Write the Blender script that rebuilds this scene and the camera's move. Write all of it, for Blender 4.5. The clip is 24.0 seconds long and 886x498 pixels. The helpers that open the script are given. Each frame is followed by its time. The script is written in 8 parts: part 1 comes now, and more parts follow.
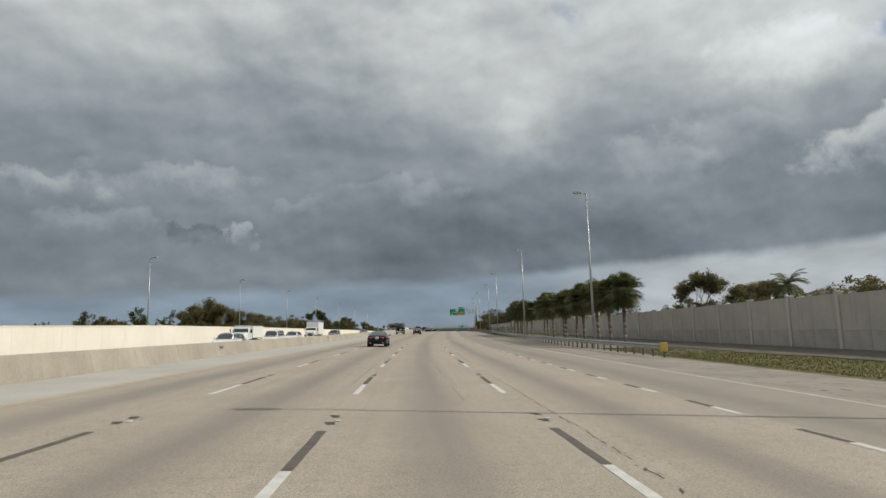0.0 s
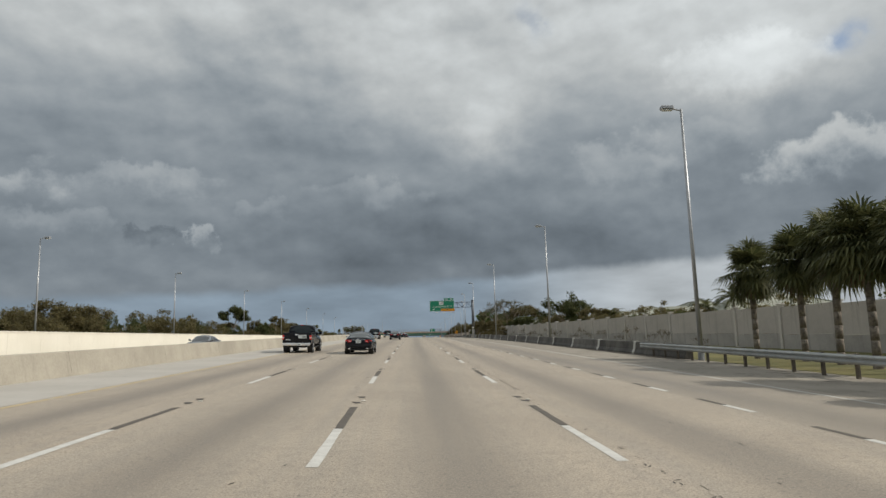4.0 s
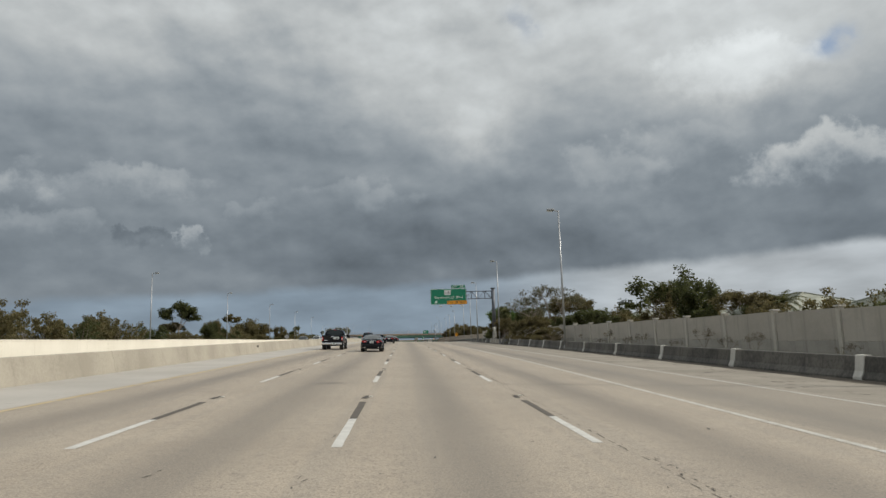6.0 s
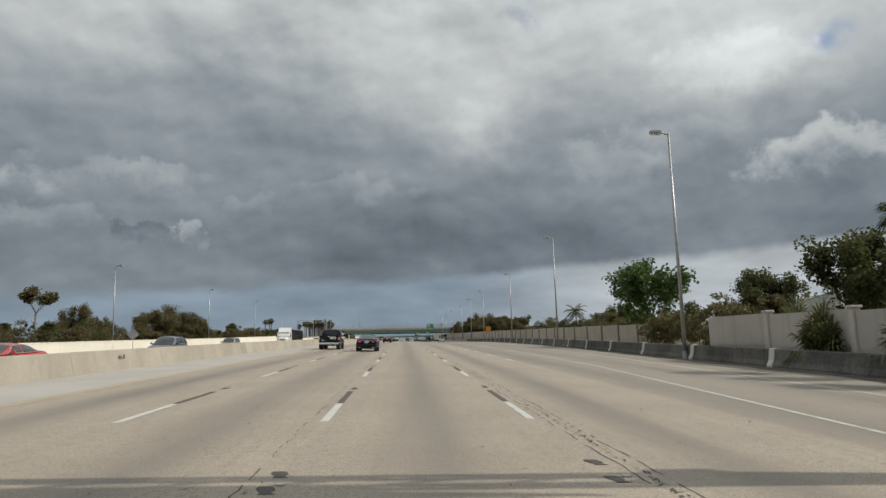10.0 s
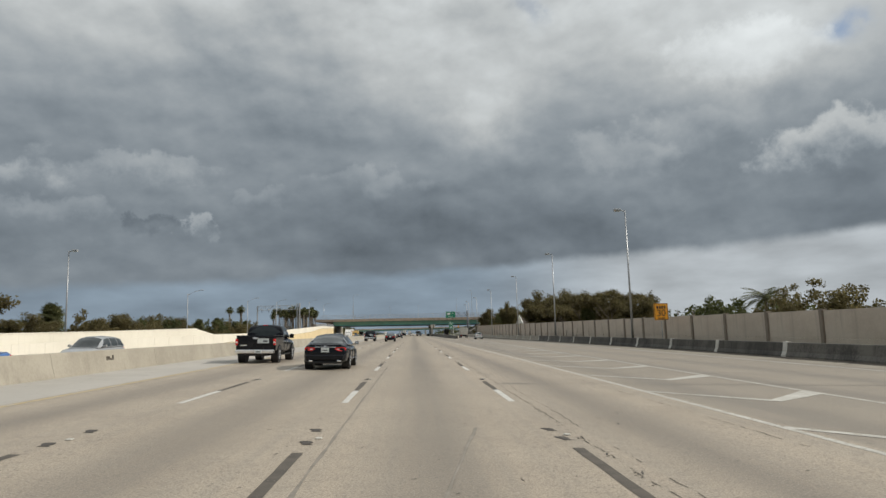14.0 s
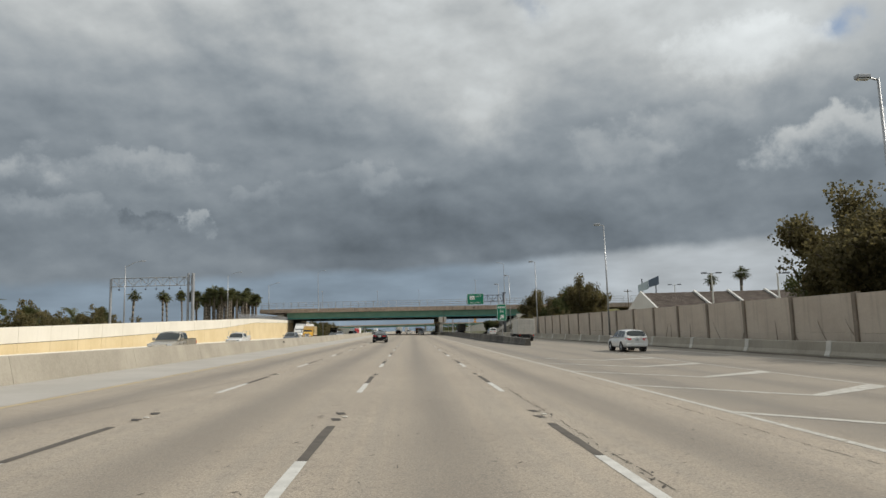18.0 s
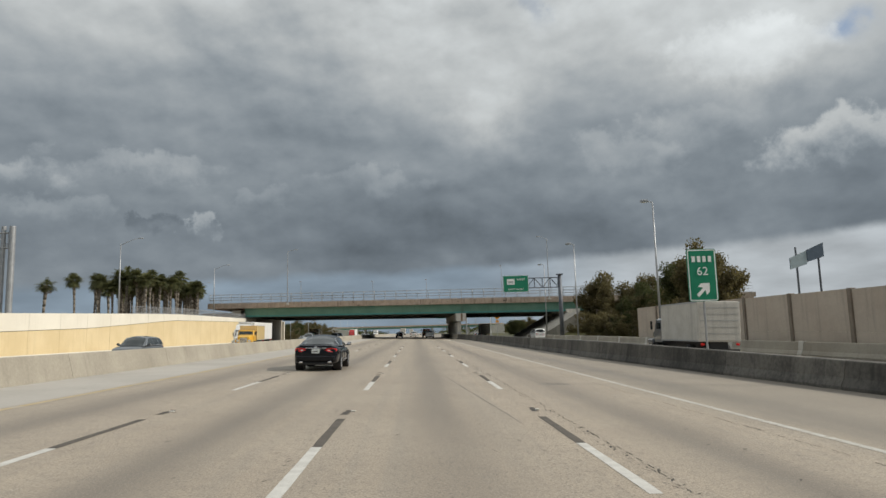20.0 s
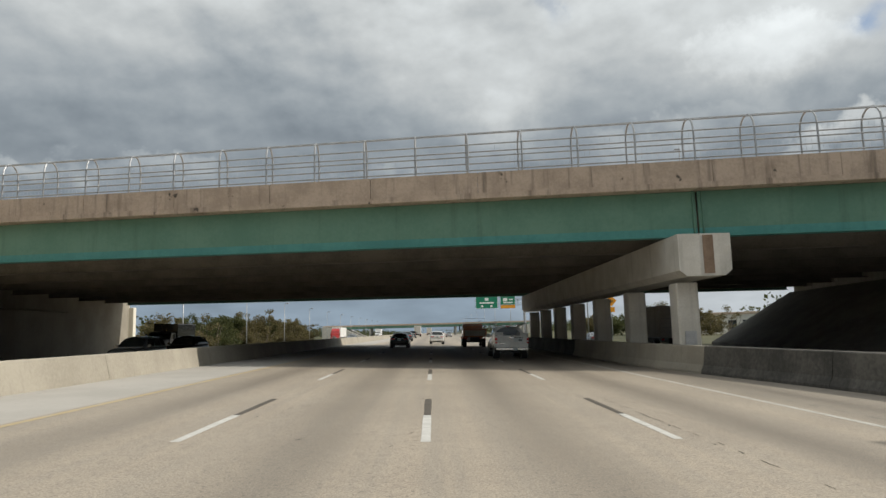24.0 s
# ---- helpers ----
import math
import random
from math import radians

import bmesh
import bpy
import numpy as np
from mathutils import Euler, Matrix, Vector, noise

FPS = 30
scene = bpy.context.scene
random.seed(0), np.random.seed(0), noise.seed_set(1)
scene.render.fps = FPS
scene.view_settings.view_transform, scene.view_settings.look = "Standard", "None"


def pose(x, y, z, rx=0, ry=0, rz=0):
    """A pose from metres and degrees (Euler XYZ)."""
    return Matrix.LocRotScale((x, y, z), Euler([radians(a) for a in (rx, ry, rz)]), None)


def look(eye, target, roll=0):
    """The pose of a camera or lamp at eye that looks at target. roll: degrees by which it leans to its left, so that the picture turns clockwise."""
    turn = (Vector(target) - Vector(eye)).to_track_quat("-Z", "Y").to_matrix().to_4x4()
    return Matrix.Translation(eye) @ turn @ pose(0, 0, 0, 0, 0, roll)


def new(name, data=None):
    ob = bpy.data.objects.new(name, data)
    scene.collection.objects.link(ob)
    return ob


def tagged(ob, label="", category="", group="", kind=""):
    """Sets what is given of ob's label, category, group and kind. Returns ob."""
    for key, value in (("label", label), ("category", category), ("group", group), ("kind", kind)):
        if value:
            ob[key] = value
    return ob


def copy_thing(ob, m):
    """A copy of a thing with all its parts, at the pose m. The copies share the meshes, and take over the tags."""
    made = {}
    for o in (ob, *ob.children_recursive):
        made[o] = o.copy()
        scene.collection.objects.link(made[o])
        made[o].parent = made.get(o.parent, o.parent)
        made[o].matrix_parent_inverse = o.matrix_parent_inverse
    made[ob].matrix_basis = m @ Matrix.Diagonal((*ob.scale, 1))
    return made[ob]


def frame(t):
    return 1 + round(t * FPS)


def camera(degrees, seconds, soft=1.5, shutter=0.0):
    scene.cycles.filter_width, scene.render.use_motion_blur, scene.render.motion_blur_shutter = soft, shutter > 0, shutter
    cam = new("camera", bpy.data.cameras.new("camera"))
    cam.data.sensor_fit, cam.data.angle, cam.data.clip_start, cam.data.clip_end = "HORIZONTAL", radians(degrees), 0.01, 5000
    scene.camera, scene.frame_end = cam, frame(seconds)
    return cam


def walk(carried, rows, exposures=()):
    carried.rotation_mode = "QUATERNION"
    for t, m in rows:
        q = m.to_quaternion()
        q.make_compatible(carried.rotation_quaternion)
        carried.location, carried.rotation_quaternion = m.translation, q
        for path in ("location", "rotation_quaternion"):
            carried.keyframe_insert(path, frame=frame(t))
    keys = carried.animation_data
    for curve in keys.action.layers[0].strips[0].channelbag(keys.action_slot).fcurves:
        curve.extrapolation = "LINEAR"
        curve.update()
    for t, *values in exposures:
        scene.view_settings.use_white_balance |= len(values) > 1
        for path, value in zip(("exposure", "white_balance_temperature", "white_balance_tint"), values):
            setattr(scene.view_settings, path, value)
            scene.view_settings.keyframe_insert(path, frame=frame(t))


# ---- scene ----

# ---- the line of the road ----
# s runs along the camera's lane, u to the right of its centre, both in metres
STEP, S_MIN, S_MAX = 2.0, -200.0, 3000.0
CROSS = 0.030            # cross fall of the carriageway to the right
EYE = 1.61
_n = int((S_MAX - S_MIN) / STEP) + 1
LINE_S = np.linspace(S_MIN, S_MAX, _n)
LINE_H = np.radians(np.interp(LINE_S, [-200, 0, 37, 74, 111, 148, 200, 260], [8.6, 3.6, 2.7, 1.8, 0.95, 0.3, 0, 0]))
LINE_G = np.radians(np.interp(LINE_S, [-200, 0, 80, 150, 210, 310, 375, 420, 480, 560, 620, 720, 800],
                              [0.9, 0.98, 1.15, 1.4, 1.25, 0.85, 0.58, 0.3, 0.1, 0.0, 0.1, 0.15, 0.0]))
LINE_X = np.cumsum(-np.sin(LINE_H)) * STEP
LINE_Y = np.cumsum(np.cos(LINE_H)) * STEP
LINE_Z = np.cumsum(np.tan(LINE_G)) * STEP
_i0 = int(-S_MIN / STEP)
LINE_X -= LINE_X[_i0]
LINE_Y -= LINE_Y[_i0]
LINE_Z -= LINE_Z[_i0]


def heading(s):
    return float(np.interp(s, LINE_S, LINE_H))


def lateral(u):
    """Height of the ground across the road, relative to the lane's centre."""
    if u < -12.0:
        return CROSS * 12.0 + CROSS * 0.9 * (max(u, -45) + 12.0)
    return -CROSS * min(u, 15.0)


def P(s, u, z=0.0, on_ground=True):
    h = heading(s)
    x = float(np.interp(s, LINE_S, LINE_X)) + u * math.cos(h)
    y = float(np.interp(s, LINE_S, LINE_Y)) + u * math.sin(h)
    return Vector((x, y, float(np.interp(s, LINE_S, LINE_Z)) + z + (lateral(u) if on_ground else 0.0)))


def M(s, u, z=0.0, turn=0.0):
    """Upright pose on the ground at (s, u); its y axis looks along the road."""
    return Matrix.Translation(P(s, u, z)) @ Matrix.Rotation(heading(s) + radians(turn), 4, "Z")


# ---- camera ----
cam = camera(68.0, 24.0)
# seconds, s, u, yaw, grade under the car, all by the line of the road
DRIVE = [
    (0.0, 4.30, -0.41, 0.65, 0.98),
    (0.5, 19.08, -0.49, 0.24, 1.02),
    (1.0, 33.91, -0.49, -0.12, 0.99),
    (1.5, 48.75, -0.51, -0.43, 1.00),
    (2.0, 63.60, -0.56, -0.79, 1.09),
    (2.5, 78.44, -0.59, -1.14, 1.19),
    (3.5, 108.13, -0.69, -2.00, 1.26),
    (4.5, 137.80, -0.78, -2.86, 1.32),
    (5.0, 152.65, -0.83, -2.97, 1.44),
    (5.5, 167.52, -0.90, -3.09, 1.48),
    (6.0, 182.42, -0.91, -3.32, 1.40),
    (6.5, 197.33, -0.88, -3.49, 1.26),
    (7.0, 212.25, -0.85, -3.64, 1.26),
    (7.5, 227.18, -0.78, -3.75, 1.20),
    (8.0, 242.11, -0.68, -3.80, 1.08),
    (8.5, 257.01, -0.59, -3.75, 1.09),
    (9.0, 271.91, -0.53, -3.61, 1.03),
    (9.5, 286.80, -0.47, -3.48, 0.92),
    (10.0, 301.71, -0.43, -3.43, 0.92),
    (10.5, 316.62, -0.35, -3.37, 0.84),
    (11.5, 346.40, -0.30, -3.22, 0.71),
    (12.5, 376.15, -0.26, -3.07, 0.58),
    (13.0, 391.00, -0.24, -2.92, 0.46),
    (13.5, 405.85, -0.26, -2.78, 0.40),
    (14.0, 420.73, -0.32, -2.60, 0.28),
    (14.5, 435.63, -0.40, -2.50, 0.26),
    (15.0, 450.53, -0.48, -2.46, 0.25),
    (15.5, 465.44, -0.53, -2.47, 0.17),
    (16.0, 480.35, -0.55, -2.50, 0.09),
    (16.5, 495.28, -0.57, -2.56, 0.01),
    (17.0, 510.23, -0.58, -2.70, -0.02),
    (17.5, 525.21, -0.56, -2.81, 0.02),
    (18.0, 540.18, -0.50, -2.81, 0.01),
    (18.5, 555.15, -0.40, -2.75, 0.01),
    (19.5, 585.07, -0.45, -2.51, 0.12),
    (20.5, 614.98, -0.47, -2.27, 0.24),
    (21.0, 629.89, -0.55, -2.26, 0.19),
    (21.5, 644.75, -0.64, -2.23, 0.13),
    (22.0, 659.56, -0.78, -2.10, 0.21),
    (22.5, 674.33, -0.94, -1.73, 0.16),
    (23.0, 689.09, -1.14, -1.33, 0.20),
    (23.5, 703.84, -1.42, -1.08, 0.21),
    (24.0, 718.61, -1.74, -0.90, 0.20),
]
TILT, LEAN = 7.02, 1.6
walk(cam, [(t, Matrix.Translation(P(s, u, EYE)) @ pose(0, 0, 0, 90 + TILT + g, LEAN, yaw)) for t, s, u, yaw, g in DRIVE],
     exposures=[(0, 0.0), (22, 0.0), (24, 0.18)])


# ---- node helpers ----
class Graph:
    """Short hand for building node trees."""

    def __init__(self, tree):
        self.tree = tree

    def node(self, kind, **props):
        n = self.tree.nodes.new(kind)
        for k, v in props.items():
            if k == "operation":
                n.operation = v
            elif k == "blend_type":
                n.blend_type = v
            elif k == "data_type":
                n.data_type = v
        return n

    def put(self, sock, v):
        if isinstance(v, bpy.types.NodeSocket):
            self.tree.links.new(v, sock)
        elif v is not None:
            sock.default_value = v

    def math(self, op, a, b=None, c=None, clamp=False):
        n = self.node("ShaderNodeMath", operation=op)
        n.use_clamp = clamp
        for i, v in enumerate((a, b, c)):
            if v is not None:
                self.put(n.inputs[i], v)
        return n.outputs[0]

    def noise(self, vec, scale, detail=4.0, rough=0.55, distort=0.0):
        n = self.node("ShaderNodeTexNoise")
        if vec is not None:
            self.put(n.inputs["Vector"], vec)
        n.inputs["Scale"].default_value = scale
        n.inputs["Detail"].default_value = detail
        n.inputs["Roughness"].default_value = rough
        n.inputs["Distortion"].default_value = distort
        return n.outputs["Fac"]

    def ramp(self, fac, stops):
        n = self.node("ShaderNodeValToRGB")
        e = n.color_ramp.elements
        while len(e) < len(stops):
            e.new(0.5)
        for el, (p, c) in zip(e, stops):
            el.position = p
            el.color = (*c, 1) if isinstance(c, tuple) else (c, c, c, 1)
        self.put(n.inputs[0], fac)
        return n.outputs[0]

    def span(self, v, a, b, c=0.0, d=1.0, smooth=True):
        n = self.node("ShaderNodeMapRange")
        n.interpolation_type = "SMOOTHSTEP" if smooth else "LINEAR"
        for i, x in enumerate((v, a, b, c, d)):
            self.put(n.inputs[i], x)
        return n.outputs[0]

    def mix(self, fac, a, b, kind="MIX"):
        n = self.node("ShaderNodeMix", data_type="RGBA", blend_type=kind)
        self.put(n.inputs[0], fac)
        for i, v in ((6, a), (7, b)):
            self.put(n.inputs[i], (*v, 1) if isinstance(v, tuple) else v)
        return n.outputs[2]

    def vec(self, x, y, z=0.0):
        n = self.node("ShaderNodeCombineXYZ")
        for i, v in enumerate((x, y, z)):
            self.put(n.inputs[i], v)
        return n.outputs[0]


# ---- world: a broken deck of heavy cloud under a blue sky, and the sun ----
SUN_EL, SUN_AZ = 36.6, -5.5      # the sun stands to the right of the road, a little behind
world = bpy.data.worlds.new("world")
scene.world = world
world.use_nodes = True
G = Graph(world.node_tree)
_co = G.node("ShaderNodeTexCoord").outputs["Generated"]
_sep = G.node("ShaderNodeSeparateXYZ")
G.put(_sep.inputs[0], _co)
_x, _y, _z = _sep.outputs
_zc = G.math("MAXIMUM", _z, 0.0)
_den = G.math("ADD", _zc, 0.22)
_plane = G.vec(G.math("DIVIDE", _x, _den), G.math("DIVIDE", _y, _den), 0.0)
_az0 = G.math("MULTIPLY", G.math("ARCTAN2", _x, _y), 57.296)
_el0 = G.math("MULTIPLY", G.math("ARCSINE", _z), 57.296)
_fine = G.node("ShaderNodeTexNoise")
G.put(_fine.inputs["Vector"], _co)
_fine.inputs["Scale"].default_value, _fine.inputs["Detail"].default_value, _fine.inputs["Roughness"].default_value = 14.0, 6.0, 0.6
_fsep = G.node("ShaderNodeSeparateXYZ")
G.put(_fsep.inputs[0], _fine.outputs["Color"])
# ragged azimuth and elevation, in degrees
_az = G.math("ADD", _az0, G.math("MULTIPLY_ADD", G.math("SUBTRACT", _fsep.outputs[0], 0.5), 7.0, 0.0))
_el = G.math("ADD", _el0, G.math("MULTIPLY_ADD", G.math("SUBTRACT", _fsep.outputs[1], 0.5), 4.0, 0.0))


def blot(a, e, wa, we, gain, tilt=0.0):
    """A soft heap or hollow of cloud at azimuth a and elevation e."""
    da, de = G.math("SUBTRACT", _az, a), G.math("SUBTRACT", _el, e)
    de = G.math("SUBTRACT", de, G.math("MULTIPLY", da, tilt))
    p, q = G.math("DIVIDE", da, wa), G.math("DIVIDE", de, we)
    r = G.math("ADD", G.math("MULTIPLY", p, p), G.math("MULTIPLY", q, q))
    return G.math("MULTIPLY", G.math("POWER", 2.718, G.math("MULTIPLY", r, -1.0)), gain)


def heap(a, e, wa, we, gain):
    """A heaped cloud at azimuth a and elevation e: a crisp ragged top in the sun, fading away below."""
    p = G.math("DIVIDE", G.math("SUBTRACT", _azr, a), wa)
    q = G.math("DIVIDE", G.math("SUBTRACT", _elr, e), we)
    r = G.math("ADD", G.math("MULTIPLY", p, p), G.math("MULTIPLY", q, q))
    return G.math("MULTIPLY", G.math("MULTIPLY", G.span(r, 1.1, 0.25), G.span(q, -1.0, 0.6)), gain)


# general lightness of the deck by elevation: dark base low down, thinner and brighter overhead
_base = G.ramp(G.math("DIVIDE", _el, 90.0), [(0.0, 0.23), (0.06, 0.205), (0.105, 0.225), (0.15, 0.275), (0.19, 0.315), (0.235, 0.38), (0.31, 0.53), (0.5, 0.60), (1.0, 0.55)])
_big = G.noise(_plane, 0.9, 9.0, 0.56, 0.0)


def cloud_height(dx, dz, scale, stretch, rough):
    """Lumpy thickness of the deck, looked up a little to the side."""
    v = G.vec(G.math("ADD", _x, dx), _y, G.math("MULTIPLY", G.math("ADD", _z, dz), stretch))
    return G.noise(v, scale, 8.0, rough, 0.0)


# lit upper right edges and shaded undersides, at the size of whole banks and of single lumps
_light = G.math("MULTIPLY", _base, G.span(_big, 0.3, 0.72, 0.90, 1.14, False))
for sc, st, ro, dx, dz, body, edge in ((2.6, 1.9, 0.46, 0.025, 0.03, 0.55, 0.85), (7.0, 1.6, 0.50, 0.01, 0.014, 0.34, 1.0)):
    h0, h1 = cloud_height(0.0, 0.0, sc, st, ro), cloud_height(dx, dz, sc, st, ro)
    tone = G.math("MULTIPLY_ADD", G.math("SUBTRACT", h0, 0.5), body, 1.0)
    tone = G.math("MULTIPLY_ADD", G.math("SUBTRACT", h0, h1), edge, tone)
    _light = G.math("MULTIPLY", _light, G.math("MAXIMUM", tone, 0.6))
_azr = G.math("ADD", _az0, G.math("MULTIPLY", G.math("SUBTRACT", _fsep.outputs[0], 0.5), 13.0))
_elr = G.math("ADD", _el0, G.math("MULTIPLY", G.math("SUBTRACT", _fsep.outputs[1], 0.5), 8.0))
for b in ((7.3, 18.6, 3.4, 2.4, 0.22), (-8.0, 22.0, 12.0, 6.0, -0.045), (33.5, 20.5, 9.0, 3.0, 0.16), (2.0, 23.5, 8.0, 4.0, 0.08), (29.0, 24.0, 10.0, 4.5, 0.16),
          (-28.0, 21.0, 8.0, 2.5, 0.05), (-16.0, 22.0, 9.0, 3.0, -0.05), (14.0, 9.0, 17.0, 2.6, -0.03), (-4.0, 9.5, 9.0, 2.6, -0.025)):
    _light = G.math("ADD", _light, blot(*b))
for b in ((34.5, 13.6, 6.0, 2.4, 0.26), (29.0, 21.0, 7.0, 3.0, 0.13), (18.5, 14.8, 4.8, 2.6, 0.09), (25.0, 15.4, 5.0, 1.8, 0.05), (-22.0, 13.4, 6.5, 1.6, 0.10), (-31.5, 12.6, 4.0, 1.5, 0.13),
          (-18.2, 8.7, 1.9, 1.2, 0.16), (-21.6, 9.0, 2.0, 1.1, -0.07), (-29.0, 9.4, 5.5, 1.5, 0.07), (-3.0, 13.6, 5.0, 1.8, 0.07), (-13.0, 11.4, 3.0, 1.3, 0.05)):
    _light = G.math("ADD", _light, heap(*b))
_light = G.math("MAXIMUM", _light, 0.085)
_cloud = G.mix(G.span(_light, 0.10, 0.55), (0.83, 0.995, 1.15), (0.95, 1.0, 1.01))
_cloud = G.mix(1.0, _cloud, _light, "MULTIPLY")
# below the deck's ragged lower edge the far sky is lighter and bluer
_edge = G.math("ADD", G.span(_az0, -32.0, 34.0, 4.2, 6.9, False), G.math("MULTIPLY", G.math("SUBTRACT", G.noise(_co, 7.0, 6.0, 0.6), 0.5), 2.0))
_under = G.span(_el0, G.math("SUBTRACT", _edge, 0.7), G.math("ADD", _edge, 0.35))
_streak = G.noise(G.vec(_az0, G.math("MULTIPLY", _el0, 3.2), 0.0), 0.13, 6.0, 0.5)
_far = G.mix(G.span(_az0, 3.0, 22.0), (0.225, 0.285, 0.345), (0.43, 0.465, 0.49))
_far = G.mix(1.0, _far, G.span(_streak, 0.3, 0.7, 0.82, 1.22, False), "MULTIPLY")
_cloud = G.mix(_under, _far, _cloud)
_sky = G.node("ShaderNodeTexSky")
_sky.sky_type, _sky.sun_disc = "NISHITA", False
_sky.sun_elevation, _sky.sun_rotation = radians(SUN_EL), radians(90 - SUN_AZ)
_blue = G.mix(1.0, _sky.outputs[0], (0.10, 0.10, 0.10), "MULTIPLY")
_gap = G.math("MAXIMUM", blot(35.6, 21.6, 1.3, 0.9, 0.75), blot(11.5, 27.2, 0.8, 1.2, 0.3))
_gap = G.math("MINIMUM", _gap, 1.0)
_open = G.math("MULTIPLY", G.span(_big, 0.64, 0.74), G.span(_el0, 30.0, 45.0))
_out = G.mix(G.math("MAXIMUM", _gap, _open), _cloud, _blue)
G.put(world.node_tree.nodes["Background"].inputs["Color"], _out)
world.node_tree.nodes["Background"].inputs["Strength"].default_value = 1.0

sun = new("sun", bpy.data.lights.new("sun", "SUN"))
sun.data.energy, sun.data.angle, sun.data.color = 3.1, radians(0.5), (1.0, 0.94, 0.84)
_az_r = radians(SUN_AZ)
_to = Vector((math.cos(radians(SUN_EL)) * math.cos(_az_r), math.cos(radians(SUN_EL)) * math.sin(_az_r), math.sin(radians(SUN_EL))))
sun.matrix_world = look((0, 0, 0), -_to)


# ---- materials ----
def surface(name, a, b, scale=0.6, rough=0.75, bump=0.0, fine=12.0, metal=0.0, streak=0.0, spot=None, vary=0.0, spec=0.5, coat=0.0):
    """A worn surface: two tones at a coarse and a fine scale, upright streaks, spots, a difference from piece to piece, relief."""
    m = bpy.data.materials.new(name)
    m.use_nodes = True
    g = Graph(m.node_tree)
    p = m.node_tree.nodes["Principled BSDF"]
    co = g.node("ShaderNodeTexCoord").outputs["Object"]
    n1, n2 = g.noise(co, scale, 5.0, 0.6), g.noise(co, fine, 4.0, 0.65)
    f = g.math("ADD", g.math("MULTIPLY", n1, 0.65), g.math("MULTIPLY", n2, 0.35))
    col = g.mix(g.span(f, 0.36, 0.64), a, b)
    if streak:
        mp = g.node("ShaderNodeMapping")
        g.put(mp.inputs[0], co)
        mp.inputs["Scale"].default_value = (1.6, 1.6, 0.10)
        st = g.span(g.noise(mp.outputs[0], 1.7, 5.0, 0.6), 0.52, 0.75)
        col = g.mix(g.math("MULTIPLY", st, streak), col, tuple(x * 0.35 for x in a))
    if spot:
        sp = g.span(g.noise(co, spot[1], 3.0, 0.7), spot[2], spot[2] + 0.06)
        col = g.mix(sp, col, spot[0])
    if vary:
        r = g.node("ShaderNodeObjectInfo").outputs["Random"]
        col = g.mix(1.0, col, g.span(r, 0.0, 1.0, 1.0 - vary, 1.0 + vary, False), "MULTIPLY")
    g.put(p.inputs["Base Color"], col)
    g.put(p.inputs["Roughness"], g.span(n2, 0.3, 0.7, max(0.05, rough - 0.08), min(1.0, rough + 0.08), False))
    p.inputs["Metallic"].default_value = metal
    p.inputs["Specular IOR Level"].default_value = spec
    p.inputs["Coat Weight"].default_value = coat
    p.inputs["Coat Roughness"].default_value = 0.06
    if bump:
        bn = g.node("ShaderNodeBump")
        bn.inputs["Strength"].default_value, bn.inputs["Distance"].default_value = bump, 0.02
        g.put(bn.inputs["Height"], n2)
        g.put(p.inputs["Normal"], bn.outputs[0])
    return m


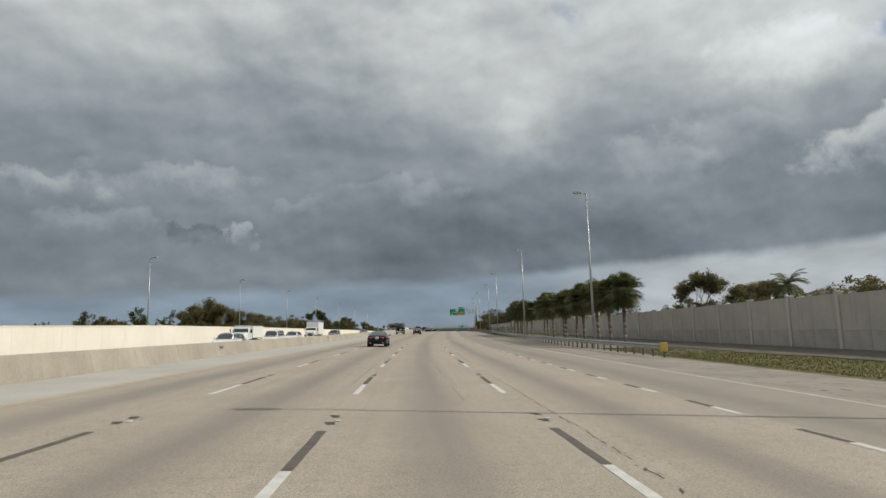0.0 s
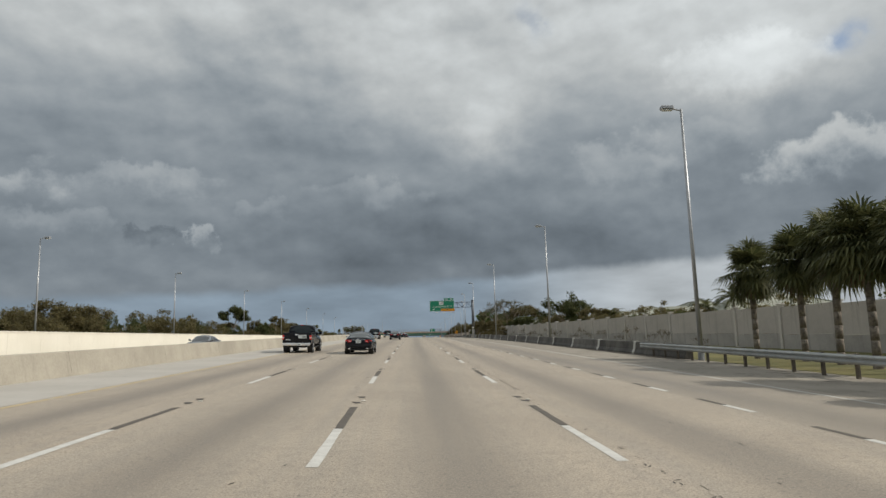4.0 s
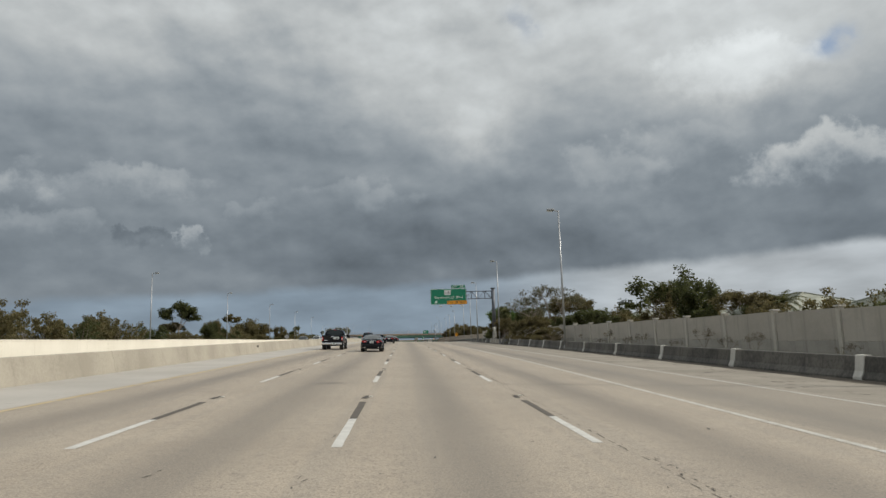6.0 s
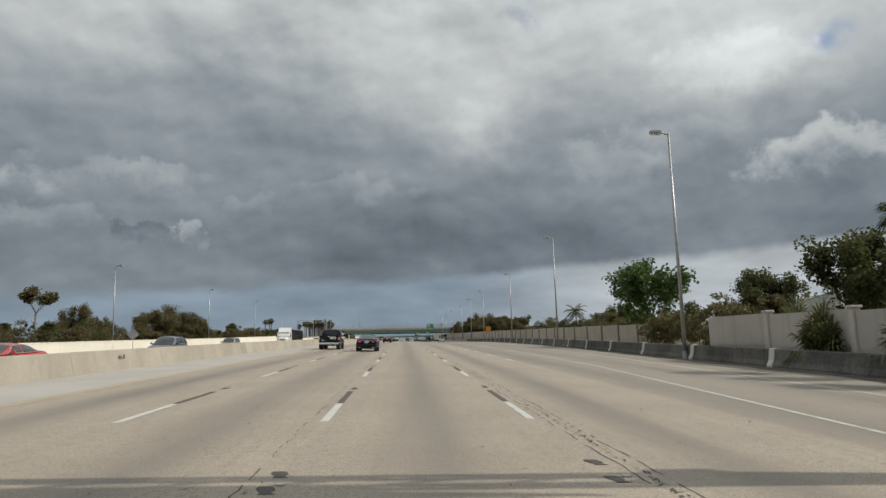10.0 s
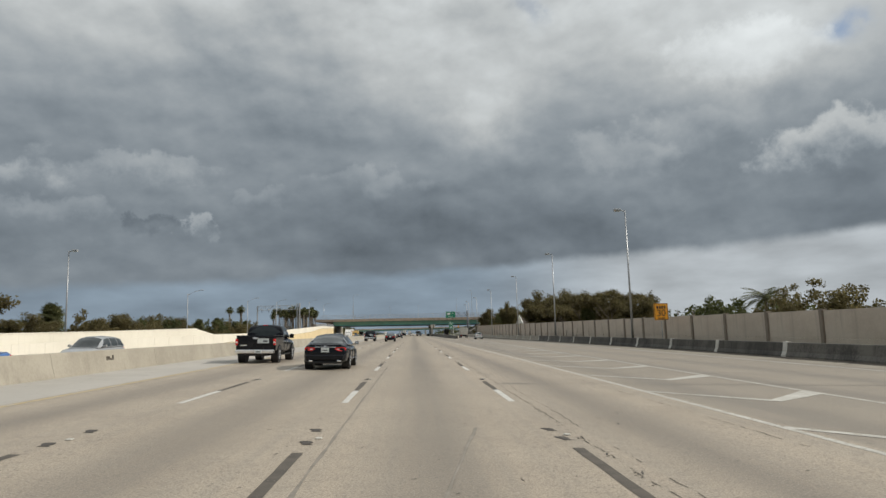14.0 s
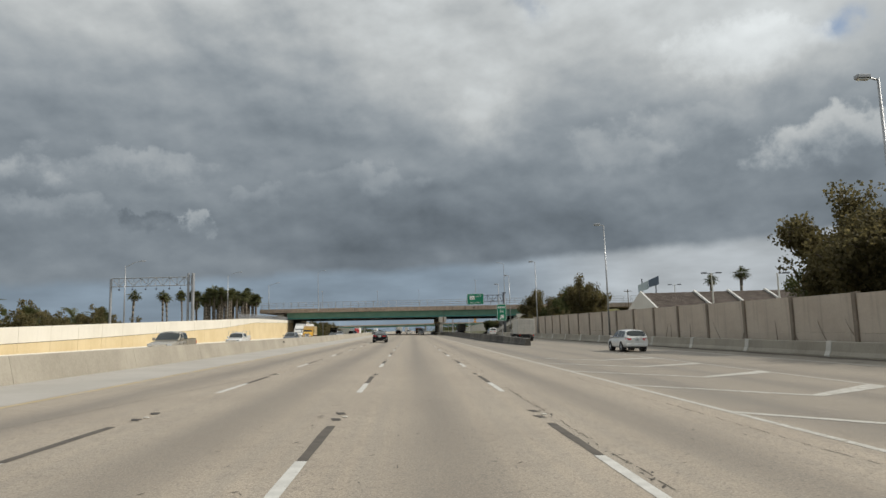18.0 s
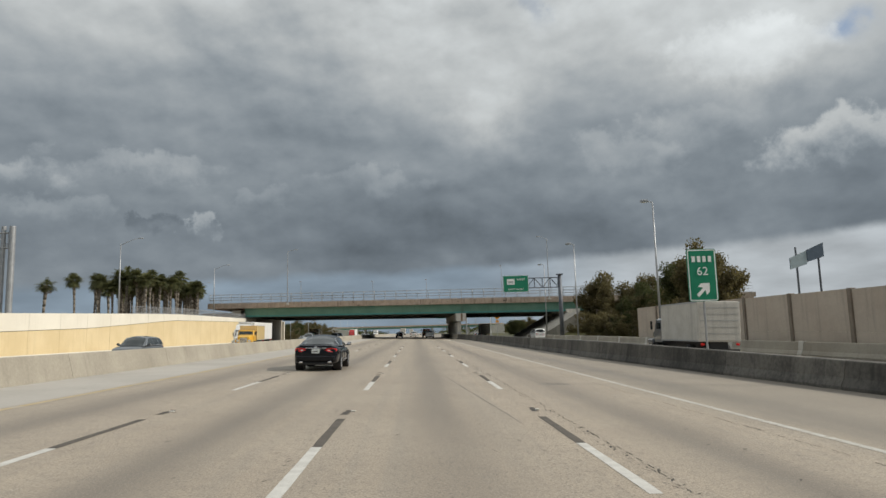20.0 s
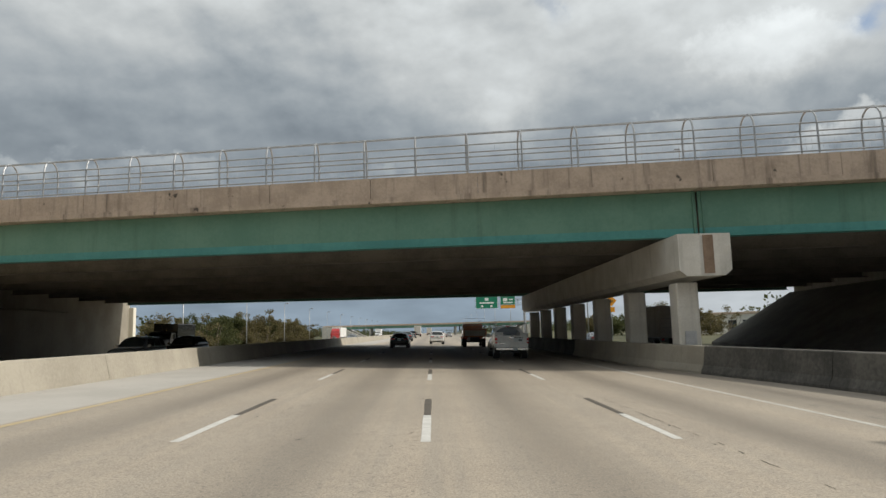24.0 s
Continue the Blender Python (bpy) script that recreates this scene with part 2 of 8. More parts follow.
def pavement_material():
    """Old tined concrete: a dark oily band down the middle of each lane, pale wheel paths, pits and patches."""
    m = bpy.data.materials.new("concrete_pavement")
    m.use_nodes = True
    g = Graph(m.node_tree)
    p = m.node_tree.nodes["Principled BSDF"]
    uv = g.node("ShaderNodeUVMap")
    uv.uv_map = "road"
    sp = g.node("ShaderNodeSeparateXYZ")
    g.put(sp.inputs[0], uv.outputs[0])
    u, s = sp.outputs[0], sp.outputs[1]
    co = g.vec(u, s, 0.0)
    wob = g.math("MULTIPLY", g.math("SUBTRACT", g.noise(g.vec(g.math("MULTIPLY", u, 0.1), g.math("MULTIPLY", s, 0.05)), 1.0, 3.0), 0.5), 0.5)
    band = g.math("MULTIPLY_ADD", g.math("COSINE", g.math("MULTIPLY", g.math("ADD", u, wob), 2 * math.pi / 3.66)), 0.5, 0.5)
    band = g.math("POWER", band, 2.9)
    long_co = g.vec(g.math("MULTIPLY", u, 1.0), g.math("MULTIPLY", s, 0.06))
    band = g.math("MULTIPLY", band, g.span(g.noise(long_co, 0.9, 5.0), 0.3, 0.7, 0.55, 1.1, False))
    grain = g.noise(co, 24.0, 5.0, 0.7)
    coarse = g.noise(co, 0.35, 5.0, 0.6)
    streaks = g.noise(g.vec(g.math("MULTIPLY", u, 3.0), g.math("MULTIPLY", s, 0.05)), 1.0, 5.0, 0.6)
    col = g.mix(g.span(coarse, 0.3, 0.7), (0.400, 0.331, 0.253), (0.472, 0.395, 0.304))
    col = g.mix(g.span(streaks, 0.35, 0.7, 0.0, 0.35), col, (0.285, 0.262, 0.224))
    col = g.mix(g.math("MULTIPLY", band, 0.74), col, (0.168, 0.137, 0.106))
    # exit lane darker: partly real tone, partly lens corner falloff painted into the colour
    exit_dark = g.math("MULTIPLY", g.span(u, 5.9, 6.3), g.span(coarse, 0.25, 0.7, 0.58, 0.42, False))
    col = g.mix(exit_dark, col, (0.19, 0.168, 0.138))
    blotch = g.noise(co, 4.5, 5.0, 0.72)
    col = g.mix(g.span(blotch, 0.46, 0.66, 0.0, 0.34), col, (0.20, 0.176, 0.142))
    fleck = g.noise(co, 42.0, 3.0, 0.75)
    col = g.mix(g.span(fleck, 0.46, 0.66, 0.0, 0.72), col, (0.17, 0.150, 0.122))
    col = g.mix(g.span(fleck, 0.47, 0.33, 0.0, 0.55), col, (0.52, 0.475, 0.40))
    col = g.mix(g.span(grain, 0.50, 0.66, 0.0, 0.7), col, (0.15, 0.132, 0.108))
    pits = g.noise(co, 13.0, 4.0, 0.75)
    worn = g.span(g.noise(g.vec(g.math("MULTIPLY", u, 1.1), g.math("MULTIPLY", s, 0.12)), 0.8, 3.0), 0.46, 0.62)
    col = g.mix(g.math("MULTIPLY", g.span(pits, 0.57, 0.65), g.math("MULTIPLY_ADD", worn, 0.60, 0.32)), col, (0.12, 0.106, 0.086))
    g.put(p.inputs["Base Color"], col)
    g.put(p.inputs["Roughness"], g.span(band, 0.0, 1.0, 0.70, 0.56, False))
    p.inputs["Specular IOR Level"].default_value = 0.75
    bn = g.node("ShaderNodeBump")
    bn.inputs["Strength"].default_value, bn.inputs["Distance"].default_value = 0.4, 0.006
    g.put(bn.inputs["Height"], g.math("ADD", grain, pits))
    g.put(p.inputs["Normal"], bn.outputs[0])
    return m


def leaf_material(name, a, b, back=0.35):
    m = bpy.data.materials.new(name)
    m.use_nodes = True
    g = Graph(m.node_tree)
    p = m.node_tree.nodes["Principled BSDF"]
    geo = g.node("ShaderNodeNewGeometry")
    r = geo.outputs["Random Per Island"]
    co = g.node("ShaderNodeTexCoord").outputs["Object"]
    col = g.mix(r, a, b)
    col = g.mix(g.span(g.noise(co, 0.5, 3.0), 0.35, 0.65, 0.0, 0.5), col, tuple(x * 0.6 for x in a))
    g.put(p.inputs["Base Color"], col)
    p.inputs["Roughness"].default_value = 0.6
    p.inputs["Specular IOR Level"].default_value = 0.35
    tr = g.node("ShaderNodeBsdfTranslucent")
    g.put(tr.inputs["Color"], col)
    mx = g.node("ShaderNodeMixShader")
    mx.inputs[0].default_value = back
    out = m.node_tree.nodes["Material Output"]
    g.put(mx.inputs[1], p.outputs[0])
    g.put(mx.inputs[2], tr.outputs[0])
    g.put(out.inputs[0], mx.outputs[0])
    return m


def gloss(name, col, rough=0.25, metal=0.0, coat=1.0):
    m = bpy.data.materials.new(name)
    m.use_nodes = True
    p = m.node_tree.nodes["Principled BSDF"]
    g = Graph(m.node_tree)
    n = g.noise(g.node("ShaderNodeTexCoord").outputs["Object"], 3.0, 4.0)
    g.put(p.inputs["Base Color"], g.mix(g.span(n, 0.3, 0.7), col, tuple(min(1.0, c * 1.15 + 0.004) for c in col)))
    g.put(p.inputs["Roughness"], g.span(n, 0.3, 0.7, rough, rough + 0.08, False))
    p.inputs["Metallic"].default_value = metal
    p.inputs["Coat Weight"].default_value = coat
    p.inputs["Coat Roughness"].default_value = 0.05
    return m


PAVE = pavement_material()
SHOULDER = surface("shoulder_concrete", (0.385, 0.362, 0.325), (0.45, 0.425, 0.385), 0.3, 0.85, 0.3, 9.0, spot=((0.33, 0.31, 0.28), 2.2, 0.66))
ASPHALT_EDGE = surface("worn_roadside", (0.22, 0.196, 0.160), (0.30, 0.270, 0.224), 0.4, 0.9, 0.5, 7.0, spot=((0.12, 0.10, 0.08), 1.3, 0.6))
# dirt tone, also used for the shade painted along the wall foot
DIRT_AND_SHADE = surface("debris_and_wall_shade", (0.06, 0.05, 0.04), (0.14, 0.115, 0.085), 1.2, 0.95, 0.8, 12.0)
PAINT_F = surface("faded_white_road_paint", (0.43, 0.415, 0.375), (0.56, 0.545, 0.50), 2.0, 0.75, 0.15, 25.0, spot=((0.36, 0.325, 0.27), 6.0, 0.56))
PAINT_W = surface("white_road_paint", (0.50, 0.49, 0.455), (0.63, 0.62, 0.58), 3.0, 0.7, 0.15, 25.0, spot=((0.40, 0.37, 0.33), 9.0, 0.64))
PAINT_K = surface("black_road_paint", (0.075, 0.064, 0.052), (0.125, 0.108, 0.088), 3.0, 0.7, 0.15, 25.0, spot=((0.25, 0.23, 0.19), 11.0, 0.66))
PAINT_Y = surface("worn_yellow_road_paint", (0.46, 0.36, 0.20), (0.52, 0.42, 0.26), 1.5, 0.7, 0.15, 20.0, spot=((0.46, 0.42, 0.35), 2.5, 0.56))
SEAL = surface("tar_sealant", (0.055, 0.046, 0.037), (0.10, 0.084, 0.066), 2.0, 0.6, 0.2, 20.0)
CONC_L = surface("weathered_concrete", (0.295, 0.267, 0.217), (0.395, 0.361, 0.297), 0.35, 0.85, 0.3, 10.0, streak=0.20, vary=0.06)
CONC_D = surface("soot_stained_concrete", (0.058, 0.055, 0.049), (0.150, 0.140, 0.122), 0.5, 0.88, 0.3, 8.0, streak=0.6, vary=0.25)
CONC_P = surface("pale_concrete", (0.50, 0.48, 0.43), (0.62, 0.60, 0.55), 0.8, 0.85, 0.25, 12.0, streak=0.35, vary=0.08)
CONC_B = surface("bridge_concrete", (0.40, 0.315, 0.245), (0.55, 0.44, 0.35), 0.9, 0.85, 0.3, 9.0, streak=0.8, spot=((0.09, 0.075, 0.06), 1.1, 0.66))
CREAM = surface("cream_stucco", (0.74, 0.70, 0.60), (0.82, 0.78, 0.68), 0.15, 0.85, 0.1, 8.0, streak=0.12)
YELLOWISH = surface("yellow_ochre_panels", (0.66, 0.53, 0.31), (0.74, 0.61, 0.38), 0.25, 0.85, 0.15, 8.0, streak=0.15)
PANEL_A = surface("grey_beige_wall_panel", (0.42, 0.385, 0.345), (0.50, 0.46, 0.415), 0.4, 0.85, 0.25, 9.0, streak=0.25, vary=0.06)
PANEL_B = surface("pinkish_beige_wall_panel", (0.47, 0.40, 0.33), (0.56, 0.49, 0.41), 0.4, 0.85, 0.25, 9.0, streak=0.25, vary=0.05)
POST_A = surface("pale_wall_post", (0.50, 0.47, 0.42), (0.58, 0.55, 0.50), 0.5, 0.85, 0.2, 9.0)
POST_B = surface("dark_wall_post", (0.20, 0.165, 0.13), (0.28, 0.235, 0.19), 0.5, 0.85, 0.2, 9.0)
STEEL = surface("galvanised_steel", (0.33, 0.34, 0.35), (0.44, 0.45, 0.46), 2.0, 0.45, 0.0, 20.0, metal=0.55)
STEEL_D = surface("weathered_dark_steel", (0.105, 0.118, 0.14), (0.165, 0.178, 0.20), 1.0, 0.55, 0.0, 15.0, metal=0.4)
RAIL = surface("guardrail_steel", (0.30, 0.31, 0.30), (0.42, 0.43, 0.42), 1.0, 0.5, 0.0, 18.0, metal=0.5)
GREENP = surface("green_girder_paint", (0.095, 0.215, 0.155), (0.135, 0.265, 0.195), 0.35, 0.55, 0.1, 6.0, streak=0.30)
GREENB = surface("bluish_green_flange_paint", (0.06, 0.24, 0.22), (0.09, 0.30, 0.27), 0.5, 0.55, 0.1, 6.0, streak=0.2)
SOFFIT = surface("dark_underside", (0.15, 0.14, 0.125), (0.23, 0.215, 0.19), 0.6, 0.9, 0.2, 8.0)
SIGN_G = gloss("green_sign_sheeting", (0.0, 0.20, 0.105), 0.45, 0.0, 0.2)
SIGN_W = gloss("white_sign_sheeting", (0.82, 0.84, 0.82), 0.45, 0.0, 0.2)
SIGN_Y = gloss("orange_sign_sheeting", (0.80, 0.33, 0.01), 0.45, 0.0, 0.2)
SIGN_K = gloss("black_sign_sheeting", (0.02, 0.02, 0.02), 0.5, 0.0, 0.1)
GRIT = surface("grit_and_litter", (0.13, 0.115, 0.092), (0.27, 0.245, 0.205), 0.6, 0.95, 0.8, 5.0, spot=((0.40, 0.37, 0.32), 1.6, 0.64))
GRASS_M = surface("dry_grass", (0.085, 0.088, 0.022), (0.165, 0.142, 0.046), 0.5, 0.95, 0.8, 14.0, spot=((0.20, 0.155, 0.085), 0.8, 0.64))
GROUND_M = surface("far_ground", (0.06, 0.065, 0.03), (0.12, 0.11, 0.05), 0.05, 0.95, 0.3, 1.0)
BARK = surface("grey_bark", (0.13, 0.105, 0.08), (0.26, 0.215, 0.165), 3.0, 0.9, 0.8, 14.0)
PALM_T = surface("palm_trunk", (0.10, 0.085, 0.068), (0.27, 0.235, 0.19), 5.0, 0.9, 0.8, 16.0)
LEAF_PALM = leaf_material("palm_leaf", (0.065, 0.078, 0.030), (0.20, 0.20, 0.082), 0.35)
LEAF_DARK = leaf_material("dark_leaf", (0.060, 0.074, 0.028), (0.150, 0.158, 0.060), 0.55)
LEAF_MID = leaf_material("olive_leaf", (0.105, 0.094, 0.042), (0.255, 0.212, 0.098), 0.55)
LEAF_BRIGHT = leaf_material("fresh_leaf", (0.05, 0.10, 0.022), (0.13, 0.20, 0.05))
LEAF_DRY = leaf_material("dry_leaf", (0.11, 0.085, 0.05), (0.21, 0.17, 0.10))
LEAF_GREY = leaf_material("grey_green_leaf", (0.095, 0.095, 0.052), (0.20, 0.185, 0.105), 0.45)
DEADFROND = leaf_material("dead_frond", (0.14, 0.10, 0.06), (0.26, 0.19, 0.12))


# ---- mesh helpers ----
def part(name, bm, mat, parent=None, label="", smooth=False):
    """Link a bmesh as one mesh object under a thing or a part."""
    me = bpy.data.meshes.new(name)
    bm.to_mesh(me)
    bm.free()
    if smooth:
        for f in me.polygons:
            f.use_smooth = True
    me.materials.append(mat)
    ob = new(name, me)
    ob.parent = parent
    return tagged(ob, label)


def thing(name, label, category, group="", kind="", m=None):
    ob = new(name)
    ob.empty_display_size = 0.3
    if m is not None:
        ob.matrix_world = m
    return tagged(ob, label, category, group, kind)


def piece(name, me, parent, m):
    ob = new(name, me)
    ob.parent = parent
    ob.matrix_local = m
    return ob


def box(bm, x0, x1, y0, y1, z0, z1, bevel=0.0):
    r = bmesh.ops.create_cube(bm, size=1.0)
    for v in r["verts"]:
        v.co = Vector((x0 + (v.co.x + 0.5) * (x1 - x0), y0 + (v.co.y + 0.5) * (y1 - y0), z0 + (v.co.z + 0.5) * (z1 - z0)))
    if bevel:
        es = list({e for v in r["verts"] for e in v.link_edges})
        bmesh.ops.bevel(bm, geom=es, offset=bevel, segments=1, affect="EDGES")
    return bm


def tube(bm, a, b, r0, r1=None, n=8):
    a, b = Vector(a), Vector(b)
    d = b - a
    q = d.to_track_quat("Z", "Y")
    r1 = r0 if r1 is None else r1
    rings = []
    for p, r in ((a, r0), (b, r1)):
        rings.append([bm.verts.new(p + q @ Vector((r * math.cos(2 * math.pi * k / n), r * math.sin(2 * math.pi * k / n), 0))) for k in range(n)])
    for k in range(n):
        bm.faces.new((rings[0][k], rings[0][(k + 1) % n], rings[1][(k + 1) % n], rings[1][k]))
    bm.faces.new(rings[0][::-1])
    bm.faces.new(rings[1])
    return bm


def prism(bm, outline, y0, y1):
    """An outline in x and z, drawn out from y0 to y1."""
    a = [bm.verts.new((x, y0, z)) for x, z in outline]
    b = [bm.verts.new((x, y1, z)) for x, z in outline]
    n = len(outline)
    for k in range(n):
        bm.faces.new((a[k], a[(k + 1) % n], b[(k + 1) % n], b[k]))
    bm.faces.new(a[::-1])
    bm.faces.new(b)
    bmesh.ops.recalc_face_normals(bm, faces=bm.faces)
    return bm


def as_mesh(name, bm, mat, smooth=False):
    me = bpy.data.meshes.new(name)
    bm.to_mesh(me)
    bm.free()
    if smooth:
        for f in me.polygons:
            f.use_smooth = True
    me.materials.append(mat)
    return me


def sheet(name, s0, s1, columns, mat, dz=0.0, step=6.0, uv=False):
    """A strip of ground along the road; columns are values of u or functions of s."""
    n = max(1, int(math.ceil((s1 - s0) / step)))
    vs, fs, uvs = [], [], []
    k = len(columns)
    for i in range(n + 1):
        s = s0 + (s1 - s0) * i / n
        for c in columns:
            u = c(s) if callable(c) else c
            vs.append(P(s, u, dz))
            uvs.append((u, s))
        if i:
            for j in range(k - 1):
                o = (i - 1) * k + j
                fs.append((o, o + 1, o + k + 1, o + k))
    me = bpy.data.meshes.new(name)
    me.from_pydata(vs, [], fs)
    if uv:
        layer = me.uv_layers.new(name="road")
        for lp in me.loops:
            layer.data[lp.index].uv = uvs[lp.vertex_index]
    me.materials.append(mat)
    return new(name, me)


def run(name, s0, s1, section, mat, parent=None, step=6.0, label=""):
    """A solid of the section that section(s) gives as (u, z) points, z over the lane's centre line, drawn along the road."""
    n = max(1, int(math.ceil((s1 - s0) / step)))
    vs, fs, k = [], [], 0
    for i in range(n + 1):
        s = s0 + (s1 - s0) * i / n
        pts = section(s)
        k = len(pts)
        vs += [P(s, u, z, False) for u, z in pts]
        if i:
            o = (i - 1) * k
            fs += [(o + j, o + (j + 1) % k, o + k + (j + 1) % k, o + k + j) for j in range(k)]
    fs += [tuple(range(k))[::-1], tuple(range(n * k, n * k + k))]
    me = bpy.data.meshes.new(name)
    me.from_pydata(vs, [], fs)
    me.materials.append(mat)
    bm = bmesh.new()
    bm.from_mesh(me)
    bmesh.ops.recalc_face_normals(bm, faces=bm.faces)
    bm.to_mesh(me)
    bm.free()
    ob = new(name, me)
    if parent is not None:
        ob.parent = parent
    return tagged(ob, label)


def along(*knots):
    """A quantity that changes along the road, from (s, value) knots."""
    xs, ys = [k[0] for k in knots], [k[1] for k in knots]
    return lambda s: float(np.interp(s, xs, ys))


# ---- ground and carriageways ----
RIGHT_BARRIER = along((110, 14.8), (250, 15.2), (300, 15.8), (345, 17.0), (388, 19.0), (434, 20.7), (487, 21.9), (570, 22.7), (900, 23.4), (1500, 23.4))
GORE_LINE = along((190, 5.65), (222, 6.1), (285, 6.2), (312, 7.3), (334, 9.0), (376, 9.8), (440, 10.4), (533, 12.8), (585, 14.4))
EXIT_EDGE = along((-60, 9.75), (260, 9.8), (305, 11.3), (345, 13.6), (440, 18.0), (560, 19.6), (900, 20.2))
LEFT_BASE = -12.5

ground = sheet("ground", -190, 2980, [-1500, -700, -300, -150, -80, -46, -38, LEFT_BASE, 0, 14, 24, 32, 60, 150, 300, 700, 1500], GROUND_M, -0.06, 20.0)
tagged(ground, "flat green-brown land reaching the horizon", "ground", kind="structure")
road = sheet("road", -60, 2900, [-9.2, -5.5, -1.8, 1.8, 5.5, 9.4, lambda s: min(15.0, EXIT_EDGE(s) + 0.45), lambda s: EXIT_EDGE(s) + 0.5], PAVE, 0.0, 6.0, uv=True)
tagged(road, "pale worn concrete highway with oil-darkened lane centres", "road", kind="structure")
sh = sheet("shoulder_left", -60, 2900, [LEFT_BASE, -9.2], SHOULDER, 0.0)
tagged(sh, "smooth light grey concrete inside shoulder", "shoulder", kind="structure")
sh = sheet("shoulder_right", -60, 2900, [lambda s: EXIT_EDGE(s) + 0.5, lambda s: max(EXIT_EDGE(s) + 0.55, min(15.0, RIGHT_BARRIER(s) + 0.25) if s > 105 else 14.85), lambda s: RIGHT_BARRIER(s) + 0.3 if s > 105 else 14.9], ASPHALT_EDGE, 0.0)
tagged(sh, "stained beige outside shoulder with grit", "shoulder", kind="structure")
opp = sheet("road_opposite", -60, 2900, [-39.5, -32, -26, -19, LEFT_BASE - 0.65], PAVE, 0.0, 6.0, uv=True)
tagged(opp, "pale concrete carriageway for the opposing traffic", "road", kind="structure")
verge = sheet("verge", -60, 48, [14.9, 21, 27.6], GRASS_M, 0.012, 4.0)
tagged(verge, "dry patchy green-brown grass verge beside the shoulder", "grass", kind="structure")
strip = sheet("palm_strip", 48, 130, [14.9, 18, 21.5, 27.6], GRIT, 0.012, 4.0)
tagged(strip, "bare grey-brown grit and litter under the palms", "soil", kind="structure")
# dark colour here also stands in for the wall's shadow on the soil
bed = sheet("soil_bed", -60, 128, [lambda s: 21.2 + 0.35 * math.sin(s * 0.37) + 0.2 * math.sin(s * 1.3), 27.75], DIRT_AND_SHADE, 0.05, 1.5)
tagged(bed, "dark soil strip at the wall foot, wall shadow painted in", "soil", kind="structure")
litter = sheet("verge_far", 118, 760, [lambda s: RIGHT_BARRIER(s) + 0.35, 28], GRASS_M, 0.0, 6.0)
tagged(litter, "dry grass strip behind the barrier", "grass", kind="structure")
debris = sheet("gutter_dirt", 160, 640, [lambda s: RIGHT_BARRIER(s) - 1.0 - 0.2 * math.sin(s * 0.9), lambda s: RIGHT_BARRIER(s) + 0.05], DIRT_AND_SHADE, 0.008, 2.0)
tagged(debris, "dark band of dirt and leaves along the barrier foot", "dirt", kind="structure")

# grass blades on the verge
random.seed(4)
vs, fs = [], []
for i in range(24000):
    s, u = random.uniform(20, 62), 15.2 + 6.2 * random.random() ** 1.2
    h, a = random.uniform(0.03, 0.08), random.uniform(0, 6.28)
    p = P(s, u, 0.01)
    w = Vector((math.cos(a), math.sin(a), 0)) * random.uniform(0.012, 0.03)
    o = len(vs)
    vs += [p - w, p + w, p + Vector((random.uniform(-0.04, 0.04), random.uniform(-0.04, 0.04), h))]
    fs.append((o, o + 1, o + 2))
me = bpy.data.meshes.new("grass_blades")
me.from_pydata(vs, [], fs)
me.materials.append(leaf_material("grass_blade", (0.085, 0.09, 0.022), (0.17, 0.15, 0.05)))
tagged(new("grass_blades", me), "short dry grass blades on the verge", "grass", kind="stuff")

# ---- lane markings ----
PERIOD, DASH = 12.192, 3.05


def flat(name, w, l, mat, rag=0.0, n=1):
    bm = bmesh.new()
    rows = []
    for i in range(n + 1):
        y = l * i / n
        rows.append([bm.verts.new((x + random.uniform(-rag, rag), y, 0)) for x in (-w / 2, w / 2)])
    for a, b in zip(rows, rows[1:]):
        bm.faces.new((a[0], a[1], b[1], b[0]))
    return as_mesh(name, bm, mat)


random.seed(7)
M_WHITE = [flat("white_dash", 0.15, DASH, PAINT_W, 0.006, 5) for _ in range(3)]
M_BLACK = [flat("black_dash", 0.15, DASH, PAINT_K, 0.01, 5) for _ in range(3)]
M_PATCH = [flat("tar_patch", 0.15, 0.34, SEAL, 0.05, 4), flat("tar_patch", 0.10, 0.75, SEAL, 0.05, 6)]
M_STUD = as_mesh("road_stud", box(bmesh.new(), -0.05, 0.05, -0.05, 0.05, 0, 0.018, 0.01), CONC_P)
SLOPE_M = Matrix.Rotation(math.atan(CROSS), 4, "Y")


def lay(name, me, s, u, dz=0.004, turn=0.0):
    ob = new(name, me)
    ob.parent = road
    ob.matrix_world = M(s, u, dz, turn) @ Matrix.Rotation(math.atan(math.tan(float(np.interp(s, LINE_S, LINE_G)))), 4, "X") @ SLOPE_M
    return ob


for u0, shift, k0, k1 in ((-5.52, 0.0, 0, 78), (-1.88, 0.0, 0, 80), (1.93, 0.25, 0, 80)):
    for k in range(k0, k1):
        s = k * PERIOD + shift
        lay("white_dash", M_WHITE[k % 3], s - DASH, u0)
        lay("black_dash", M_BLACK[(k + 1) % 3], s, u0)
        if s < 730:
            lay("tar_patch", M_PATCH[(k * 3 + int(-u0)) % 2], s + 3.6 + random.uniform(0, 0.3), u0 + random.uniform(-0.05, 0.05), 0.005)
            if k % 2:
                lay("tar_patch", M_PATCH[(k + 1) % 2], s + 4.5 + random.uniform(0, 0.4), u0 + random.uniform(-0.05, 0.05), 0.005)
            lay("road_stud", M_STUD, s + 4.2, u0 + 0.12, 0.002)

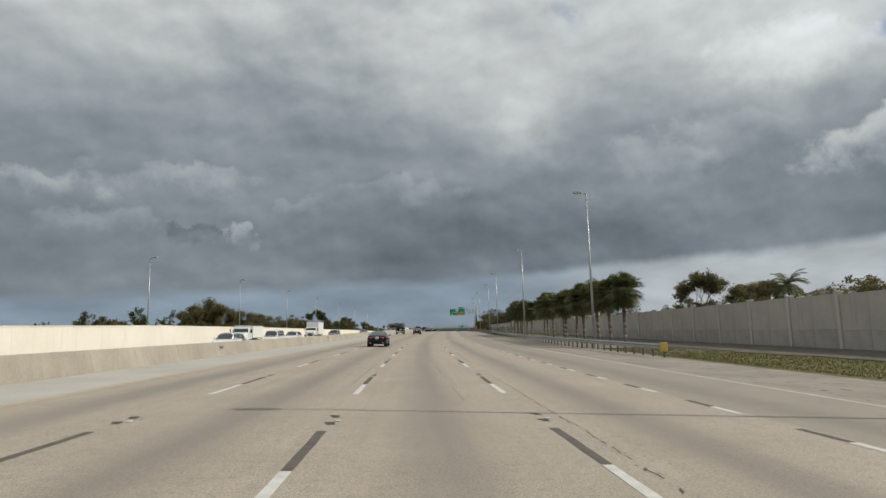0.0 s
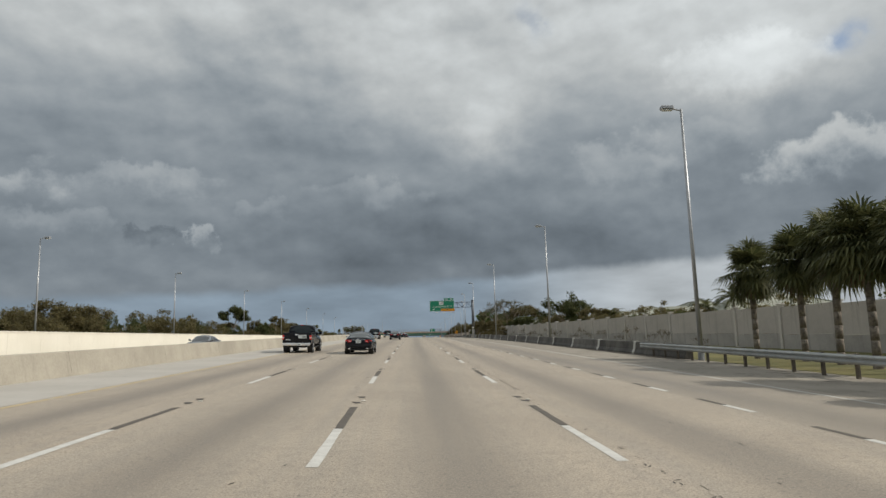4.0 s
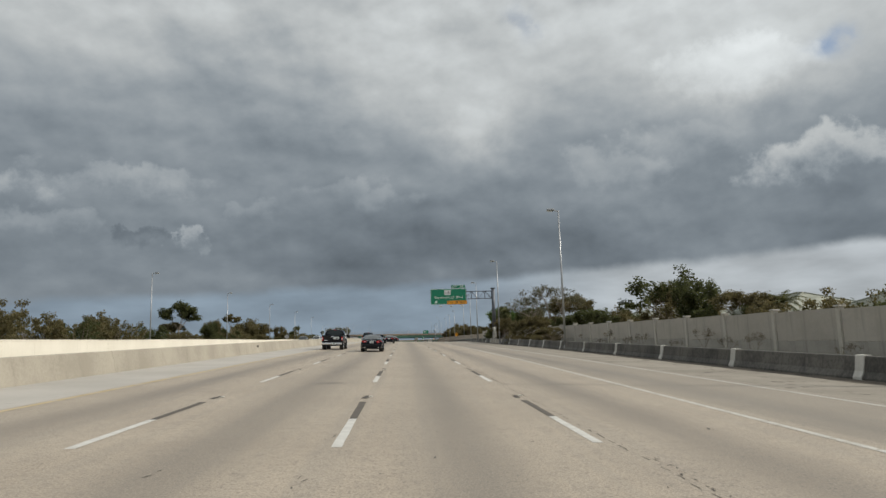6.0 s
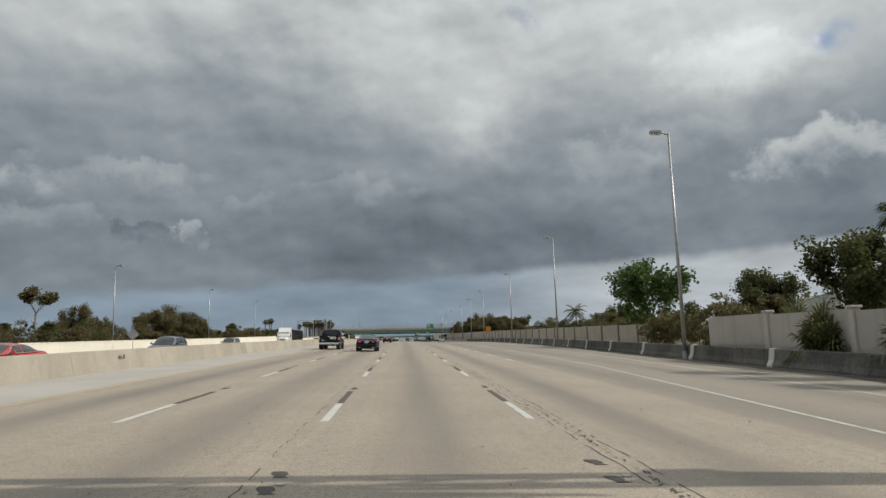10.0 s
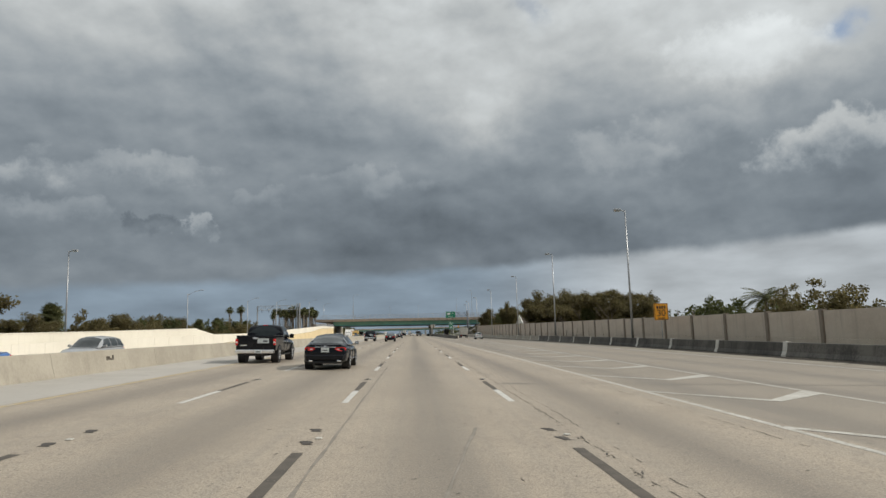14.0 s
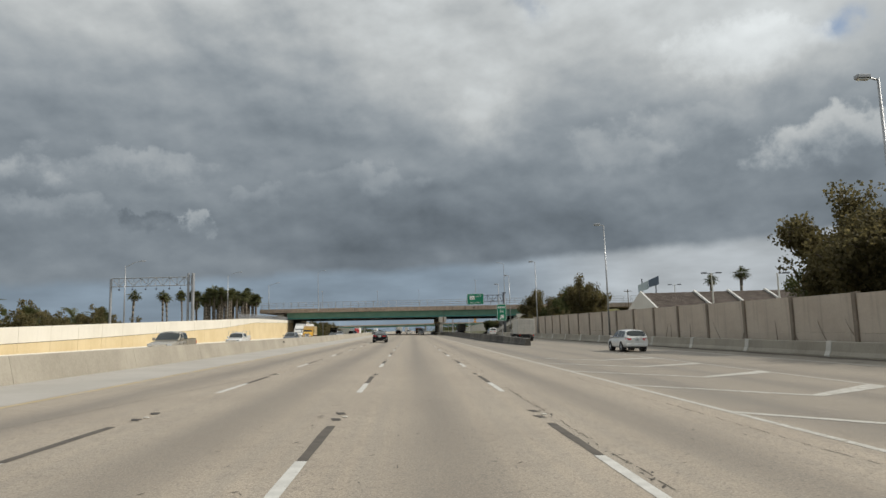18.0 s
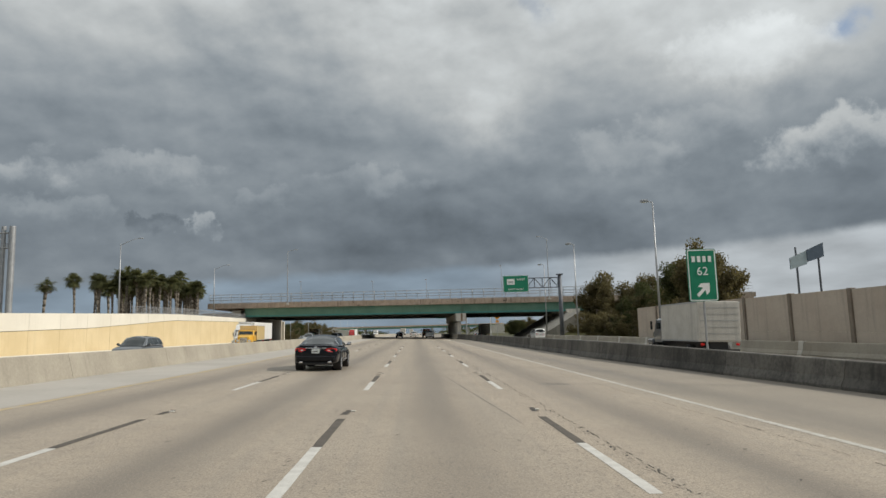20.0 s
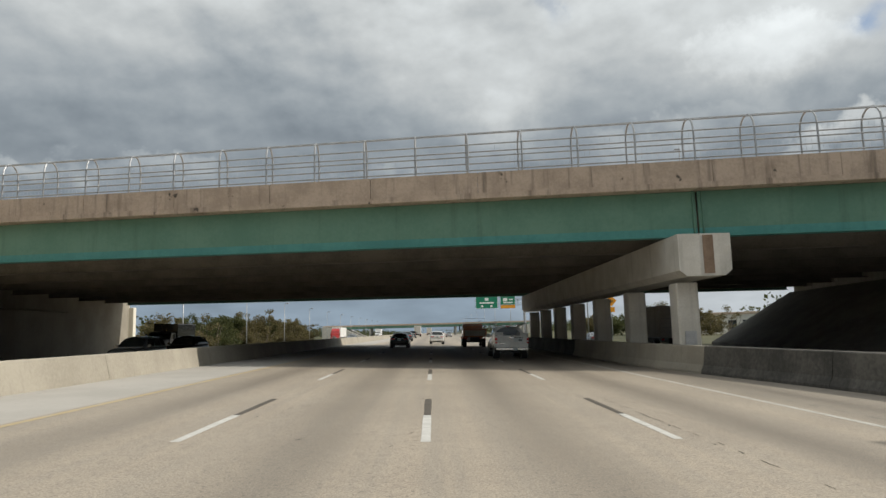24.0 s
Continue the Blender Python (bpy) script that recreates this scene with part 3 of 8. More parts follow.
# dotted line towards the exit lane, with dark contrast marks
DOT_U = along((-60, 5.95), (90, 6.05), (165, 6.25), (190, 6.1))
M_DOT = [flat("white_dot", 0.16, 1.25, PAINT_W, 0.008, 4) for _ in range(2)]
M_DOTK = [flat("black_dot", 0.15, 1.35, PAINT_K, 0.012, 4) for _ in range(2)]
for k in range(-10, 42):
    s = k * 4.572 + 0.2
    lay("white_dot", M_DOT[k % 2], s - 1.25, DOT_U(s))
    lay("black_dot", M_DOTK[k % 2], s, DOT_U(s))


def line(name, s0, s1, path, w, mat, label, dz=0.004, step=3.0):
    ob = sheet(name, s0, s1, [lambda s: path(s) - w / 2, lambda s: path(s) + w / 2], mat, dz, step)
    ob.parent = road
    return tagged(ob, label)


line("edge_line", -60, 2400, lambda s: -9.0, 0.15, PAINT_Y, "faded yellow edge line")
line("edge_line", -60, 900, EXIT_EDGE, 0.15, PAINT_F, "worn white edge line")
line("exit_line", 190, 586, GORE_LINE, 0.15, PAINT_F, "solid white exit lane line")
line("gore_line", 384, 1500, lambda s: 5.9, 0.15, PAINT_F, "solid white line beside the gore")
for k in range(5):
    line("dotted_line", 340 + k * 9, 343 + k * 9, lambda s: 5.9, 0.18, PAINT_W, "short white dotted line")
# chevrons of the gore: a long arm from the left line and a short broad one back to the right line
for k in range(28):
    s = 397.9 + k * 6.75
    w = GORE_LINE(s) - 5.9
    vs = []
    for u, d, t in ((5.95, 0.2, 0.34), (5.9 + w * 0.5, -1.05 - 0.28 * w, 0.42), (GORE_LINE(s) - 0.06, -0.2, 0.95)):
        vs += [P(s + d - t / 2, u, 0.0065), P(s + d + t / 2, u, 0.0065)]
    me = bpy.data.meshes.new("chevron")
    me.from_pydata(vs, [], [(0, 2, 3, 1), (2, 4, 5, 3)])
    me.materials.append(PAINT_F)
    new("chevron", me).parent = road

# cracks, seams and tyre marks
random.seed(11)


def seam(s0, s1, path, w, label, jit=0.03, mat=SEAL, step=0.7):
    n = int((s1 - s0) / step)
    vs, fs = [], []
    for i in range(n + 1):
        s = s0 + (s1 - s0) * i / n
        c = path(s) + random.uniform(-jit, jit)
        h = w * random.uniform(0.35, 1.0) / 2
        vs += [P(s, c - h, 0.003), P(s, c + h, 0.003)]
        if i and (mat is TYRE or random.random() > 0.42):
            fs.append((2 * i - 2, 2 * i - 1, 2 * i + 1, 2 * i))
    me = bpy.data.meshes.new("crack")
    me.from_pydata(vs, [], fs)
    me.materials.append(mat)
    ob = new("crack", me)
    ob.parent = road
    return tagged(ob, label)


CRACK = surface("open_crack", (0.10, 0.086, 0.068), (0.17, 0.148, 0.12), 2.0, 0.9, 0.0, 12.0)
TYRE = surface("tyre_mark", (0.20, 0.18, 0.15), (0.30, 0.27, 0.23), 2.0, 0.8, 0.0, 12.0)
seam(20, 78, along((20, 0.75), (45, 0.35), (78, 0.1)), 0.022, "wavering dark crack along the lane", 0.012, CRACK, 0.2)
seam(62, 100, along((62, 0.3), (80, 0.4), (100, 0.3)), 0.022, "wavering dark crack along the lane", 0.012, CRACK, 0.2)
for a, b, c in ((0, 130, 2.32), (150, 330, 2.12), (232, 330, 2.42), (332, 470, 2.2), (372, 440, 2.45), (478, 560, 2.18), (566, 735, 2.3), (25, 110, -2.3), (250, 420, -2.2), (430, 640, 5.2)):
    seam(a, b, lambda q, c=c: c + 0.05 * math.sin(q * 0.045) + 0.015 * math.sin(q * 0.9) + 0.012 * math.sin(q * 2.9 + 1), 0.030, "broken open crack along the joint", 0.022, CRACK, 0.22)


def spalls(s0, s1, path, width, per_m, label):
    """A worn joint: a thread of small dark chips and short cracks along the lane."""
    vs, fs = [], []
    for _ in range(int((s1 - s0) * per_m)):
        s = random.uniform(s0, s1)
        c = path(s) + random.gauss(0, width)
        if math.sin(s * 0.31) + math.sin(s * 0.083 + 1.0) < random.uniform(-1.6, 0.9):
            continue
        ln, wd = random.uniform(0.05, 0.30) * random.random() + 0.03, random.uniform(0.005, 0.018)
        sk = random.uniform(-0.06, 0.06)
        o = len(vs)
        vs += [P(s - ln / 2, c - sk - wd * 0.5, 0.0035), P(s - ln * 0.1, c + wd, 0.0035), P(s + ln / 2, c + sk, 0.0035), P(s + ln * 0.15, c - wd * 0.8, 0.0035)]
        fs.append((o, o + 1, o + 2, o + 3))
    me = bpy.data.meshes.new("spalled_joint")
    me.from_pydata(vs, [], fs)
    me.materials.append(SEAL)
    ob = new("spalled_joint", me)
    ob.parent = road
    return tagged(ob, label)


for s0, s1, u, w, n in ((0, 130, 2.25, 0.04, 4), (130, 330, 2.2, 0.035, 16), (330, 470, 2.15, 0.04, 11), (470, 735, 2.2, 0.04, 9), (60, 400, -2.15, 0.05, 2.5), (400, 735, -2.2, 0.05, 3), (20, 735, 0.1, 0.9, 2.4), (20, 735, 3.9, 0.9, 2.6), (20, 735, -3.7, 0.9, 1.8)):
    spalls(s0, s1, lambda s, u=u: u + 0.12 * math.sin(s * 0.045), w, n, "worn joint with dark chips and short cracks")
for a, b, p in ((395, 432, along((395, -2.0), (420, -1.2), (432, 0.7))), (486, 520, along((486, -1.2), (520, -1.5))), (508, 530, along((508, 0.3), (530, 1.0))),
                (548, 566, along((548, -7.6), (566, -5.6))), (612, 624, along((612, 1.4), (624, 0.6)))):
    seam(a, b, p, 0.07, "faint dark tyre mark", 0.01, TYRE)
seam(386, 452, along((386, -1.62), (452, -1.5)), 0.07, "faint dark strip beside the dashes", 0.01, TYRE)
for s in (476, 480, 484, 488, 492, 496, 500):
    for v in range(3):
        seam(s + v * 1.3, s + v * 1.3 + 0.9, along((s, 7.2 + (s - 476) * 0.06), (s + 5, 7.9 + (s - 476) * 0.06)), 0.18, "row of dark tyre skid patches", 0.02, TYRE, 0.3)
for s in range(640, 740, 1):
    seam(s, s + 0.35, lambda q: 6.55, 0.16, "dark rumble strip groove", 0.0, TYRE, 0.2)

# ---- median barrier ----
median = thing("median_barrier", "long weathered concrete median barrier with stained grey sides", "barrier", kind="structure")
random.seed(3)
for k in range(160):
    s0 = -60 + k * 9.0
    if s0 > 1380:
        break
    g0 = -CROSS * LEFT_BASE

    def shape(s, g0=g0):
        u = LEFT_BASE
        return [(u, g0 - 0.05), (u - 0.02, g0 + 0.06), (u - 0.19, g0 + 0.80), (u - 0.22, g0 + 0.83), (u - 0.44, g0 + 0.83), (u - 0.47, g0 + 0.80), (u - 0.64, g0 + 0.06), (u - 0.66, g0 - 0.05)]
    run("barrier_length", s0, s0 + 8.985, shape, CONC_L, median, 4.5)
# faded station marks on the barrier become bars
for s in (46, 90, 131, 236, 331, 392, 448, 545, 604, 700, 712):
    mk = thing("painted_mark", "small dark painted mark on the median barrier", "marking", "marks on the barrier")
    bm = bmesh.new()
    for j in range(4):
        p0 = P(s + j * 0.17, LEFT_BASE - 0.115, 0.36 - CROSS * LEFT_BASE + 0.03 * (j % 2), False)
        box(bm, p0.x - 0.006, p0.x + 0.014, p0.y, p0.y + 0.11, p0.z, p0.z + 0.22 - 0.04 * (j % 3))
    part("bar", bm, SEAL, mk)

# ---- right-hand barrier with pilasters ----
rb = thing("roadside_barrier", "soot-stained concrete roadside barrier with pale joints", "barrier", kind="structure")
k, s = 0, 160.0
LIGHT = {15, 16, 42, 43, 44, 45, 46, 56, 57, 58, 59, 60, 61, 62, 47, 48, 49, 50, 51, 52, 53, 54, 55}
while s < 735:
    def shape(q):
        u, g = RIGHT_BARRIER(q), lateral(RIGHT_BARRIER(q))
        return [(u - 0.1, g - 0.1), (u - 0.1, g + 0.08), (u + 0.02, g + 0.3), (u + 0.10, g + 0.80), (u + 0.13, g + 0.83), (u + 0.30, g + 0.83), (u + 0.33, g + 0.80), (u + 0.36, g - 0.1)]
    run("barrier_length", s, s + 8.6, shape, CONC_L if k in LIGHT else CONC_D, rb, 4.3)

    def joint(q):
        u, g = RIGHT_BARRIER(q), lateral(RIGHT_BARRIER(q))
        return [(u - 0.14, g - 0.1), (u - 0.13, g + 0.10), (u - 0.02, g + 0.31), (u + 0.06, g + 0.84), (u + 0.09, g + 0.87), (u + 0.32, g + 0.87), (u + 0.36, g + 0.82), (u + 0.39, g - 0.1)]
    run("barrier_joint", s + 8.6, s + 9.05, joint, CONC_P, rb, 1.0, "pale patched concrete joint")
    s += 9.05
    k += 1

# ---- gore barrier, from its blunt nose on ----
gb = thing("gore_barrier", "tall stained concrete barrier dividing the exit ramp", "barrier", kind="structure")
GB = along((612, 11.9), (640, 10.6), (700, 10.5), (735, 9.8), (748, 7.9), (800, 7.5), (1000, 7.5))
for k in range(30):
    s0 = 612 + k * 6.6

    def shape(q):
        u, g = GB(q), lateral(GB(q))
        h = 1.05 if q > 640 else 0.75 + 0.30 * (q - 612) / 28
        w = 0.62
        return [(u, g - 0.1), (u, g + 0.09), (u + 0.12, g + 0.34), (u + 0.20, g + h - 0.03), (u + 0.23, g + h), (u + w, g + h), (u + w + 0.03, g + h - 0.03), (u + w + 0.05, g - 0.1)]
    run("barrier_length", s0, s0 + 6.57, shape, CONC_L if k in (20, 21, 22) else CONC_D, gb, 3.3)

# ---- left boundary wall and the retaining wall of the ramp ----
TOP_L = along((-60, 3.2), (70, 3.45), (107, 3.65), (150, 3.35), (223, 2.6), (280, 2.2), (380, 2.0), (450, 2.45), (510, 3.2), (549, 3.9), (563, 2.6))
wall = thing("wall_left", "long cream stucco boundary wall in full sun", "wall", kind="structure")
for k in range(104):
    s0 = -60 + 6 * k
    run("wall_panel", s0, s0 + 5.985, lambda s: [(-41.5, lateral(-41.5) - 0.2), (-41.5, lateral(-41.5) + TOP_L(s)), (-41.78, lateral(-41.5) + TOP_L(s)), (-41.78, lateral(-41.5) - 0.2)], CREAM, wall, 3.0)
run("wall_coping", -60, 549, lambda s: [(-41.44, lateral(-41.5) + TOP_L(s) + 0.005), (-41.44, lateral(-41.5) + TOP_L(s) + 0.12), (-41.84, lateral(-41.5) + TOP_L(s) + 0.12), (-41.84, lateral(-41.5) + TOP_L(s) + 0.005)], CREAM, wall, 6.0, "thin cream coping")
RAMP = along((470, 1.6), (557, 2.8), (594, 3.1), (625, 3.9), (697, 5.7), (712, 6.0), (767, 6.2))
OCHRE = along((470, 0.2), (560, 0.95), (620, 2.0), (682, 3.5), (710, 4.9), (767, 5.4))
ramp = thing("ramp_wall", "retaining wall with ochre panels under a white concrete parapet", "wall", kind="structure")
gl = lateral(-40)
for k in range(49):
    s0 = 470 + 6.04 * k
    run("ochre_panel", s0, s0 + 6.01, lambda s: [(-40.0, gl - 0.3), (-40.0, gl + OCHRE(s)), (-40.4, gl + OCHRE(s)), (-40.4, gl - 0.3)], YELLOWISH, ramp, 3.1)
    run("parapet_length", s0, s0 + 6.0, lambda s: [(-39.93, gl + OCHRE(s) + 0.06), (-39.93, gl + RAMP(s)), (-40.45, gl + RAMP(s)), (-40.45, gl + OCHRE(s) + 0.06)], CREAM, ramp, 3.1, "white parapet")
run("shadow_groove", 470, 766, lambda s: [(-40.05, gl + OCHRE(s)), (-40.05, gl + OCHRE(s) + 0.06), (-40.4, gl + OCHRE(s) + 0.06), (-40.4, gl + OCHRE(s))], POST_B, ramp, 6.0, "dark joint under the parapet")
run("wall_foot", 560, 760, lambda s: [(-38.8, gl - 0.3), (-38.8, gl + 0.75), (-39.2, gl + 0.8), (-39.6, gl - 0.3)], CREAM, ramp, 6.0, "low white barrier at the wall foot")
# the ramp's own deck and far bank behind the wall
deck = sheet("ramp_road", 520, 790, [-75, -56, -40.45], CONC_L, 0.0, 10.0)
for v in deck.data.vertices:
    sv = v.co.y
    v.co.z += max(0.0, RAMP(sv) - 1.0)
tagged(deck, "rising concrete ramp behind the retaining wall", "road", kind="structure")

# ---- right boundary walls ----
WA_U = along((-60, 28), (130, 28), (170, 26.2), (250, 22.2), (300, 19.6), (345, 17.7))
WA_H = along((-60, 3.75), (55, 3.7), (100, 3.38), (180, 3.0), (250, 2.62), (300, 2.5), (345, 2.5))
WB_U = along((368, 26), (400, 25), (463, 24.4), (536, 24.0), (600, 24.2), (690, 24.5))
WB_H = along((368, 2.3), (436, 2.5), (487, 2.85), (543, 3.2), (584, 3.55), (690, 4.1))


PANEL_LOW = surface("splash_stained_panel", (0.34, 0.318, 0.288), (0.43, 0.402, 0.368), 0.6, 0.9, 0.25, 8.0, streak=0.5, vary=0.06)


def noise_wall(name, label, s0, s1, U, H, pitch, panel, post, cap, base_mat=None):
    w = thing(name, label, "wall", kind="structure")
    n = int((s1 - s0) / pitch)
    for k in range(n):
        a, b = s0 + k * pitch, s0 + (k + 1) * pitch
        p, q = P(a, U(a)), P(b, U(b))
        d = q - p
        base, h = min(p.z, q.z), (H(a) + H(b)) / 2 + (p.z + q.z) / 2 - min(p.z, q.z)
        m = Matrix.Translation((p.x, p.y, base)) @ Matrix.Rotation(math.atan2(d.y, d.x), 4, "Z")
        L = math.hypot(d.x, d.y)
        bm = bmesh.new()
        box(bm, 0.13, L - 0.13, -0.07, 0.07, -0.3, h * 0.36)
        ob = part("base_panel", bm, base_mat or panel, w)
        ob.matrix_local = m
        bm = bmesh.new()
        box(bm, 0.13, L - 0.13, -0.062, 0.062, h * 0.36 + 0.012, h)
        ob = part("wall_panel", bm, panel, w)
        ob.matrix_local = m
        bm = bmesh.new()
        box(bm, -0.15, 0.15, -0.19, 0.19, -0.3, h + 0.03, 0.02)
        if cap:
            box(bm, -0.22, 0.22, -0.25, 0.25, h + 0.03, h + 0.14, 0.02)
        ob = part("wall_post", bm, post, w)
        ob.matrix_local = m
    return w


noise_wall("wall_right", "grey-beige panel wall with pale capped posts", -50, 343, WA_U, WA_H, 6.1, PANEL_A, POST_A, True, PANEL_LOW)
noise_wall("wall_right_far", "pinkish-beige panel wall with dark posts and vine stains", 368, 676, WB_U, WB_H, 6.1, PANEL_B, POST_B, False)
# dry vines on the far wall
random.seed(21)
for k in range(34):
    s = 505 + k * 3.3 + random.uniform(-1, 1)
    vn = thing("dry_vine", "thin dry vine stem hanging on the beige wall", "vine", "vines on the wall")
    bm = bmesh.new()
    p = P(s, WB_U(s) - 0.10, 0.7)
    lean = random.uniform(-0.5, 0.7)
    for j in range(5):
        q = p + Vector((0, lean * (0.5 - 0.06 * j), 0.27))
        tube(bm, p, q, 0.028 - 0.004 * j, 0.025 - 0.004 * j, 5)
        p = q
    part("stem", bm, POST_B, vn)

# ---- guardrail ----
gr = thing("guardrail", "grey steel W-beam guardrail on dark posts", "guardrail", kind="structure")
GR_U = lambda s: 14.25
prof = [(0, 0.50), (-0.03, 0.53), (-0.08, 0.56), (-0.08, 0.60), (-0.02, 0.65), (-0.02, 0.68), (-0.08, 0.73), (-0.08, 0.77), (-0.03, 0.80), (0, 0.83), (0.01, 0.80), (-0.05, 0.75), (0.01, 0.665), (-0.05, 0.58), (0.01, 0.53)]
for k in range(32):
    s0 = 43.5 + 3.81 * k
    run("beam", s0, s0 + 3.8, lambda s: [(GR_U(s) + a, lateral(14.2) + z) for a, z in prof], RAIL, gr, 3.8)
bm = bmesh.new()
box(bm, -0.05, 0.05, -0.075, 0.075, -0.3, 0.86, 0.01)
me = as_mesh("rail_post", bm, surface("timber_post", (0.10, 0.085, 0.065), (0.17, 0.145, 0.11), 2.0, 0.9, 0.4))
bm = bmesh.new()
box(bm, -0.1, 0.1, -0.075, 0.075, 0.48, 0.84, 0.01)
me2 = as_mesh("rail_block", bm, surface("timber_block", (0.20, 0.18, 0.15), (0.28, 0.25, 0.21), 2.0, 0.9, 0.4))
for k in range(64):
    s = 44 + 1.905 * k
    piece("rail_post", me, gr, M(s, 14.55))
    piece("rail_block", me2, gr, M(s, 14.37))
bm = bmesh.new()
box(bm, -0.22, 0.22, -0.09, 0.09, 0.38, 0.92, 0.03)
ob = part("end_terminal", bm, surface("faded_yellow_sheet", (0.42, 0.27, 0.04), (0.52, 0.36, 0.09), 3.0, 0.6), gr, "faded yellow end plate")
ob.matrix_local = M(43.2, 14.25)


# ---- street lamps ----
def lamp_post(label, height, arm, group, cobra=False):
    t = thing("street_lamp", label, "street lamp", group)
    bm = bmesh.new()
    tube(bm, (0, 0, 0), (0, 0, 0.45), 0.19, 0.17, 12)
    part("base", bm, STEEL, t)
    bm = bmesh.new()
    tube(bm, (0, 0, 0.45), (0, 0, height), 0.125, 0.065, 12)
    part("pole", bm, STEEL, t, smooth=True)
    bm = bmesh.new()
    if cobra:
        p = Vector((0, 0, height - 0.3))
        for j in range(6):
            q = Vector((arm * (j + 1) / 6, 0, height - 0.3 + 1.0 * math.sin((j + 1) / 6 * 1.4)))
            tube(bm, p, q, 0.04, 0.04, 7)
            p = q
        part("arm", bm, STEEL, t)
        bm = bmesh.new()
        box(bm, arm - 0.05, arm + 0.65, -0.12, 0.12, height + 0.62, height + 0.78, 0.05)
        part("lamp_head", bm, STEEL, t)
    else:
        s = 1 if arm > 0 else -1
        tube(bm, (0, 0, height - 0.1), (arm * 0.55, 0, height + 0.05), 0.05, 0.05, 8)
        part("arm", bm, STEEL, t)
        bm = bmesh.new()
        x0, x1 = sorted((arm * 0.45, arm * 0.45 + s * 0.75))
        box(bm, x0, x1, -0.19, 0.19, height - 0.05, height + 0.20, 0.06)
        part("lamp_head", bm, STEEL, t, "flat grey luminaire")
        bm = bmesh.new()
        box(bm, x0 + 0.1, x1 - 0.06, -0.14, 0.14, height - 0.085, height - 0.052, 0.01)
        part("lens", bm, SIGN_W, t, "milky lens")
    return t


LR = lamp_post("tall grey steel street lamp behind the roadside barrier", 14.3, -1.0, "lamps along the road")
RIGHT_LAMPS = ((15.4, 15.5), (64, 15.5), (109.4, 15.5), (158.6, 15.2), (202, 16.0), (248.5, 15.3), (295.8, 15.5), (341.5, 16.8), (388, 19.9), (439.5, 22.4), (488.8, 22.55), (528, 23.0), (571.5, 23.8), (619, 23.5), (663.5, 23.4), (695.6, 23.2), (726.5, 24.8))
LR.matrix_world = M(*RIGHT_LAMPS[0])
for s, u in RIGHT_LAMPS[1:]:
    copy_thing(LR, M(s, u))
for s in range(840, 1400, 60):
    copy_thing(LR, M(s, 27))
LL = lamp_post("tall grey steel street lamp behind the cream wall", 14.3, 1.0, "lamps along the road")
LEFT_LAMPS = ((106.5, -43), (155, -44), (203, -45), (251, -46), (303, -46), (356, -46.5), (410, -46.5), (462, -46.5), (511, -46.5))
LL.matrix_world = M(*LEFT_LAMPS[0])
for s, u in LEFT_LAMPS[1:]:
    copy_thing(LL, M(s, u))
for s in range(830, 1400, 38):
    copy_thing(LL, M(s, -43.5, -3.0))
LC = lamp_post("slim grey lamp with a curved arm beside the ramp", 11.5, 2.6, "ramp lamps", True)
LC.matrix_world = M(560, -47)
for s, u, z in ((610, -47, 1.0), (650, -47, 2.5), (697, -43.2, 4.6), (742, -43.2, 5.2), (790, -62, 5.5)):
    copy_thing(LC, M(s, u, z))

# ---- overpass ----
DECK = float(np.interp(752, LINE_S, LINE_Z))
SK = 0.2                                  # how far the bridge runs skew to the road


def BP(u, across, z):
    """A point on the bridge: u along it, across from its near face, z over the lane."""
    s = 745.3 - SK * (u - 16.3) + across
    q = P(s, u, 0, False)
    return Vector((q.x, q.y, DECK + z - 0.014 * u))


def beam(name, u0, u1, a0, a1, z0, z1, mat, parent, label="", n=1):
    vs, fs = [], []
    for i in range(n + 1):
        u = u0 + (u1 - u0) * i / n
        vs += [BP(u, a0, z0), BP(u, a1, z0), BP(u, a1, z1), BP(u, a0, z1)]
        if i:
            o = 4 * i - 4
            fs += [(o + j, o + 4 + j, o + 4 + (j + 1) % 4, o + (j + 1) % 4) for j in range(4)]
    fs += [(0, 1, 2, 3), (4 * n + 3, 4 * n + 2, 4 * n + 1, 4 * n)]
    me = bpy.data.meshes.new(name)
    me.from_pydata(vs, [], fs)
    me.materials.append(mat)
    ob = new(name, me)
    ob.parent = parent
    return tagged(ob, label)


bridge = thing("overpass", "road overpass with green steel girders and stained concrete parapet", "bridge")
WIDE = 47.0
UL, UM, UR = -40.5, 10.0, 36.0
for a, b in ((UL, UM - 0.04), (UM + 0.04, UR)):
    for k in range(9):
        ac = 0.25 + k * (WIDE - 0.8) / 8
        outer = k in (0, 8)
        beam("girder_web", a, b, ac, ac + 0.06, 5.6, 7.58, GREENP if outer else SOFFIT, bridge, "green steel web" if outer else "dark grey steel web", 6)
        beam("girder_flange", a, b, ac - 0.24, ac + 0.30, 5.54, 5.595, GREENB if outer else SOFFIT, bridge, "bluish green bottom flange" if outer else "dark grey bottom flange", 6)
    n = 1
    for j in range(n + 1):
        u = a + 0.15 + (b - a - 0.3) * j / n
        beam("stiffener", u - 0.02, u + 0.02, 0.12, 0.25, 5.6, 7.57, GREENP, bridge)
    beam("lower_band", a, b, 0.235, 0.246, 5.6, 5.94, GREENB, bridge, "bluish green repainted band", 4)
beam("deck_slab", UL - 9, UR + 34, -0.46, WIDE + 0.46, 7.60, 7.86, CONC_B, bridge, "concrete deck slab", 10)
beam("soffit", UL, UR, 0.4, WIDE - 0.4, 7.52, 7.595, SOFFIT, bridge, "dark grey underside", 6)
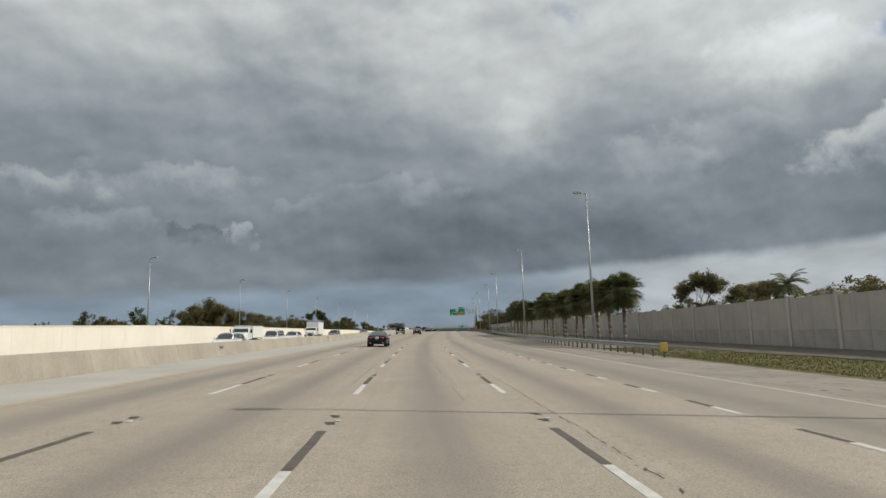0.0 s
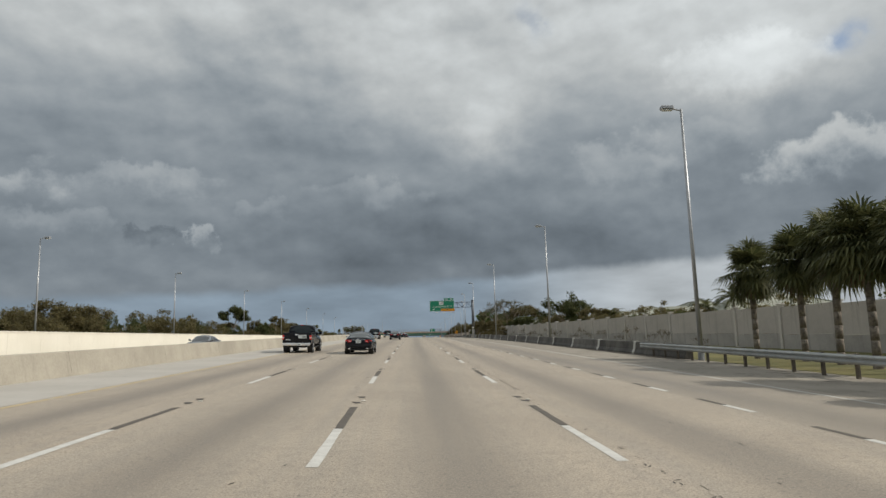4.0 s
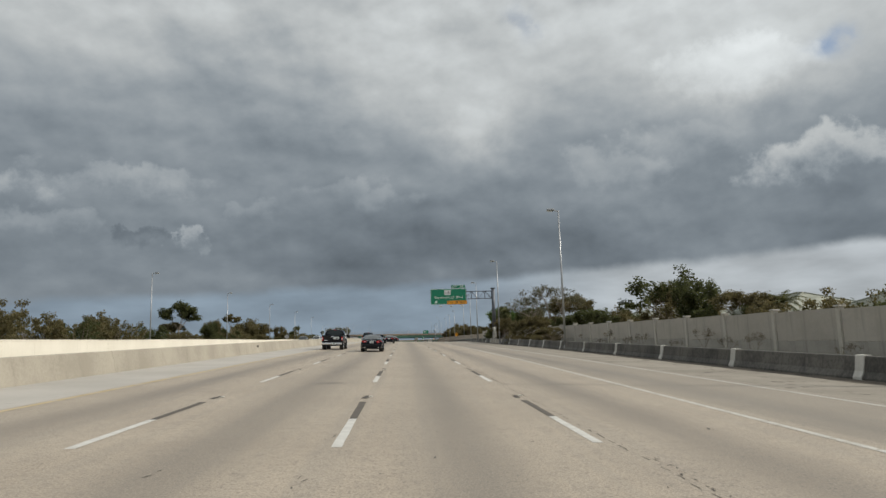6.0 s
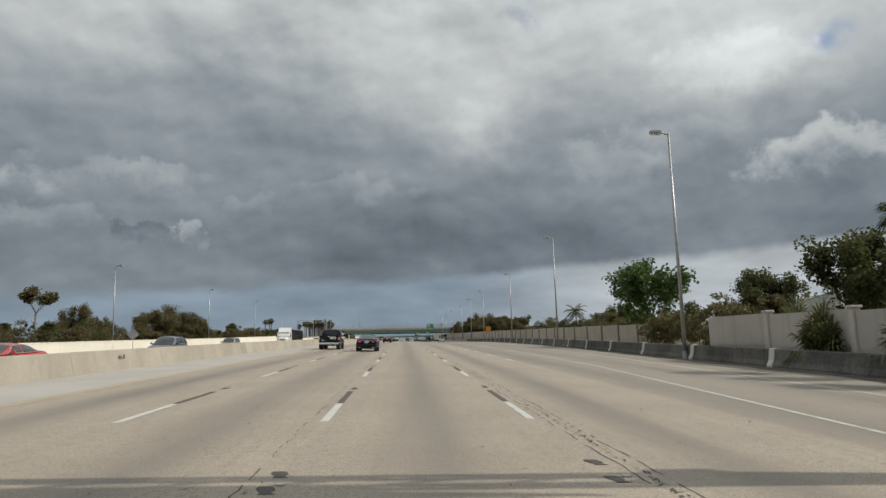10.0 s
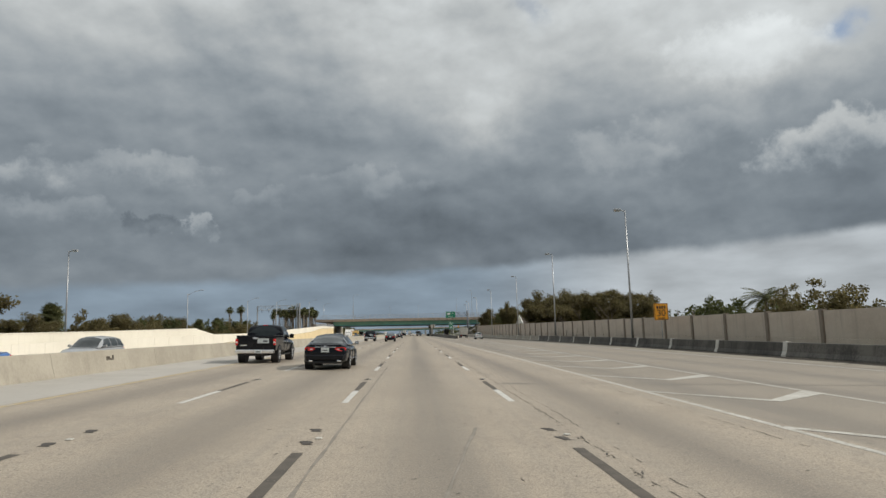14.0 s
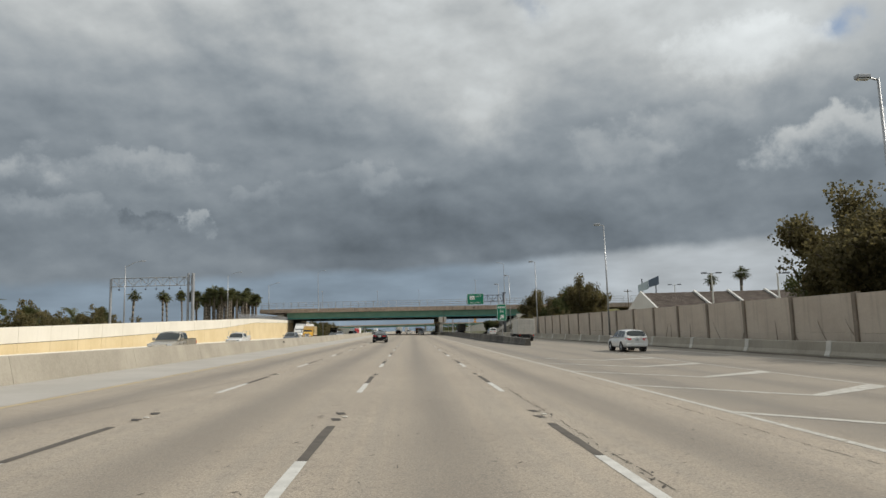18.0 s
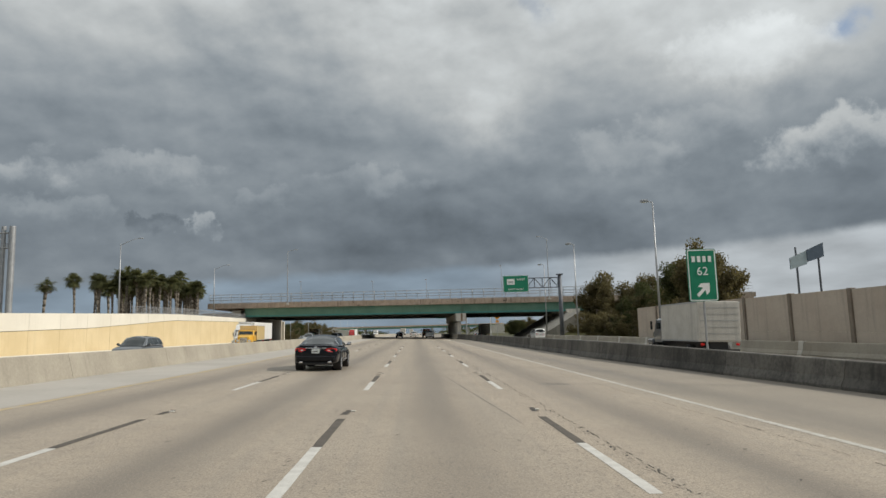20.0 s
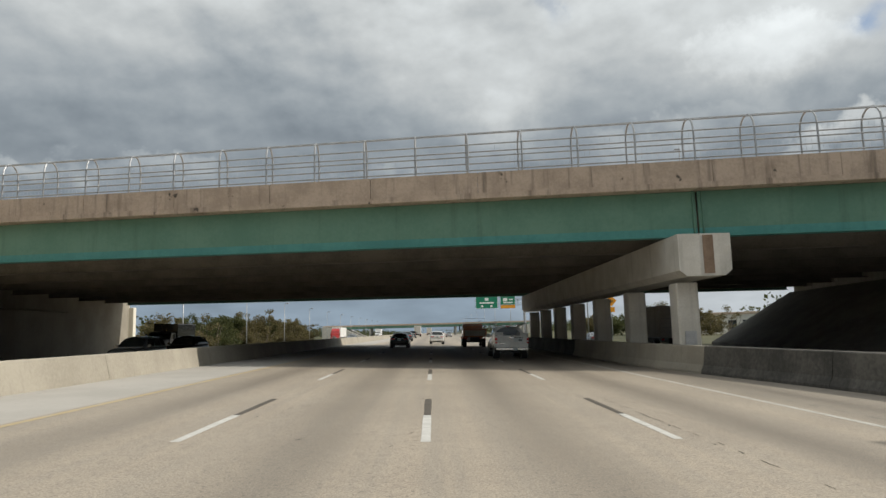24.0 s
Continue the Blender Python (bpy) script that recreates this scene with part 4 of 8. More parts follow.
x = UL - 9
while x < UR + 34:
    beam("parapet_length", x + 0.012, x + 4.99, -0.38, -0.12, 7.865, 8.83, CONC_B, bridge, "stained tan parapet")
    beam("parapet_length", x + 0.012, x + 4.99, WIDE + 0.1, WIDE + 0.36, 7.865, 8.83, CONC_B, bridge)
    x += 5.0
# pedestrian fence: posts that curve over at the top, and rails
fence = thing("bridge_fence", "grey steel pedestrian fence with curved tops on the parapet", "fence")
for k in range(48):
    u = UL - 9 + 0.6 + k * 2.45
    bm = bmesh.new()
    p = BP(u, -0.25, 8.83)
    tube(bm, p, BP(u, -0.25, 10.2), 0.045, 0.045, 6)
    p = BP(u, -0.25, 10.2)
    for j in range(8):
        an = (j + 1) / 8 * math.pi
        q = BP(u, 0.40 - 0.65 * math.cos(an), 10.2 + 0.72 * math.sin(an))
        tube(bm, p, q, 0.042, 0.042, 6)
        p = q
    tube(bm, p, BP(u, 1.05, 8.83), 0.042, 0.042, 6)
    part("fence_post", bm, STEEL, fence)
for ac, z in ((-0.25, 8.97), (-0.25, 9.62), (-0.25, 10.2), (0.0, 10.77), (0.40, 10.93), (1.05, 9.62), (1.05, 10.2)):
    bm = bmesh.new()
    for a, b in ((UL - 9, -20), (-20, 0), (0, 20), (20, UR + 34)):
        tube(bm, BP(a, ac, z), BP(b, ac, z), 0.034, 0.034, 6)
    part("fence_rail", bm, STEEL, fence)
# faint mesh of the fence: thin wires
bm = bmesh.new()
u = UL - 9
while u < UR + 34:
    tube(bm, BP(u, -0.25, 8.85), BP(u + 0.02, -0.25, 10.3), 0.004, 0.004, 3)
    u += 0.22
part("fence_mesh", bm, STEEL, fence, "thin wire mesh")
# pier: cap and seven columns along the road
bm = bmesh.new()
prism(bm, [(-1.1, 3.85), (-0.8, 3.6), (0.8, 3.6), (1.1, 3.85), (1.1, 5.36), (-1.1, 5.36)], 0, WIDE + 1.0)
cap = part("pier_cap", bm, CONC_P, bridge, "pale concrete pier cap")
cap.matrix_world = Matrix.Translation((P(745, 9.6).x, P(745.4, 9.6).y, DECK))
bm = bmesh.new()
box(bm, -0.22, 0.22, 0, 0.012, 3.7, 5.3)
ob = part("rust_stain", bm, surface("rust_stain", (0.16, 0.11, 0.075), (0.24, 0.17, 0.12), 1.5, 0.9, 0.1), bridge, "dark run-off stain")
ob.matrix_world = Matrix.Translation((P(745, 9.75).x, P(745.4, 9.6).y - 0.014, DECK))
bm = bmesh.new()
box(bm, -0.47, 0.47, -0.47, 0.47, -0.2, 3.62, 0.06)
me = as_mesh("pier_column", bm, CONC_P)
for k in range(7):
    piece("pier_column", me, bridge, Matrix.Translation((P(747, 9.2).x, P(747.0 + k * 7.0, 9.2).y, DECK - 0.2)))
bm = bmesh.new()
box(bm, -0.24, 0.24, -0.06, 0, 0.75, 1.55, 0.01)
ob = part("control_box", bm, STEEL, bridge, "flat grey metal plate on the column")
ob.matrix_world = Matrix.Translation((P(747, 9.2).x, P(747.0, 9.2).y - 0.475, DECK - 0.2))
# abutments
ab = thing("abutment_left", "dark shaded concrete abutment wall under the overpass", "abutment", kind="structure")
run("abutment_wall", 757, 806, lambda s: [(-41.5, -0.6), (-41.5, 7.7), (-43.5, 7.7), (-43.5, -0.6)], CONC_L, ab, 10.0)
run("abutment_return", 762, 770, lambda s: [(-43.5, -0.6), (-43.5, 7.3), (-52, 7.3), (-52, -0.6)], CONC_B, ab, 8.0, "tan wing wall")
bm = bmesh.new()
box(bm, -0.4, 0.4, -0.4, 0.4, -0.6, 5.9, 0.05)
ob = part("corner_pilaster", bm, CREAM, ab, "cream corner pilaster")
ob.matrix_world = Matrix.Translation(P(806.2, -41.3, 0, False))
SLOPE_U = along((726, 31.8), (766, 32.6), (787, 35.8))
SLOPE_C = surface("weathered_slope_paving", (0.25, 0.235, 0.205), (0.36, 0.34, 0.30), 0.5, 0.9, 0.3, 8.0, streak=0.4)
ar = thing("abutment_right", "sloped concrete paving up to the overpass", "abutment", kind="structure")
run("slope_paving", 728, 787, lambda s: [(SLOPE_U(s) - 8.6, -0.6), (SLOPE_U(s) - 8.6, -0.2), (SLOPE_U(s), 4.7), (SLOPE_U(s) + 3, 4.7), (SLOPE_U(s) + 3, -0.6)], SLOPE_C, ar, 8.0, "pale sloped paving")
run("bearing_shelf", 741, 786, lambda s: [(SLOPE_U(s) + 0.1, 4.71), (SLOPE_U(s) + 0.1, 5.6), (SLOPE_U(s) + 3, 5.6), (SLOPE_U(s) + 3, 4.71)], CONC_P, ar, 8.0)
for k in range(9):
    bm = bmesh.new()
    box(bm, -0.3, 0.3, -0.25, 0.25, 0, 0.5)
    ob = part("bearing_block", bm, CONC_P, ar)
    ob.matrix_world = Matrix.Translation(P(740 + k * 5.2, SLOPE_U(740 + k * 5.2) + 0.05, 5.0, False))
run("curb_wall", 640, 730, lambda s: [(24.4, -0.6), (24.4, 0.35), (24.8, 0.35), (24.8, -0.6)], CONC_L, ar, 10.0, "low concrete kerb wall")
bank = sheet("embankment", 690, 748, [26.2, 38, 60], GRASS_M, 0.02, 6.0)
for v in bank.data.vertices:
    f = min(1.0, max(0.0, (v.co.x - 26.0) / 11.0)) * min(1.0, max(0.0, (v.co.y - 700) / 30.0))
    v.co.z += 6.6 * f
tagged(bank, "dry yellow-brown grass embankment beside the overpass", "embankment", kind="structure")
bk = sheet("embankment_far", 748, 786, [39, 60, 120], GRASS_M, 7.0, 10.0)
tagged(bk, "grassy fill behind the abutment", "embankment", kind="structure")

# fence rail on the ramp wall
rf = thing("ramp_railing", "grey picket railing on the ramp wall", "railing")
gl = lateral(-40)
for k in range(78):
    s = 695 + k * 0.9
    bm = bmesh.new()
    tube(bm, P(s, -40.2, gl + RAMP(s), False), P(s, -40.2, gl + RAMP(s) + 1.05, False), 0.025, 0.025, 5)
    for j in range(1, 5):
        q = s + j * 0.18
        tube(bm, P(q, -40.2, gl + RAMP(q) + 0.1, False), P(q, -40.2, gl + RAMP(q) + 1.0, False), 0.012, 0.012, 4)
    part("railing_panel", bm, STEEL, rf)
bm = bmesh.new()
for z in (0.08, 1.05):
    for a, b in ((695, 712), (712, 740), (740, 765)):
        tube(bm, P(a, -40.2, gl + RAMP(a) + z, False), P(b, -40.2, gl + RAMP(b) + z, False), 0.025, 0.025, 6)
part("top_rail", bm, STEEL, rf)
# lamps that stand on the bridge
for u, h, way in ((-30.0, 12.0, 1), (28.8, 13.0, -1)):
    t = thing("bridge_lamp", "slim grey lamp with a short curved arm on the parapet", "street lamp", "bridge lamps")
    o = BP(u, -0.5, 8.5)
    bm = bmesh.new()
    box(bm, o.x - 0.35, o.x + 0.35, o.y - 0.3, o.y + 0.1, o.z - 0.35, o.z, 0.03)
    part("bracket", bm, CONC_P, t, "concrete bracket")
    bm = bmesh.new()
    tube(bm, o, o + Vector((0, 0, h)), 0.12, 0.06, 10)
    part("pole", bm, STEEL, t)
    bm = bmesh.new()
    p = o + Vector((0, 0, h))
    for j in range(5):
        q = o + Vector((way * 0.35 * (j + 1), 0, h + 0.55 * math.sin((j + 1) / 5 * 1.5)))
        tube(bm, p, q, 0.045, 0.04, 7)
        p = q
    part("arm", bm, STEEL, t)
    bm = bmesh.new()
    box(bm, p.x - 0.35 + way * 0.25, p.x + 0.35 + way * 0.25, p.y - 0.12, p.y + 0.12, p.z - 0.08, p.z + 0.06, 0.04)
    part("lamp_head", bm, STEEL, t)
for u, ac, h in ((-34, 40, 9), (3, 45, 9), (-13, 46, 9), (24, 40, 12)):
    t = thing("bridge_lamp", "thin distant lamp pole on the far side of the overpass", "street lamp", "bridge lamps")
    o = BP(u, ac, 7.82)
    bm = bmesh.new()
    tube(bm, o, o + Vector((0, 0, h)), 0.09, 0.05, 8)
    part("pole", bm, STEEL, t)
    bm = bmesh.new()
    box(bm, o.x - 0.5, o.x + 0.1, o.y - 0.1, o.y + 0.1, o.z + h - 0.05, o.z + h + 0.1, 0.03)
    part("lamp_head", bm, STEEL, t)

# second overpass, far behind
far = thing("far_overpass", "distant green girder overpass on pale columns", "bridge")
FAR_Y = 1165
zf = float(np.interp(FAR_Y, LINE_S, LINE_Z))
for y0, dz, mat, nm in ((FAR_Y, (5.3, 6.8), GREENP, "girder"), (FAR_Y - 0.6, (6.82, 7.8), CONC_B, "parapet"), (FAR_Y + 22, (5.3, 6.8), GREENP, "girder"), (FAR_Y + 23, (6.82, 7.8), CONC_B, "parapet")):
    bm = bmesh.new()
    box(bm, -75, 75, y0, y0 + 0.4, zf + dz[0], zf + dz[1])
    part(nm, bm, mat, far).matrix_world = Matrix.Translation((P(FAR_Y, 0).x, 0, 0))
bm = bmesh.new()
box(bm, -75, 75, FAR_Y + 0.4, FAR_Y + 22, zf + 6.5, zf + 6.8)
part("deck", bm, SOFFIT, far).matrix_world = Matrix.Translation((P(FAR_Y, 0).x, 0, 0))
bm = bmesh.new()
box(bm, -0.6, 0.6, -0.6, 0.6, -1.0, 5.3, 0.05)
me = as_mesh("column", bm, CONC_P)
for u in (-44, -13, 14, 45):
    for y in (FAR_Y + 2, FAR_Y + 11, FAR_Y + 21):
        piece("column", me, far, Matrix.Translation((P(y, u).x, y - 0.0, zf)))
for sgn in (-1, 1):
    bm = bmesh.new()
    prism(bm, [(sgn * 46, -1), (sgn * 75, -1), (sgn * 75, 7.2), (sgn * 60, 5.25)], FAR_Y - 6, FAR_Y + 30)
    part("bank", bm, CONC_P, far, "sloped abutment").matrix_world = Matrix.Translation((P(FAR_Y, 0).x, 0, zf))


# ---- signs ----
def text_on(parent, body, size, x, z, y, mat, spread=1.0):
    """Letters as a thin mesh, facing the traffic."""
    cu = bpy.data.curves.new("lettering", "FONT")
    cu.body, cu.size, cu.extrude, cu.space_character = body, size, 0.004, spread
    cu.align_x, cu.align_y = "CENTER", "CENTER"
    tmp = bpy.data.objects.new("lettering", cu)
    me = bpy.data.meshes.new_from_object(tmp)
    bpy.data.objects.remove(tmp)
    me.materials.clear()
    me.materials.append(mat)
    ob = new("lettering", me)
    ob.parent = parent
    ob.matrix_local = Matrix.Translation((x, y, z)) @ Matrix.Rotation(radians(90), 4, "X")
    return ob


def panel(parent, name, x0, x1, z0, z1, y, mat, rim=None, r=0.15, label=""):
    """A sign sheet with rounded corners and a border, facing the traffic."""
    def outline(d):
        pts = []
        rr = max(0.02, r - d)
        for cx, cz, a0 in ((x1 - d - rr, z1 - d - rr, 0), (x0 + d + rr, z1 - d - rr, 90), (x0 + d + rr, z0 + d + rr, 180), (x1 - d - rr, z0 + d + rr, 270)):
            pts += [(cx + rr * math.cos(radians(a0 + k * 22.5)), cz + rr * math.sin(radians(a0 + k * 22.5))) for k in range(5)]
        return pts
    bm = bmesh.new()
    prism(bm, outline(0), y, y + 0.05)
    ob = part(name, bm, mat, parent, label)
    if rim:
        bm = bmesh.new()
        prism(bm, outline(0.025), y - 0.004, y - 0.001)
        part("border", bm, rim, ob)
        bm = bmesh.new()
        prism(bm, outline(0.07), y - 0.008, y - 0.005)
        part("face", bm, mat, ob)
    return ob


def arrow(parent, x, z, y, size, mat, ang=45):
    bm = bmesh.new()
    pts = [(-0.09, -0.5), (0.09, -0.5), (0.09, 0.05), (0.34, -0.12), (0.34, 0.14), (0, 0.5), (-0.34, 0.14), (-0.34, -0.12), (-0.09, 0.05)]
    c, s = math.cos(radians(-ang)), math.sin(radians(-ang))
    prism(bm, [((a * c - b * s) * size, (a * s + b * c) * size) for a, b in pts], y - 0.006, y)
    ob = part("arrow", bm, mat, parent)
    ob.matrix_local = Matrix.Translation((x, 0, z))
    return ob


def truss(parent, x0, x1, y, za, zb, bays, mat):
    """Four chords with diagonals."""
    d = 0.45
    for yy in (y, y + d):
        for z in (za, zb):
            bm = bmesh.new()
            tube(bm, (x0, yy, z), (x1, yy, z), 0.06, 0.06, 8)
            part("chord", bm, mat, parent)
    for k in range(bays):
        a, b = x0 + (x1 - x0) * k / bays, x0 + (x1 - x0) * (k + 1) / bays
        for yy in (y, y + d):
            bm = bmesh.new()
            tube(bm, (a, yy, za if k % 2 else zb), (b, yy, zb if k % 2 else za), 0.035, 0.035, 6)
            part("brace", bm, mat, parent)
            bm = bmesh.new()
            tube(bm, (b, yy, za), (b, yy, zb), 0.035, 0.035, 6)
            part("upright", bm, mat, parent)
        for z in (za, zb):
            bm = bmesh.new()
            tube(bm, (a, y, z), (b, y + d, z), 0.03, 0.03, 6)
            part("cross_brace", bm, mat, parent)


# exit gantry; its place is the foot of the post
g1 = thing("sign_gantry", "grey steel cantilever gantry with a green exit sign", "sign", m=M(307.6, 16.3))
bm = bmesh.new()
tube(bm, (0, 0.3, -0.1), (0, 0.3, 3.0), 0.40, 0.37, 20)
part("column_foot", bm, CONC_P, g1, "pale painted lower column", True)
bm = bmesh.new()
tube(bm, (0, 0.3, 3.0), (0, 0.3, 10.55), 0.36, 0.31, 20)
part("column", bm, STEEL_D, g1, "weathered grey steel column", True)
bm = bmesh.new()
box(bm, -0.42, 0.42, -0.12, 0.72, 10.4, 10.55, 0.03)
part("column_cap", bm, STEEL_D, g1)
truss(g1, -12.0, -0.3, 0.12, 8.55, 9.95, 9, STEEL_D)
sg = panel(g1, "sign_panel", -12.05, -5.2, 7.55, 10.5, -0.1, SIGN_G, SIGN_W, 0.22, "green exit sign panel")
tb = panel(g1, "exit_tab", -8.1, -5.35, 10.54, 11.2, -0.1, SIGN_G, SIGN_W, 0.12, "green exit number tab")
ey = panel(g1, "exit_only_panel", -8.95, -5.1, 7.5, 8.25, -0.125, SIGN_Y, SIGN_K, 0.14, "orange exit-only panel")
text_on(g1, "Commercial Blvd", 0.66, -8.6, 8.85, -0.113, SIGN_W, 1.18)
text_on(g1, "EXIT", 0.42, -7.38, 10.87, -0.113, SIGN_W, 1.1)
text_on(g1, "62", 0.62, -6.0, 10.88, -0.113, SIGN_W, 1.1)
text_on(g1, "EXIT", 0.44, -8.2, 7.87, -0.14, SIGN_K, 1.1)
text_on(g1, "ONLY", 0.44, -5.95, 7.87, -0.14, SIGN_K, 1.1)
arrow(g1, -7.1, 7.87, -0.135, 0.6, SIGN_K)
arrow(g1, -11.05, 8.0, -0.109, 0.62, SIGN_W)
panel(g1, "route_shield", -9.4, -8.2, 9.35, 10.25, -0.112, SIGN_W, None, 0.06, "white route marker")
text_on(g1, "870", 0.52, -8.92, 9.68, -0.116, SIGN_K, 1.0)
bm = bmesh.new()
prism(bm, [(-9.3, 10.13), (-8.9, 10.15), (-8.75, 10.07), (-8.5, 10.14), (-8.43, 9.9), (-8.3, 9.6), (-8.37, 9.59), (-8.5, 9.9), (-8.57, 10.07), (-8.75, 10.0), (-8.9, 10.09), (-9.3, 10.08)], -0.1165, -0.1125)
part("outline_mark", bm, SIGN_K, g1)
for x in (-10.2, -8.2, -6.15):
    bm = bmesh.new()
    tube(bm, (x, 0.1, 7.6), (x, -0.75, 7.18), 0.025, 0.025, 6)
    part("light_arm", bm, STEEL, g1)
    bm = bmesh.new()
    box(bm, x - 0.27, x + 0.27, -1.0, -0.6, 7.08, 7.26, 0.05)
    part("sign_light", bm, CONC_P, g1, "pale box luminaire")

g2 = thing("sign_gantry", "dark steel cantilever gantry with a green route sign", "sign", m=M(707.6, 23.6))
bm = bmesh.new()
tube(bm, (0, 0.3, -0.1), (0, 0.3, 10.9), 0.36, 0.30, 20)
part("column", bm, STEEL_D, g2, "weathered grey steel column", True)
bm = bmesh.new()
box(bm, -0.5, 0.5, -0.15, 0.75, 10.75, 10.95, 0.03)
part("column_cap", bm, STEEL_D, g2)
truss(g2, -9.5, -0.3, 0.12, 8.75, 10.35, 7, STEEL_D)
panel(g2, "sign_panel", -9.5, -5.3, 8.05, 10.8, -0.1, SIGN_G, SIGN_W, 0.2, "green route sign panel")
panel(g2, "route_shield", -8.85, -7.6, 9.3, 10.25, -0.113, SIGN_W, None, 0.06, "white route marker")
text_on(g2, "870", 0.5, -8.22, 9.66, -0.117, SIGN_K)
text_on(g2, "WEST", 0.5, -6.55, 10.1, -0.113, SIGN_W, 1.1)
text_on(g2, "NEXT RIGHT", 0.42, -7.4, 8.52, -0.113, SIGN_W, 1.1)

# small exit sign on the gore barrier: its worn letters are bars
gs = thing("gore_exit_sign", "tall narrow green exit sign on a steel post", "sign", m=M(627, 11.6))
bm = bmesh.new()
tube(bm, (0, 0.06, 0.6), (0, 0.06, 5.0), 0.05, 0.05, 8)
part("post", bm, STEEL, gs)
panel(gs, "sign_panel", -0.62, 0.62, 2.9, 5.1, 0, SIGN_G, SIGN_W, 0.1)
bm = bmesh.new()
for j in range(4):
    box(bm, -0.42 + j * 0.23, -0.28 + j * 0.23, -0.016, -0.012, 4.55, 4.8)
part("worn_letters", bm, SIGN_W, gs)
text_on(gs, "62", 0.5, 0, 4.15, -0.016, SIGN_W)
arrow(gs, 0, 3.4, -0.012, 0.75, SIGN_W)

ys = thing("advisory_speed_sign", "orange-yellow advisory speed sign on a post", "sign", m=M(481, 22.75))
bm = bmesh.new()
tube(bm, (0, 0.05, 0.3), (0, 0.05, 3.9), 0.04, 0.04, 8)
part("post", bm, STEEL, ys)
panel(ys, "sign_panel", -0.66, 0.66, 2.5, 4.05, 0, SIGN_Y, SIGN_K, 0.08)
bm = bmesh.new()
for j in range(4):
    box(bm, -0.42 + j * 0.23, -0.27 + j * 0.23, -0.016, -0.012, 3.55, 3.82)
    box(bm, -0.30 + j * 0.17, -0.19 + j * 0.17, -0.016, -0.012, 2.62, 2.74)
part("small_letters", bm, SIGN_K, ys)
text_on(ys, "30", 0.85, 0, 3.13, -0.016, SIGN_K)

ds = thing("road_sign", "grey back of a diamond road sign on a post", "sign", m=M(398, -38.6))
bm = bmesh.new()
tube(bm, (0, 0, -0.2), (0, 0, 3.6), 0.04, 0.04, 8)
part("post", bm, STEEL, ds)
bm = bmesh.new()
prism(bm, [(0, 2.1), (0.85, 2.95), (0, 3.8), (-0.85, 2.95)], -0.06, -0.04)
part("sign_panel", bm, STEEL, ds)

# gantry over the far ramp, seen from behind
g3 = thing("ramp_gantry", "grey steel truss gantry over the ramp", "gantry", m=M(670, -42.6, 4.3))
for x, r in ((0.0, 0.33), (-0.9, 0.24), (-15.6, 0.24)):
    bm = bmesh.new()
    tube(bm, (x, 0.2, -0.3), (x, 0.2, 10.0 if x > -5 else 9.2), r, r * 0.92, 16)
    part("column", bm, STEEL, g3)
truss(g3, -15.5, -0.3, 0.0, 7.7, 9.3, 11, STEEL)
for x in (-14, -11.5, -9, -7, -4.5, -2.4):
    bm = bmesh.new()
    tube(bm, (x, 0.2, 7.7), (x, 0.2, 7.15), 0.03, 0.03, 6)
    box(bm, x - 0.14, x + 0.14, 0.05, 0.35, 6.95, 7.18, 0.03)
    part("device", bm, STEEL_D, g3)


# ---- trees ----
def leaf_mesh(name, centres, mat, size, per, spread, seed, up=0.3, droop=0.0):
    """Many small pointed leaves round the given centres, in one mesh."""
    rng = np.random.default_rng(seed)
    c = np.repeat(np.array([tuple(v) for v in centres]), per, axis=0)
    n = len(c)
    off = rng.normal(0, 1, (n, 3))
    off /= np.maximum(np.linalg.norm(off, axis=1, keepdims=True), 1e-6)
    off *= (rng.random((n, 1)) ** 0.5) * np.array(spread)
    p = c + off
    a = rng.normal(0, 1, (n, 3))
    a[:, 2] = a[:, 2] * 0.6 + droop
    a /= np.linalg.norm(a, axis=1, keepdims=True)
    b = rng.normal(0, 1, (n, 3))
    b -= a * np.sum(a * b, axis=1, keepdims=True)
    b /= np.maximum(np.linalg.norm(b, axis=1, keepdims=True), 1e-6)
    L = size * rng.uniform(0.6, 1.4, (n, 1))
    W = L * rng.uniform(0.28, 0.5, (n, 1))
    nrm = np.cross(a, b) * L * 0.12
    quad = np.stack([p - a * L * 0.5, p + b * W + nrm, p + a * L * 0.5, p - b * W + nrm], axis=1).reshape(-1, 3)
    me = bpy.data.meshes.new(name)
    me.from_pydata(quad.tolist(), [], [(4 * i, 4 * i + 1, 4 * i + 2, 4 * i + 3) for i in range(n)])
    me.materials.append(mat)
    return me


def grow(bm, tips, p, d, length, r, depth, rng, bend, fork, flat):
    """A limb that forks; collects the ends of the twigs."""
    segs = 3
    for j in range(segs):
        d = (d + Vector((rng.uniform(-bend, bend), rng.uniform(-bend, bend), rng.uniform(-bend, bend) * 0.6))).normalized()
        q = p + d * (length / segs)
        tube(bm, p, q, r * (1 - 0.22 * j / segs), r * (1 - 0.22 * (j + 1) / segs), 6 if depth > 1 else 4)
        p = q
        if depth <= 1:
            tips.append(p.copy())
    if depth == 0:
        return
    for _ in range(fork):
        a = rng.uniform(0, 2 * math.pi)
        out = Vector((math.cos(a), math.sin(a), rng.uniform(-0.1, 0.7) * (1 - flat)))
        grow(bm, tips, p, (d * 0.75 + out * 0.8).normalized(), length * rng.uniform(0.6, 0.8), r * 0.58, depth - 1, rng, bend, fork, flat)


